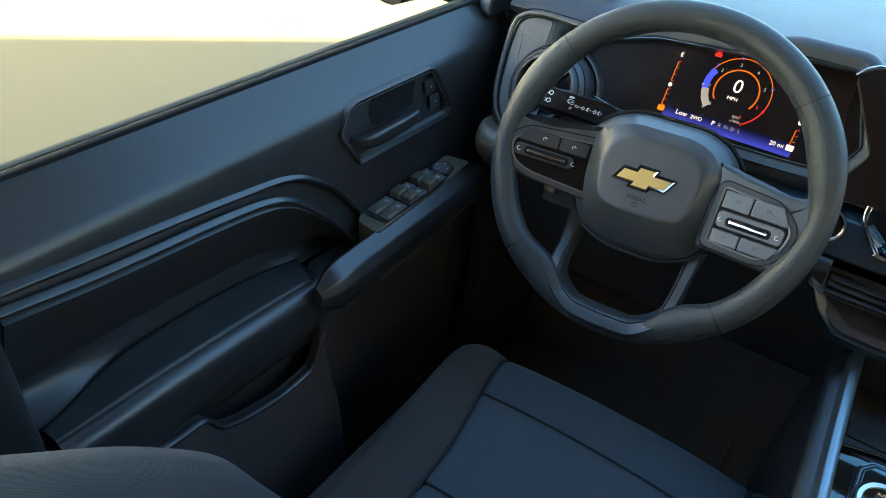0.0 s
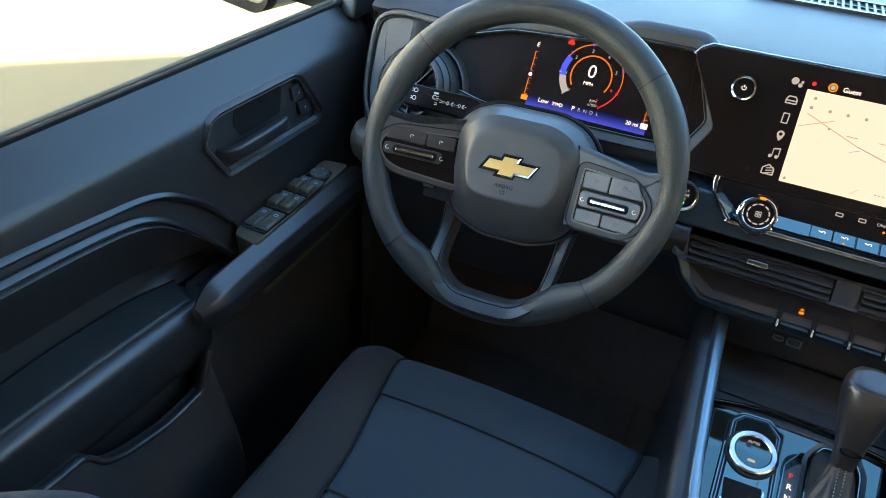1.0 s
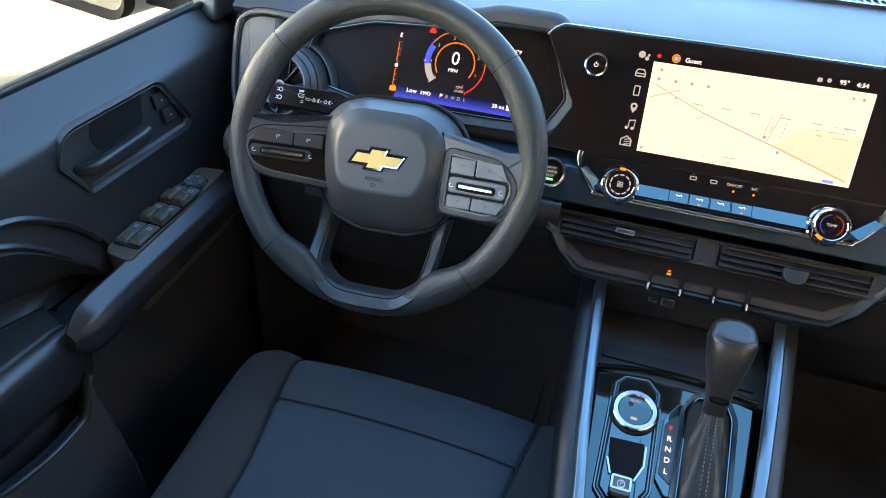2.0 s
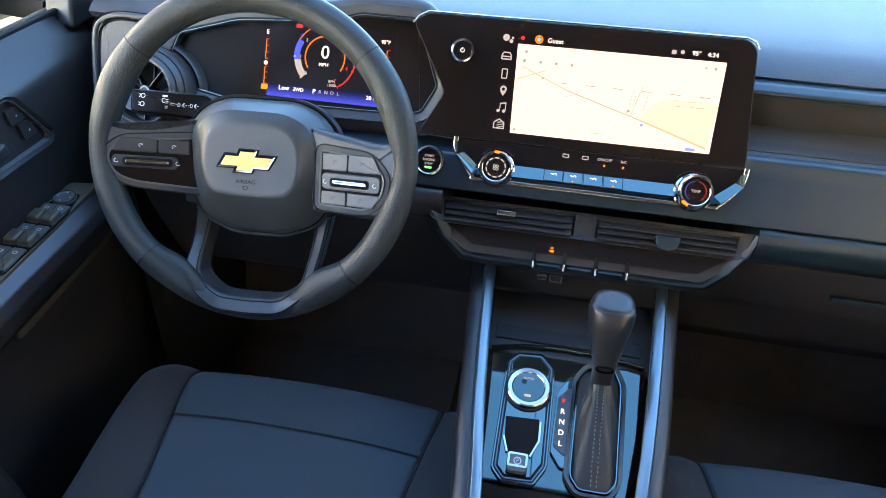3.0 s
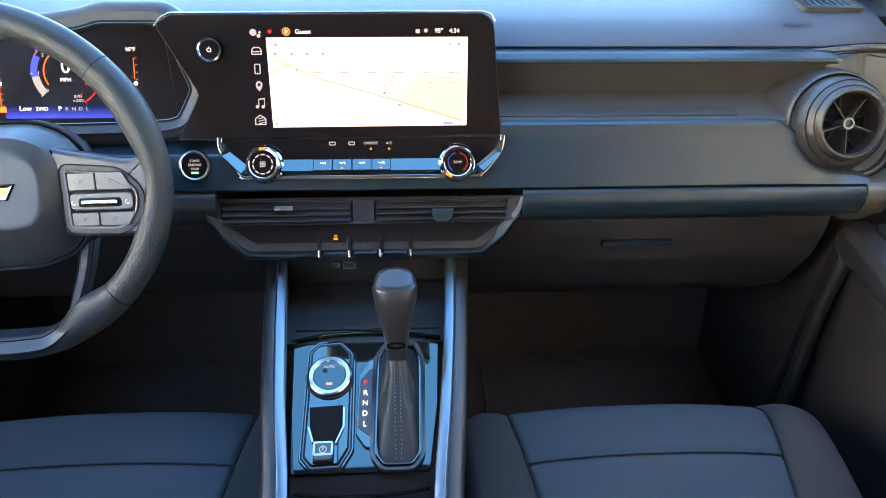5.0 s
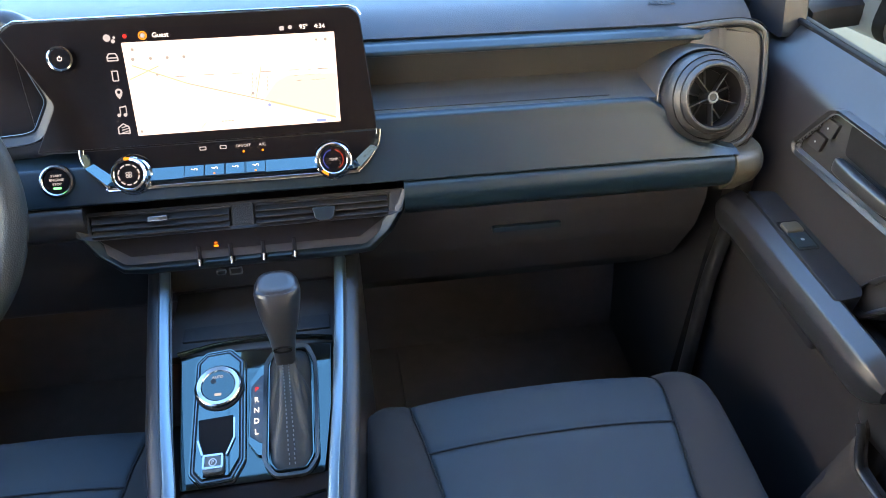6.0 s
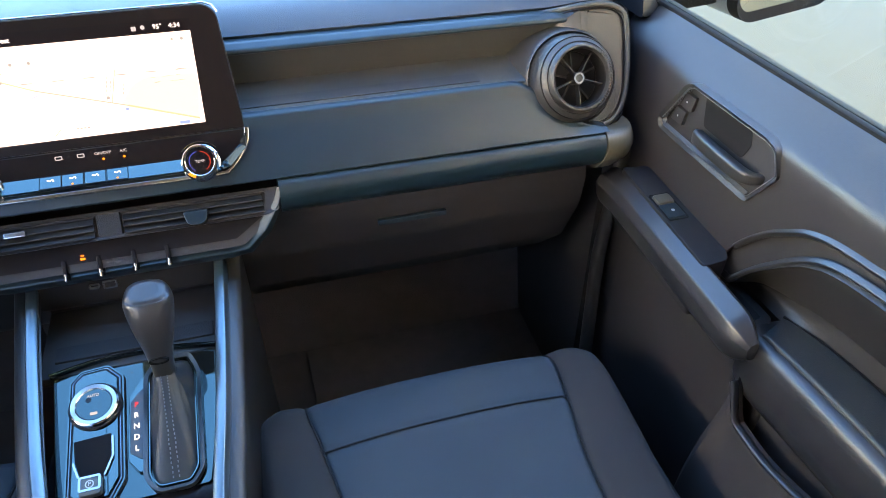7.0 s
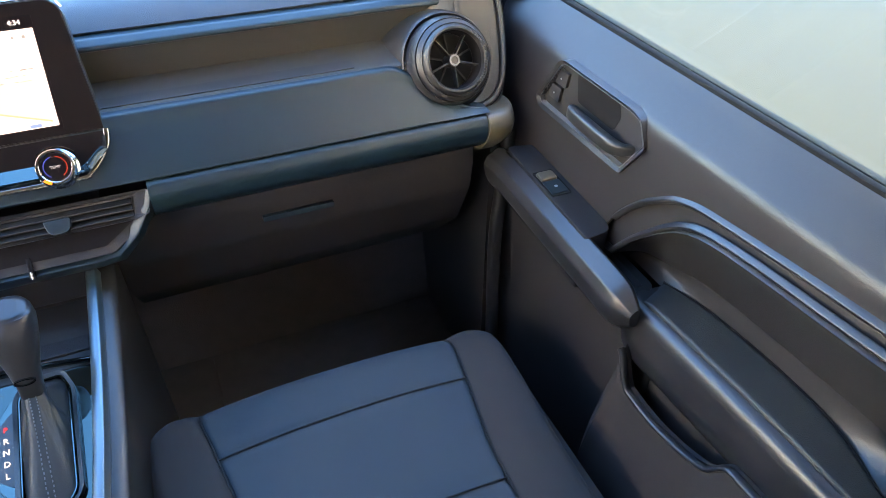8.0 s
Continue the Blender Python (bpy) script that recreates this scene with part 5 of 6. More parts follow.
# ---------------------------------------------------------------- centre vents, toggle shelf
def centre_stack():
    v = thing("centre_vents", "pair of slatted centre air vents above a toggle shelf", "air vents")
    hous = [(-0.217, 0.021), (-0.212, -0.010), (-0.163, -0.046), (0.135, -0.046), (0.185, -0.010), (0.190, 0.021)]
    o = rounded(hous, 0.006)
    part("housing", prism(bmesh.new(), o, -0.08, -0.014, VNT), LOWER, v)
    inner = rounded([(-0.199, 0.018), (-0.196, -0.006), (-0.186, -0.0085), (0.158, -0.0085), (0.169, -0.006), (0.172, 0.018)], 0.003)
    outr = rounded([(-0.217, 0.0215), (-0.213, -0.008), (-0.196, -0.0125), (0.168, -0.0125), (0.186, -0.008), (0.190, 0.0215)], 0.003)
    part("vent_frame", ring(bmesh.new(), outr, inner, -0.016, -0.003, VNT, -0.006), LOWER, v, "dark frame round both vents", smooth=30)
    for x0, x1, tab, tx in ((-0.197, -0.030, DULLCHROME, -0.116), (-0.001, 0.170, FASCIA, 0.086)):
        for k in range(3):
            w = 0.0120 - 0.0078 * k
            m = plane(VNT @ Vector((0, w, -0.007 - (0.001 * (k == 0)))), (1, 0, 0), (0, 0.98, 0.10 if tx < 0 else -0.05))
            part("slat", box(bmesh.new(), x0 + 0.002, x1 - 0.002, -0.008, 0.004, -0.0007, 0.0009, 0.0005, m), BLACK, v)
        if tx < 0:
            part("tab", box(bmesh.new(), tx - 0.012, tx + 0.012, -0.0035, 0.0035, -0.006, 0.004, 0.0015, at(VNT, 0, 0.008)), DULLCHROME, v, "bright vent tab")
        else:
            part("tab", prism(bmesh.new(), rounded([(tx - 0.015, 0.006), (tx + 0.015, 0.006), (tx + 0.012, -0.008), (tx + 0.006, -0.012), (tx - 0.006, -0.012), (tx - 0.012, -0.008)], 0.003), -0.006, 0.006, VNT, 0.002), FASCIA, v, "grey vent tab")
    part("divider", box(bmesh.new(), -0.029, -0.002, -0.0095, 0.019, -0.02, -0.0055, 0.001, VNT), PADMAT, v)
    # gloss strip under the vents
    part("gloss_strip", prism(bmesh.new(), rounded([(-0.192, -0.012), (0.165, -0.012), (0.128, -0.036), (-0.155, -0.036)], 0.002), -0.022, -0.012, VNT), STRIPBLK, v, "gloss black strip")
    # padded shelf
    bm = bmesh.new()
    pts = [(-0.219, 0.110, 0.655), (-0.213, 0.104, 0.636), (-0.192, 0.096, 0.607), (-0.166, 0.0905, 0.587), (-0.14, 0.090, 0.585), (0.0, 0.090, 0.585), (0.115, 0.090, 0.585), (0.139, 0.0905, 0.587), (0.165, 0.096, 0.607), (0.187, 0.104, 0.636), (0.193, 0.110, 0.655)]
    sweep(bm, pts, lambda t: (0.0085 + 0.0135 * min(1, max(0, (0.5 - abs(t - 0.5)) * 6 - 0.6)), 0.018), (0, -0.48, 0.88), 14, power=6)
    part("shelf_bar", bm, FASCIA, v, "dark padded shelf edge", smooth=60)
    for i, x in enumerate((-0.074, -0.035, 0.005, 0.044)):
        m = plane((x, 0.0865, 0.5915), (1, 0, 0), (0, 0.6, 0.8))
        part("toggle", box(bmesh.new(), -0.0027, 0.0027, -0.0115, 0.0145, 0.0, 0.0130, 0.0012, m), STRIPBLK, v, "slim gloss toggle blade")
        part("toggle_tip", box(bmesh.new(), -0.0012, 0.0012, -0.0118, -0.002, 0.006, 0.0136, 0.0009, m), DULLCHROME, v, "chrome toggle tip")
    for i, x in enumerate((-0.0545, -0.015, 0.0245)):
        m = plane((x, 0.0857, 0.5930), (1, 0, 0), (0, 0.88, 0.48))
        part("toggle_key", box(bmesh.new(), -0.0160, 0.0160, -0.0100, 0.0100, -0.004, 0.0016, 0.0014, m), FASCIA, v)
    m = at(VNT, -0.0525, -0.0305)
    part("lamp", prism(bmesh.new(), rounded(rect(-0.0028, -0.0022, 0.0028, 0.0005), 0.001), -0.013, -0.0108, m), AMBER, v)
    part("lamp", prism(bmesh.new(), rounded(rect(-0.0020, 0.0020, 0.0020, 0.0042), 0.001), -0.013, -0.0108, m), ORANGE, v)


centre_stack()


# ---------------------------------------------------------------- centre console
CX = -0.0155
CON = plane((CX, -0.08, 0.475), (1, 0, 0), (0, 0.968, 0.25))


def console():
    c = thing("centre_console", "centre console with satin silver rails and a gloss black panel", "console")
    # rails and side walls
    for s in (-1, 1):
        bm = bmesh.new()
        top = [(0.115, 0.108, 0.552), (0.108, 0.0, 0.522), (0.099, -0.10, 0.494), (0.088, -0.196, 0.467), (0.083, -0.32, 0.440), (0.082, -0.50, 0.425)]
        sweep(bm, smooth_path([(CX + s * (x + 0.0), y, z) for x, y, z in top], 4), (0.0145, 0.018), (-s * 0.25, 0, 1), 12, power=4)
        part("rail", bm, SILVER, c, "satin silver side rail", smooth=60)
        bm = bmesh.new()

        def side(u, v):
            y = 0.135 - u * 0.66
            x, z = interp(-y, [(-0.135, 0.128), (0.0, 0.118), (0.10, 0.110), (0.196, 0.100), (0.32, 0.096), (0.55, 0.096)]), interp(-y, [(-0.135, 0.556), (0.0, 0.519), (0.10, 0.491), (0.196, 0.464), (0.32, 0.437), (0.55, 0.422)])
            w = min(1, v * 4)
            return (CX + s * (x - 0.006 + 0.020 * math.sin(w * math.pi / 2) + 0.012 * max(0, v - 0.25)), y, z - 0.006 * (1 - math.cos(w * math.pi / 2)) * 2 - max(0, v - 0.25) * 0.56)
        shell(bm, side, 30, 18, (-s * 0.012, 0, -0.004))
        part("side_wall", bm, SOFT, c, "soft dark console flank", smooth=60)
    # open bay ahead of the panel with its ports
    part("bay_floor", box(bmesh.new(), CX - 0.112, CX + 0.112, 0.004, 0.128, 0.488, 0.500, 0.004), BLACK, c)
    part("bay_mat", box(bmesh.new(), CX - 0.094, CX + 0.094, 0.026, 0.052, 0.499, 0.5035, 0.0015), PADMAT, c, "rough dark mat strip")
    bm = bmesh.new()
    extrude_x(bm, rounded([(0.100, 0.590), (0.112, 0.55), (0.122, 0.505), (0.16, 0.49), (0.16, 0.60)], 0.008), CX - 0.118, CX + 0.118)
    part("bay_wall", bm, LOWER, c, smooth=50)
    m = plane((0, 0.1095, 0.545), (1, 0, 0), (0, 0.25, 1))
    o = rounded(rect(-0.066, -0.0035, -0.053, 0.0035), 0.003)
    part("usb_port", ring(bmesh.new(), o, inset(o, 0.0012), -0.006, 0.0015, m), PORTGREY, c, "small oval charging port")
    o = rounded(rect(-0.049, -0.0052, -0.032, 0.0052), 0.001)
    part("usb_port", ring(bmesh.new(), o, inset(o, 0.0013), -0.006, 0.0015, m), PORTGREY, c, "rectangular charging port")
    part("port_tongue", prism(bmesh.new(), rect(-0.0465, -0.003, -0.0345, 0.003), -0.004, 0.0005, m), BLACK, c)
    # gloss panel, and the lower dark tray behind it
    out = rounded([(-0.094, 0.094), (0.094, 0.094), (0.089, 0.0), (0.077, -0.083), (-0.085, -0.083), (-0.089, 0.0)], 0.005)
    part("panel", prism(bmesh.new(), out, -0.02, 0.0, CON, 0.001), PANELBLK, c, "gloss black console panel")
    out = rounded([(-0.086, -0.080), (0.084, -0.080), (0.078, -0.28), (-0.078, -0.28)], 0.004)
    part("rear_tray", prism(bmesh.new(), out, -0.03, -0.004, CON, 0.002), STRIPBLK, c, "dark lower tray behind the panel")
    bm = bmesh.new()
    sweep(bm, smooth_path([CON @ Vector((x, w, -0.004)) for x, w in ((-0.078, -0.104), (-0.03, -0.108), (0.03, -0.108), (0.076, -0.102))], 4), (0.004, 0.004), (0, 0, 1), 8)
    part("tray_lip", bm, GLOSS, c)
    bm = bmesh.new()
    sweep(bm, smooth_path([CON @ Vector((x, w, z)) for x, w, z in ((-0.096, 0.088, 0.006), (-0.05, 0.098, 0.004), (0.0, 0.101, 0.003), (0.05, 0.098, 0.004), (0.096, 0.090, 0.006))], 4), (0.0045, 0.008), (0, 0, 1), 10, power=3)
    part("panel_lip", bm, GLOSS, c, "curved front lip")
    # drive dial and parking brake in an eight-sided module
    mod = rounded([(-0.0745, 0.074), (-0.062, 0.088), (-0.030, 0.0905), (-0.0125, 0.072), (-0.0115, -0.058), (-0.025, -0.0815), (-0.062, -0.083), (-0.0755, -0.068)], 0.004)
    part("module_base", prism(bmesh.new(), mod, 0.0, 0.004, CON, 0.0015), BLACK, c, "raised eight-sided module")
    part("module_line", ring(bmesh.new(), inset(mod, 0.0008), inset(mod, 0.0024), 0.003, 0.0056, CON), GLOSS, c, "fine gloss outline")
    part("module_line", ring(bmesh.new(), inset(mod, 0.0044), inset(mod, 0.0054), 0.003, 0.0064, CON), SILVER, c, "fine chrome outline")
    mi = inset(mod, 0.0075)
    part("module_top", prism(bmesh.new(), mi, 0.003, 0.0075, CON, 0.001), GLOSS, c)
    m = at(CON, -0.0435, 0.0355, 0.0075)
    d = part("drive_dial", lathe(bmesh.new(), [(0.0275, -0.002), (0.0275, 0.005), (0.0268, 0.0075), (0.0250, 0.0088), (0.0205, 0.0080), (0.0190, 0.0066)], 56, m), DULLCHROME, c, "round drive mode dial with a bright ring", smooth=22)
    part("dial_foot", lathe(bmesh.new(), [(0.0292, -0.002), (0.0292, 0.0025), (0.0285, 0.0032)], 48, m), BLACK, d)
    part("dial_face", prism(bmesh.new(), circle(0.0191, 40), 0.003, 0.0070, m), PANELBLK, d)
    letters("mark", "AUTO", 0.0048, at(m, -0.001, 0.0115, 0.0072), DIMGLOW, d)
    part("mark", prism(bmesh.new(), circle(0.0032, 14, -0.006, 0.0065), 0.0071, 0.0074, m), BLACK, d)
    part("mark", prism(bmesh.new(), rounded(rect(-0.004, -0.0135, 0.004, -0.010), 0.001), 0.0071, 0.0074, m), DIMGLOW, d)
    wp = [(-0.066, -0.004), (-0.026, -0.002), (-0.0255, -0.029), (-0.034, -0.050), (-0.034, -0.0735), (-0.058, -0.0735), (-0.058, -0.0475), (-0.064, -0.029)]
    well = rounded(wp, 0.0015)
    part("brake_well", prism(bmesh.new(), well, 0.0070, 0.0082, CON), GLASSBLK, c)
    for pts in (((-0.0245, -0.006), (-0.0240, -0.030), (-0.0325, -0.0505)), ((-0.0655, -0.030), (-0.0595, -0.0485))):
        bm = bmesh.new()
        sweep(bm, [CON @ Vector((x, w, 0.0092)) for x, w in pts], (0.0026, 0.003), (0, 0, 1), 8, power=4)
        part("well_line", bm, DULLCHROME, c)
    sw = part("parking_brake_switch", box(bmesh.new(), -0.0575, -0.0345, -0.0725, -0.0505, 0.007, 0.016, 0.003, CON), KEYPLAST, c, "small lift-up parking brake switch")
    o = rounded(rect(-0.0575, -0.0675, -0.0345, -0.0505), 0.003)
    part("switch_edge", ring(bmesh.new(), o, inset(o, 0.0026), 0.0148, 0.0168, CON), DULLCHROME, sw)
    o = circle(0.0046, 18, -0.046, -0.0600)
    part("mark", ring(bmesh.new(), o, circle(0.0034, 18, -0.046, -0.0600), 0.0160, 0.0164, CON), PRINT, sw)
    letters("mark", "P", 0.0062, at(CON, -0.046, -0.0600, 0.0163), PRINT, sw)
    # gear plate
    gp = rounded([(0.0125, 0.0655), (0.0070, 0.0655), (-0.0080, 0.0417), (-0.0100, -0.0383), (0.0018, -0.0555), (0.010, -0.0555)], 0.003)
    part("gear_plate", prism(bmesh.new(), gp, 0.0, 0.004, CON, 0.0015), GLOSS, c, "gloss gear position plate")
    gp = rounded([(0.0100, 0.0485), (0.0060, 0.0475), (-0.0062, 0.0330), (-0.0075, -0.0300), (0.0050, -0.0400), (0.0090, -0.0400)], 0.002)
    part("gear_window", prism(bmesh.new(), gp, 0.003, 0.0052, CON, 0.0008), SPOKE, c, "grey gear letter window")
    for i, ch in enumerate("PRNDL"):
        letters("gear_letter", ch, 0.0092, at(CON, 0.0005, 0.0286 - i * 0.0137, 0.0055), REDGLOW if i == 0 else WHITEGLOW, c)
    # shifter
    g = thing("gear_shifter", "automatic gear shifter with a leather gaiter and dark knob", "gear lever")
    bo = rounded([(0.0098, 0.0620), (0.0245, 0.0845), (0.0650, 0.0850), (0.0750, 0.0600), (0.0722, -0.0663), (0.0594, -0.0842), (0.0210, -0.0842), (0.0070, -0.0655)][::-1], 0.008)
    part("collar", ring(bmesh.new(), bo, inset(bo, 0.0045), 0.0, 0.009, CON, 0.007), SPOKE, g, "raised frame round the gaiter", smooth=40)
    part("collar_line", ring(bmesh.new(), inset(bo, 0.0062), inset(bo, 0.0074), 0.0, 0.0090, CON), GLOSS, g)
    # gaiter: a soft cone with folds
    bm = bmesh.new()
    neck = CON.inverted() @ Vector((0.0245, -0.040, 0.532))
    mid = Vector((0.0410, 0.0005))

    def gaiter_at(a, t):
        """A place on the gaiter: a goes round it, t up it."""
        c_, s_ = math.cos(a), math.sin(a)
        reach = 1 / ((abs(c_) / 0.0262) ** 5 + (abs(s_) / 0.078) ** 5) ** 0.2
        shrink = (1 - t) ** 1.6
        cx, cy = mid.x + (neck.x - mid.x) * t, mid.y + (neck.y - mid.y) * t ** 1.1
        grow = reach * shrink * (0.95 if t > 0 else 1) + 0.0115 * t ** 0.5
        grow += (0.0012 * math.sin(a * 4 + t * 4) + 0.0004 * math.sin(a * 9 - t * 8)) * math.sin(math.pi * t) * min(1, abs(a + math.pi / 2) * 2)
        return CON @ Vector((cx + c_ * grow, cy + s_ * grow, 0.004 + (neck.z - 0.004) * t ** 0.9))
    n = 72
    rows = [[bm.verts.new(gaiter_at(-math.pi / 2 + 2 * math.pi * (i if i <= n / 2 else i - n) / n, k / 28)) for i in range(n)] for k in range(29)]
    for a, b in zip(rows, rows[1:]):
        for i in range(n):
            bm.faces.new((a[i], a[(i + 1) % n], b[(i + 1) % n], b[i]))
    bm.faces.new(rows[0][::-1])
    bm.faces.new(rows[-1])
    part("gaiter", bm, LEATHER, g, "stitched black leather gaiter", smooth=70)
    for s in (-0.0034, 0.0034):
        for k in range(26):
            t = 0.03 + 0.93 * k / 26
            a = min((-math.pi / 2 + 0.9 * q / 60 * (1 if s > 0 else -1) for q in range(61)), key=lambda q: abs(gaiter_at(q, t).x - gaiter_at(-math.pi / 2, t).x - s))
            p0, p1 = gaiter_at(a, t), gaiter_at(a, t + 0.018)
            bm = bmesh.new()
            sweep(bm, [p0, p1], (0.0013, 0.0022), (0, -1, 0.6), 6)
            part("stitch", bm, THREAD, g)
    bm = bmesh.new()
    ax = [(0.0245, -0.0445, 0.520, 0.021, 0.020), (0.0245, -0.040, 0.535, 0.0225, 0.0225), (0.0243, -0.033, 0.551, 0.027, 0.030), (0.0241, -0.0250, 0.567, 0.035, 0.038), (0.024, -0.0180, 0.581, 0.0410, 0.0420), (0.024, -0.0125, 0.5925, 0.0450, 0.0430), (0.024, -0.0075, 0.6020, 0.0468, 0.0420), (0.024, -0.0050, 0.6100, 0.0440, 0.0385), (0.024, -0.0055, 0.6155, 0.0365, 0.0310), (0.024, -0.0060, 0.6180, 0.022, 0.018)]
    p3 = [Vector(a[:3]) for a in ax]
    sizes = [(a[3] * 1.16, a[4] * 1.1) for a in ax]
    fine = smooth_path(p3, 3)

    def knob_size(t):
        f = t * (len(sizes) - 1)
        i = min(int(f), len(sizes) - 2)
        k = f - i
        return sizes[i][0] * (1 - k) + sizes[i + 1][0] * k, sizes[i][1] * (1 - k) + sizes[i + 1][1] * k
    sweep(bm, fine, knob_size, (0, 1, 0), 32, power=2.6)
    kn = part("knob", bm, SATIN, g, "rounded dark grip", smooth=70)
    part("release_button", box(bmesh.new(), -0.003, 0.003, -0.012, 0.012, -0.004, 0.004, 0.002, plane((0.0035, -0.012, 0.592), (0, 1, 0.2), (0, -0.3, 1))), FASCIA, kn, "side release button")
    bm = bmesh.new()
    sweep(bm, [(0.0245, -0.0445, 0.519), (0.0245, -0.0425, 0.525)], (0.0235, 0.0225), (0, 1, 0), 24)
    part("neck_ring", bm, GLOSS, g)
    o = [(0.011 * math.cos(a), 0.0042 * math.sin(a)) for a in [i * math.pi / 10 for i in range(20)]]
    part("neck_badge", ring(bmesh.new(), o, inset(o, 0.001), -0.002, 0.0015, plane((0.0243, -0.0508, 0.548), (1, 0, 0), (0, 0.15, 1))), GLOSS, kn)


console()


# ---------------------------------------------------------------- steering wheel
WHL = plane((-0.4058, 0.0052, 0.7416), (0.9971, 0.0763, 0), (-0.034, 0.4437, 0.8949))


def wheel():
    w = thing("steering_wheel", "leather-wrapped three-spoke steering wheel with a gold emblem", "steering wheel")
    R = 0.1738
    UPW = tuple(WHL.to_3x3() @ Vector((0, 0, 1)))

    def bump(a, a0, width):
        return math.exp(-((a - a0) / width) ** 2)

    def rim_at(a):
        """The middle of the rim's section at a degrees, and its width and depth."""
        join = bump(a, 238, 9) + bump(a, 302, 9)             # where the lower spoke grows out of it
        thumb = bump(a, 24, 12) + bump(a, 156, 12)
        low = math.exp(-((a - 270) / 24) ** 4)
        pod = bump(a, 0, 13) + bump(a, 360, 13) + bump(a, 180, 13)
        r = R - 0.0035 * join + 0.003 * pod + 0.0075 * low
        return Vector((r * math.cos(radians(a)), r * math.sin(radians(a)), -0.013 * low - 0.004 * join - 0.002 * pod)), 0.0340 + 0.009 * join + 0.003 * thumb - 0.006 * low - 0.005 * pod, 0.0315 + 0.001 * thumb - 0.003 * low

    seams = (43, 140, 226, 314)
    for a0, a1, mat, label in ((43, 140, LEATHER, "smooth dark leather rim"), (140, 226, GRIP, "perforated leather grip"), (226, 314, LEATHER, "smooth dark leather rim"), (314, 403, GRIP, "perforated leather grip")):
        n = 44
        turn = [a0 + (a1 - a0) * i / n for i in range(n + 1)]
        rows = [rim_at(a if a < 360 else a - 360) for a in turn]
        bm = bmesh.new()
        sweep(bm, [WHL @ p for p, _, _ in rows], lambda t: rows[round(t * n)][1:], UPW, 26)
        part("rim", bm, mat, w, label, smooth=80)
    for a in seams:
        q, wd, dp = rim_at(a)
        m = WHL @ Matrix.Translation(q) @ pose(0, 0, 0, 0, 0, a) @ pose(0, 0, 0, 90, 0, 0)
        e = [((wd / 2 + 0.0003) * math.cos(k * math.pi / 14), (dp / 2 + 0.0003) * math.sin(k * math.pi / 14)) for k in range(28)]
        part("rim_seam", ring(bmesh.new(), e, inset(e, 0.0010), -0.0006, 0.0006, m), SEAM, w)
    # side spokes, each with a six-sided switch pod
    for s in (-1, 1):
        SH = WHL @ Matrix(((1, 0, 0, 0), (0, 1, 0, 0), (s * (0.28 if s < 0 else 0.18), 0, 1, -0.037 if s < 0 else -0.021), (0, 0, 0, 1)))   # the spokes sink towards the hub
        if s < 0:
            arm = [(0.060, 0.040), (0.092, 0.033), (0.124, 0.026), (0.152, 0.0255), (0.172, 0.032), (0.180, 0.002), (0.176, -0.030), (0.160, -0.046), (0.130, -0.047), (0.066, -0.050)]
            pts = [(0.074, 0.0135), (0.150, 0.006), (0.1655, -0.009), (0.157, -0.031), (0.137, -0.0385), (0.069, -0.0435)]
        else:
            arm = [(0.060, 0.040), (0.090, 0.033), (0.119, 0.0285), (0.148, 0.0225), (0.170, 0.030), (0.178, 0.0), (0.174, -0.040), (0.156, -0.060), (0.136, -0.0610), (0.070, -0.0585)]
            pts = [(0.080, 0.0125), (0.136, 0.0075), (0.1555, -0.0115), (0.151, -0.0355), (0.136, -0.0495), (0.080, -0.0475)]
        poly = rounded([(s * x, y) for x, y in arm], [0.004, 0.02, 0.02, 0.012, 0.006, 0.02, 0.01, 0.012, 0.02, 0.004])
        part("spoke", prism(bmesh.new(), poly, -0.024, -0.0015, SH, 0.007, 4), SPOKE, w, "satin dark spoke", smooth=50)
        pod = rounded([(s * x, y) for x, y in pts], [0.003, 0.010, 0.010, 0.010, 0.010, 0.003], 5)
        moat = inset(pod, -0.0085)
        # left surround paler than the right: reflected sky put into its colour
        part("pod_moat", prism(bmesh.new(), inset(moat, 0.0006), -0.006, -0.0009, SH), LEATHER if s > 0 else SPOKE, w, "surround of the button pod", smooth=30)
        part("moat_line", ring(bmesh.new(), moat, inset(moat, 0.0013), -0.006, -0.0003, SH), GAP, w)
        p = part("button_pod", prism(bmesh.new(), pod, -0.006, 0.0012, SH, 0.0012), GAP if s > 0 else GLASSBLK, w, "six-sided button pod")
        part("pod_rim", ring(bmesh.new(), inset(pod, -0.0016), inset(pod, 0.0004), -0.006, 0.0018, SH, 0.0014), KEYPLAST, p, smooth=30)
        # right keys pale, left keys black: light on the right pod, painted in
        key_mat = KEYPLAST if s > 0 else BLACK
        px = lambda x: s * x
        if s > 0:
            mid, gap, rows = 0.112, -0.0205, ((0.0105, -0.0085), (-0.0325, -0.0475))
            bar = (0.0945, 0.1355, -0.0245, -0.0185)
            slot = (0.082, 0.151, -0.0300, -0.0115)
        else:
            mid, gap, rows = 0.112, -0.0150, ((0.0105, -0.0055),)
            bar = (0.0985, 0.1450, -0.0190, -0.0135)
            slot = (0.090, 0.160, -0.0235, -0.0095)

        def inside(pts2):
            """Keep a key within the pod's slanted end."""
            out = []
            for x, y in pts2:
                lim = 0.152 - 0.55 * max(0, abs(y - gap) - 0.012) if s > 0 else 0.160 - 0.55 * max(0, abs(y - gap) - 0.010)
                out.append((px(min(x, lim)), y))
            return out
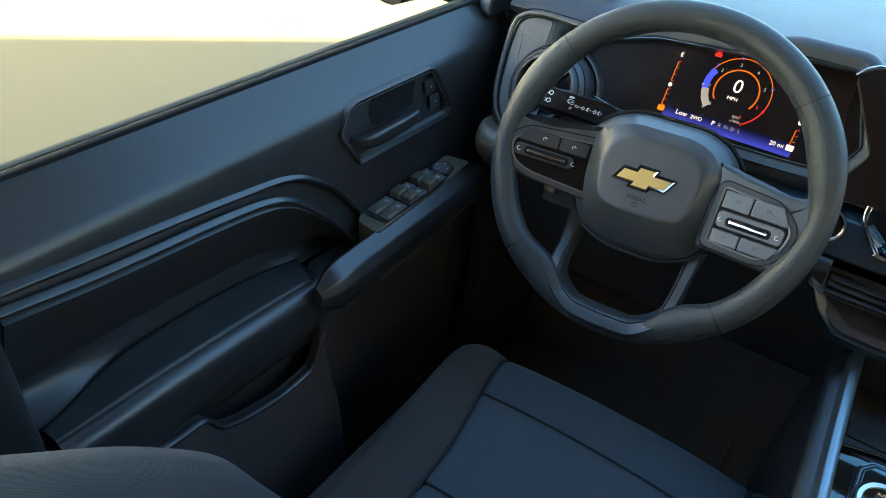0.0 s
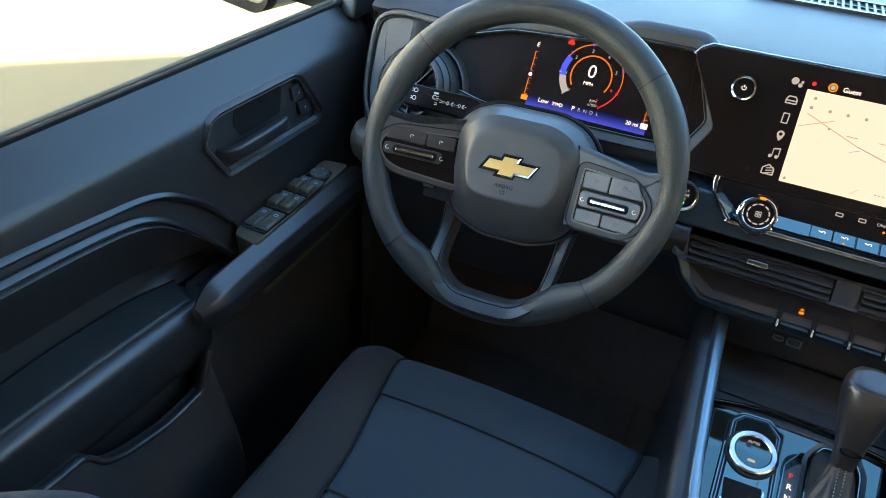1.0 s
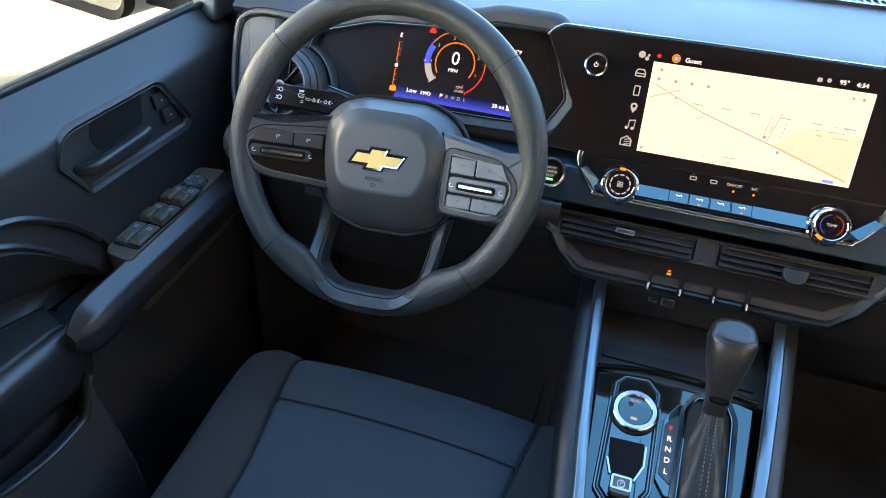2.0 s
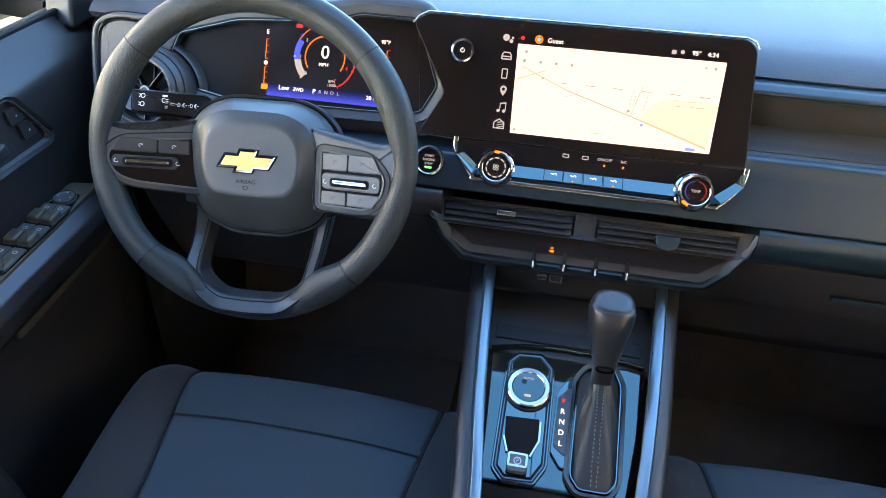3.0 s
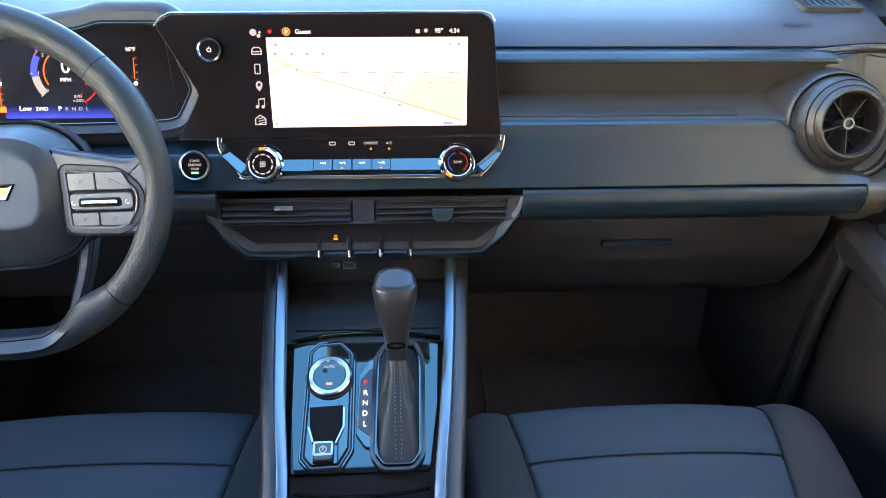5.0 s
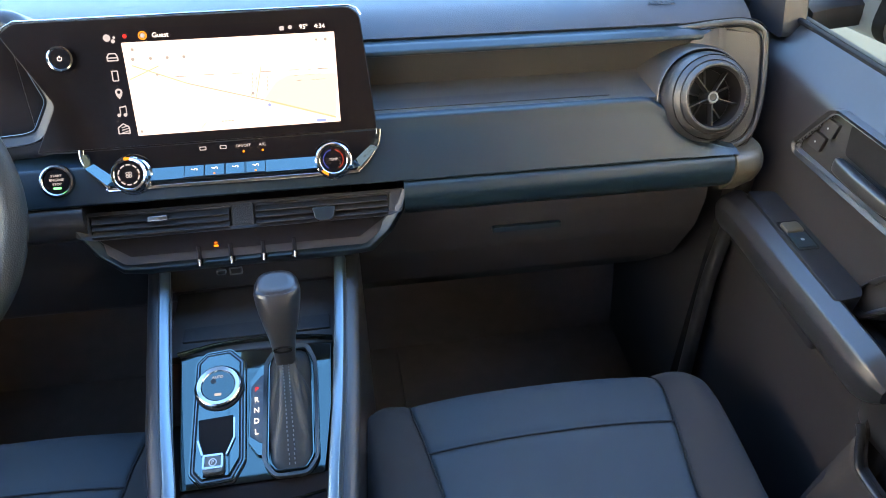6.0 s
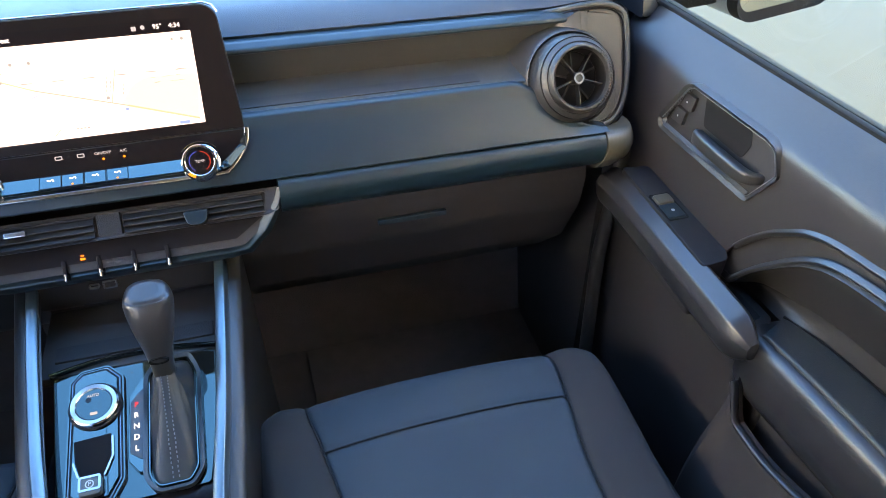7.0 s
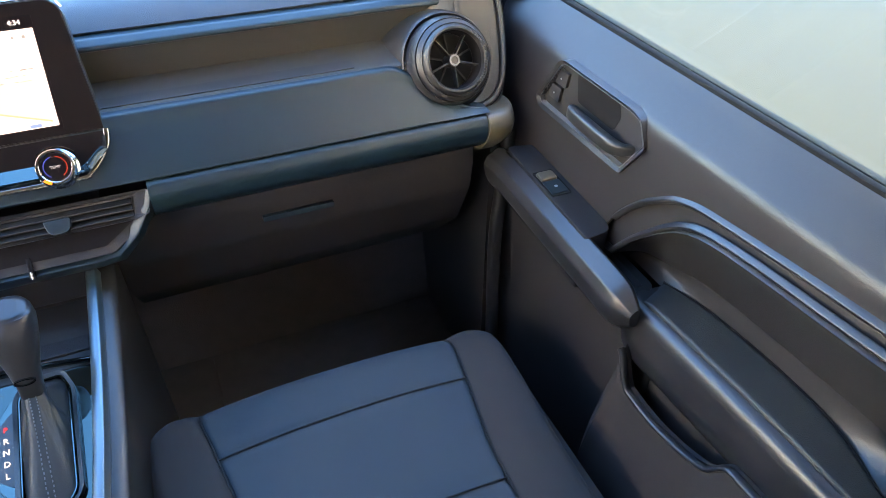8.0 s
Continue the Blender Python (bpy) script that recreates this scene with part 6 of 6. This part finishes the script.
        for y1, y0 in rows:
            for x0, x1 in ((0.0820 if s > 0 else 0.078, mid - 0.0006), (mid + 0.0006, 0.16)):
                key = part("button", prism(bmesh.new(), rounded(inside(rect(x0, y0, x1, y1))[::s], 0.0022), -0.003, 0.0024, SH, 0.0012), key_mat, p)
                mx, my = px((x0 + min(x1, 0.146)) / 2), (y0 + y1) / 2
                part("mark", prism(bmesh.new(), arc(mx, my, 0.0021, 20, 250, 0.0007, 8), 0.0025, 0.0028, SH), PRINT if s < 0 else HARD, key)
                part("mark", prism(bmesh.new(), strip((mx - 0.0004, my), (mx + 0.0024, my + 0.0012), 0.0007), 0.0025, 0.0028, SH), PRINT if s < 0 else HARD, key)
        sl = rounded(rect(min(px(slot[0]), px(slot[1])), slot[2], max(px(slot[0]), px(slot[1])), slot[3]), 0.006, 4)
        b = part("rocker", prism(bmesh.new(), sl, -0.003, 0.0032, SH, 0.0016), key_mat, p, "long rocker key")
        o = rounded(rect(min(px(bar[0] - 0.003), px(bar[1] + 0.003)), bar[2] - 0.002, max(px(bar[0] - 0.003), px(bar[1] + 0.003)), bar[3] + 0.002), 0.004, 3)
        part("bar_slot", prism(bmesh.new(), o, 0.002, 0.0037, SH), GAP, b)
        part("rocker_bar", box(bmesh.new(), min(px(bar[0]), px(bar[1])), max(px(bar[0]), px(bar[1])), bar[2], bar[3], 0.002, 0.0062, 0.0018, SH), CHROME, b, "bright chrome bar")
        for x in (bar[0] - 0.0085, bar[1] + 0.0095):
            my = (bar[2] + bar[3]) / 2
            part("mark", prism(bmesh.new(), arc(px(x), my, 0.0022, 100, 330, 0.0008, 8), 0.0033, 0.0036, SH), PRINT, b)
    # lower spoke: a trimmed U on the inner side of the rim
    o = [(-0.083, -0.070, -0.044), (-0.0795, -0.105, -0.028), (-0.0775, -0.134, -0.001), (-0.0725, -0.1535, 0.006), (-0.044, -0.1785, 0.008), (-0.016, -0.1835, 0.008)]
    i_ = [(-0.064, -0.078, -0.050), (-0.0645, -0.105, -0.034), (-0.063, -0.130, -0.013), (-0.058, -0.147, -0.006), (-0.037, -0.1630, -0.002), (-0.014, -0.1655, -0.001)]
    o, i_ = (r + [(-x, y, z) for x, y, z in r[::-1]] for r in (o, i_))
    bm = bmesh.new()
    oc, ic = smooth_path(o, 5), smooth_path(i_, 5)
    rows = []
    for p, q in zip(oc, ic):
        rows.append([bm.verts.new(WHL @ (p.lerp(q, k) + Vector((0, 0, z)))) for k, z in ((-0.1, -0.026), (-0.02, -0.003), (0.06, 0.0005), (0.2, 0.0015), (0.66, 0.0010), (0.9, -0.001), (1, -0.004), (1.05, -0.030))])
    for a, b in zip(rows, rows[1:]):
        for k in range(8):
            bm.faces.new((a[k], a[(k + 1) % 8], b[(k + 1) % 8], b[k]))
    bm.faces.new(rows[0])
    bm.faces.new(rows[-1][::-1])
    part("lower_spoke", bm, SPOKE, w, "U-shaped satin lower spoke", smooth=50)
    for k, z in ((0.10, 0.0010), (0.80, 0.0002), (-0.06, -0.006)):
        bm = bmesh.new()
        sweep(bm, [WHL @ (p.lerp(q, k) + Vector((0, 0, z))) for p, q in zip(oc, ic)], (0.0015, 0.0013), UPW, 6)
        part("spoke_groove", bm, GAP, w)
    # airbag cover: rounded shoulders up to a flat emblem field
    half_hub = [(0.040, 0.0625), (0.068, 0.0515), (0.0865, 0.030), (0.0890, 0.008), (0.0870, -0.026), (0.0800, -0.054), (0.0650, -0.077), (0.030, -0.0905)]
    half_face = [(0.028, 0.037), (0.0465, 0.030), (0.0560, 0.014), (0.0580, 0.000), (0.0565, -0.016), (0.0530, -0.031), (0.0440, -0.0440), (0.022, -0.0470)]
    h, f = (rounded([(-x, y) for x, y in r[::-1]] + r, 0.012, 4) for r in (half_hub, half_face))
    h, f = (r[::-1] for r in (h, f))
    part("hub_back", prism(bmesh.new(), inset(h, -0.0040), -0.066, -0.040, WHL, 0.003), GAP, w)
    part("hub_collar", ring(bmesh.new(), inset(h, -0.0068), inset(h, -0.0036), -0.060, -0.040, WHL, -0.043), SPOKE, w, "satin collar round the airbag cover", smooth=40)
    bm = bmesh.new()
    loops = [(0.0, -0.0022, -0.052), (0.0, -0.0022, -0.038), (0.03, 0.0, -0.0325), (0.10, 0.0, -0.0275), (0.55, -0.0020, -0.0125), (0.88, -0.0012, -0.0025), (0.98, 0.0, 0.0010), (1.0, 0.0018, 0.0020), (1.0, 0.006, 0.0024)]
    rows = []
    for k, d, z in loops:
        mix = [(a[0] + (b[0] - a[0]) * k, a[1] + (b[1] - a[1]) * k) for a, b in zip(h, f)]
        rows.append([bm.verts.new(WHL @ Vector((x, y, z + 0.010 * max(0.0, y) / 0.06 * (1 - k) * k * 4))) for x, y in inset(mix, d)])
    n = len(h)
    for a, b in zip(rows, rows[1:]):
        for i in range(n):
            bm.faces.new((a[i], a[(i + 1) % n], b[(i + 1) % n], b[i]))
    bm.faces.new(rows[0][::-1])
    bm.faces.new(rows[-1])
    cov = part("airbag_cover", bm, SPOKE, w, "faceted dark airbag cover", smooth=26)
    # emblem: a slanted cross shape, gold within a bright rim
    c0 = Vector((-0.004, -0.0055))
    bow = [(-0.0335, -0.0080), (-0.0255, 0.0065), (-0.0105, 0.0065), (-0.0085, 0.0120), (0.0125, 0.0120), (0.0105, 0.0065), (0.0335, 0.0065), (0.0255, -0.0080), (0.0085, -0.0080), (0.0065, -0.0130), (-0.0145, -0.0130), (-0.0125, -0.0080)]
    bow = [(x + c0.x, y + c0.y) for x, y in bow]
    part("emblem_base", prism(bmesh.new(), inset(bow, -0.0016), 0.001, 0.0030, WHL), GAP, cov)
    part("emblem_rim", ring(bmesh.new(), bow, inset(bow, 0.0019), 0.002, 0.0052, WHL, 0.0042), CHROME, cov, "bright emblem rim")
    part("emblem_fill", prism(bmesh.new(), inset(bow, 0.0019), 0.002, 0.0044, WHL), GOLD, cov, "gold emblem")
    letters("airbag_mark", "AIRBAG", 0.0066, at(WHL, -0.005, -0.0295, 0.0024), GLASSBLK, cov)
    part("horn_mark", ring(bmesh.new(), *(lambda e: (e, inset(e, 0.0006)))([(-0.0085, -0.0345), (-0.0015, -0.0345), (-0.0030, -0.0385), (-0.0070, -0.0385)]), 0.0022, 0.0029, WHL), GLASSBLK, cov)
    # column and its shroud
    bm = bmesh.new()
    prism(bm, rounded([(-0.055, 0.050), (0.055, 0.050), (0.072, 0.02), (0.060, -0.055), (-0.060, -0.055), (-0.072, 0.02)], 0.02), -0.20, -0.062, WHL, 0.012, 3)
    part("column_shroud", bm, HARD, w, "dark steering column shroud", smooth=50)
    # light stalk
    st = plane((-0.525, 0.086, 0.755), (1, 0.05, 0.0), (0, 0.6157, 0.788))
    so = rounded([(-0.068, 0.012), (-0.03, 0.0125), (0.03, 0.012), (0.062, -0.004), (0.075, -0.020), (0.02, -0.0175), (-0.062, -0.0155)], [0.004, 0.002, 0.01, 0.006, 0.004, 0.01, 0.004])
    stalk = part("light_stalk", prism(bmesh.new(), so, -0.012, 0.010, st, 0.003), GLASSBLK, w, "dark lever with printed symbols", smooth=45)
    part("stalk_tip", prism(bmesh.new(), rounded([(-0.076, 0.008), (-0.068, 0.012), (-0.063, 0.012), (-0.060, -0.0155), (-0.072, -0.013)], 0.003), -0.011, 0.0105, st, 0.003), FASCIA, stalk)
    bm = bmesh.new()
    sweep(bm, [st @ Vector((x, y, 0.0095)) for x, y in ((-0.062, 0.0115), (0.03, 0.0115), (0.062, -0.004), (0.074, -0.0185))], (0.0016, 0.0014), tuple(st.to_3x3() @ Vector((0, 0, 1))), 6)
    part("stalk_edge", bm, FASCIA, stalk)
    def stalk_mark(pts):
        part("mark", prism(bmesh.new(), pts, 0.0101, 0.0104, st), PRINT, stalk)
    for y in (0.0048, -0.0055):                       # wiper symbols
        stalk_mark(arc(-0.050, y, 0.0026, 0, 360, 0.0009, 14))
        for k in (-1, 1):
            stalk_mark(strip((-0.0550, y + 0.0020 * k), (-0.0527, y + 0.0005 * k), 0.0009))
    stalk_mark(rect(-0.025, 0.0052, -0.0185, 0.0076))
    stalk_mark(arc(-0.0225, 0.0010, 0.0026, 60, 300, 0.0011, 12))
    for y in (0.0022, 0.0, -0.0022, -0.0062, -0.0084):
        stalk_mark(strip((-0.0205, y), (-0.0170, y + 0.0004), 0.0008))
    for x, k in ((-0.0035, 1), (0.0040, -1), (0.0125, 1), (0.0190, -1)):      # lamp symbols
        stalk_mark(arc(x, -0.0030, 0.0021, 70 if k < 0 else -110, 290 if k < 0 else 110, 0.0009, 10))
        stalk_mark(strip((x - 0.0006, -0.0050), (x - 0.0006, -0.0010), 0.0008))
        stalk_mark(strip((x - 0.0035 * k, -0.0030), (x - 0.0014 * k, -0.0030), 0.0008))
    stalk_mark(rect(-0.0145, -0.0042, -0.0085, -0.0036))
    stalk_mark(rect(-0.0145, -0.0022, -0.0085, -0.0016))


wheel()


# ---------------------------------------------------------------- mirror at the windshield
def rear_view_mirror():
    r = thing("rear_view_mirror", "rear view mirror in a warm grey housing at the windshield", "mirror")
    m = plane((CX - 0.01, 0.140, 1.135), (1, 0, 0), (0, 0.0, 1))
    o = rounded([(-0.112, -0.022), (-0.095, -0.032), (0.095, -0.032), (0.112, -0.022), (0.116, 0.020), (0.10, 0.034), (-0.10, 0.034), (-0.116, 0.020)], 0.012)
    part("housing", prism(bmesh.new(), o, -0.060, 0.0, m, 0.008, 3), LINER, r, "warm grey mirror housing")
    part("glass", prism(bmesh.new(), inset(o, 0.009), -0.002, 0.0012, m), MIRROR, r, "silvered mirror glass")
    bm = bmesh.new()
    sweep(bm, smooth_path([(CX - 0.01, 0.190, 1.140), (CX - 0.01, 0.205, 1.160), (CX - 0.01, 0.20, 1.184)], 4), (0.024, 0.02), (0, 1, 0), 10)
    part("stem", bm, LINER, r)


rear_view_mirror()


# ---------------------------------------------------------------- seats
def seat(cx, s, label):
    """Front seat; s is -1 where its outer side is at the left."""
    t = thing("front_seat", label, "car seat", "front seats")
    nose = [(-0.03, 0.14), (0.010, 0.20), (0.016, 0.28), (0.006, 0.345), (-0.018, 0.382), (-0.050, 0.3975), (-0.105, 0.4015), (-0.20, 0.396), (-0.35, 0.383), (-0.50, 0.370), (-0.60, 0.362)]
    fine = smooth_path([(0, y, z) for y, z in nose], 6)

    def along(v):
        f = v * (len(fine) - 1)
        i = min(int(f), len(fine) - 2)
        q = fine[i].lerp(fine[i + 1], f - i)
        return q.y, q.z

    def half(y):
        return interp(-y, [(-0.02, 0.178), (0.03, 0.180), (0.10, 0.170), (0.24, 0.152), (0.60, 0.150)])

    def surf(x, v):
        """The cushion's top over the whole width, x from the middle."""
        y, z = along(v)
        h = half(y)
        d = abs(x) - h
        y2 = y - 0.42 * max(0.0, abs(x) - 0.02) ** 2 * (0.75 if v < 0.7 else 0.4)
        z2 = z - 0.10 * x * x
        if d > 0:
            w = 0.275 - h
            k = min(1.0, d / w)
            z2 += 0.012 * math.sin(math.pi * min(1, k * 1.2)) - 0.16 * max(0, k - 0.62) ** 2 * 7.5 * 0.9
            y2 -= 0.07 * max(0, k - 0.3) ** 2
        return x, y2, z2

    def insert_fn(u, v):
        y, _ = along(v)
        x, y2, z2 = surf((u * 2 - 1) * half(y), v)
        seam = math.exp(-((y + 0.112) / 0.006) ** 2) + math.exp(-((y + 0.272) / 0.006) ** 2) if v > 0.4 else 0
        edge = math.exp(-((1 - abs(u * 2 - 1)) / 0.03) ** 2)
        return (cx + x, y2, z2 - 0.0035 * seam - 0.003 * edge)
    part("cushion_insert", shell(bmesh.new(), insert_fn, 44, 120, (0, 0, -0.03)), INSERT, t, "blue-grey knitted seat centre", smooth=80)
    for k in (-1, 1):
        def bol(u, v):
            y, _ = along(v)
            h = half(y)
            x, y2, z2 = surf(k * (h + (0.275 - h) * u), v)
            edge = math.exp(-(u / 0.05) ** 2)
            return (cx + x, y2, max(0.10, z2 - 0.003 * edge))
        part("cushion_bolster", shell(bmesh.new(), bol, 22, 90, (-k * 0.01, 0, -0.03)), BOLSTER, t, "dark cloth side bolster", smooth=80)
    # seams
    for y0 in (-0.112, -0.272):
        v0 = min(range(200), key=lambda i: abs(along(i / 199)[0] - y0) + (1 if i < 90 else 0)) / 199
        bm = bmesh.new()
        h = half(y0)
        sweep(bm, [Vector((cx, 0, -0.0012)) + Vector(surf(h * (i / 10 - 1), v0)) for i in range(21)], (0.0028, 0.0028), (0, 0, 1), 6)
        part("cross_seam", bm, SEAM, t)
    for k in (-1, 1):
        bm = bmesh.new()
        pts = []
        for i in range(20, 100, 2):
            v = i / 99
            y, _ = along(v)
            pts.append(Vector((cx, 0, -0.0010)) + Vector(surf(k * half(y), v)))
        sweep(bm, pts, (0.0026, 0.0026), (0, 0, 1), 6)
        part("side_seam", bm, SEAM, t)
    # base and plastic side cover
    part("seat_base", box(bmesh.new(), cx - 0.21, cx + 0.21, -0.55, -0.06, 0.0, 0.26, 0.02), BLACK, t)
    side = rounded([(-0.62, 0.16), (-0.05, 0.18), (-0.02, 0.24), (-0.10, 0.30), (-0.40, 0.30), (-0.62, 0.34)], 0.02)
    part("side_cover", prism(bmesh.new(), side, -0.02, 0.012, plane((cx + s * 0.268, 0, 0), (0, -s * 1.0, 0), (0, 0, 1)) @ Matrix.Diagonal((-s, 1, 1, 1)), 0.006), HARD, t, "dark plastic seat side cover")
    # backrest
    def back(u, v):
        x = (u * 2 - 1)
        z = 0.36 + 0.60 * v
        wide = interp(v, [(0.0, 0.25), (0.3, 0.265), (0.75, 0.245), (1.0, 0.19)])
        y = -0.462 - 0.34 * v
        a = abs(x)
        y += 0.118 * math.exp(-((a - 0.70) / 0.22) ** 2) * interp(v, [(0.0, 0.95), (0.22, 0.86), (0.36, 0.92), (0.5, 1.0), (0.62, 0.88), (0.8, 0.50), (1.0, 0.35)]) - 0.24 * (max(0, a - 0.72) / 0.28) ** 1.4
        y -= 0.06 * max(0, (v - 0.9) / 0.1) ** 2
        return (cx + x * wide, y, z)
    part("backrest", shell(bmesh.new(), back, 48, 40, (0, -0.10, -0.03)), BOLSTER, t, "dark cloth backrest", smooth=80)
    return t


seat(-0.352, -1, "charcoal cloth driver seat with blue-grey centre, behind the steering wheel").location = (0.004, 0.010, 0.006)
seat(0.356, 1, "charcoal cloth passenger seat with blue-grey centre, facing the glovebox").location = (0, 0.004, -0.003)
part("carpet_mat", box(bmesh.new(), 0.20, 0.64, 0.02, 0.44, 0.0, 0.012, 0.004), CARPET)
tagged(bpy.data.objects["carpet_mat"], "dark carpet mat in the passenger footwell", "floor mat", "floor mats")
mat2 = part("carpet_mat", box(bmesh.new(), -0.64, -0.20, 0.02, 0.44, 0.0, 0.012, 0.004), CARPET)
tagged(mat2, "dark carpet mat in the driver footwell", "floor mat", "floor mats")
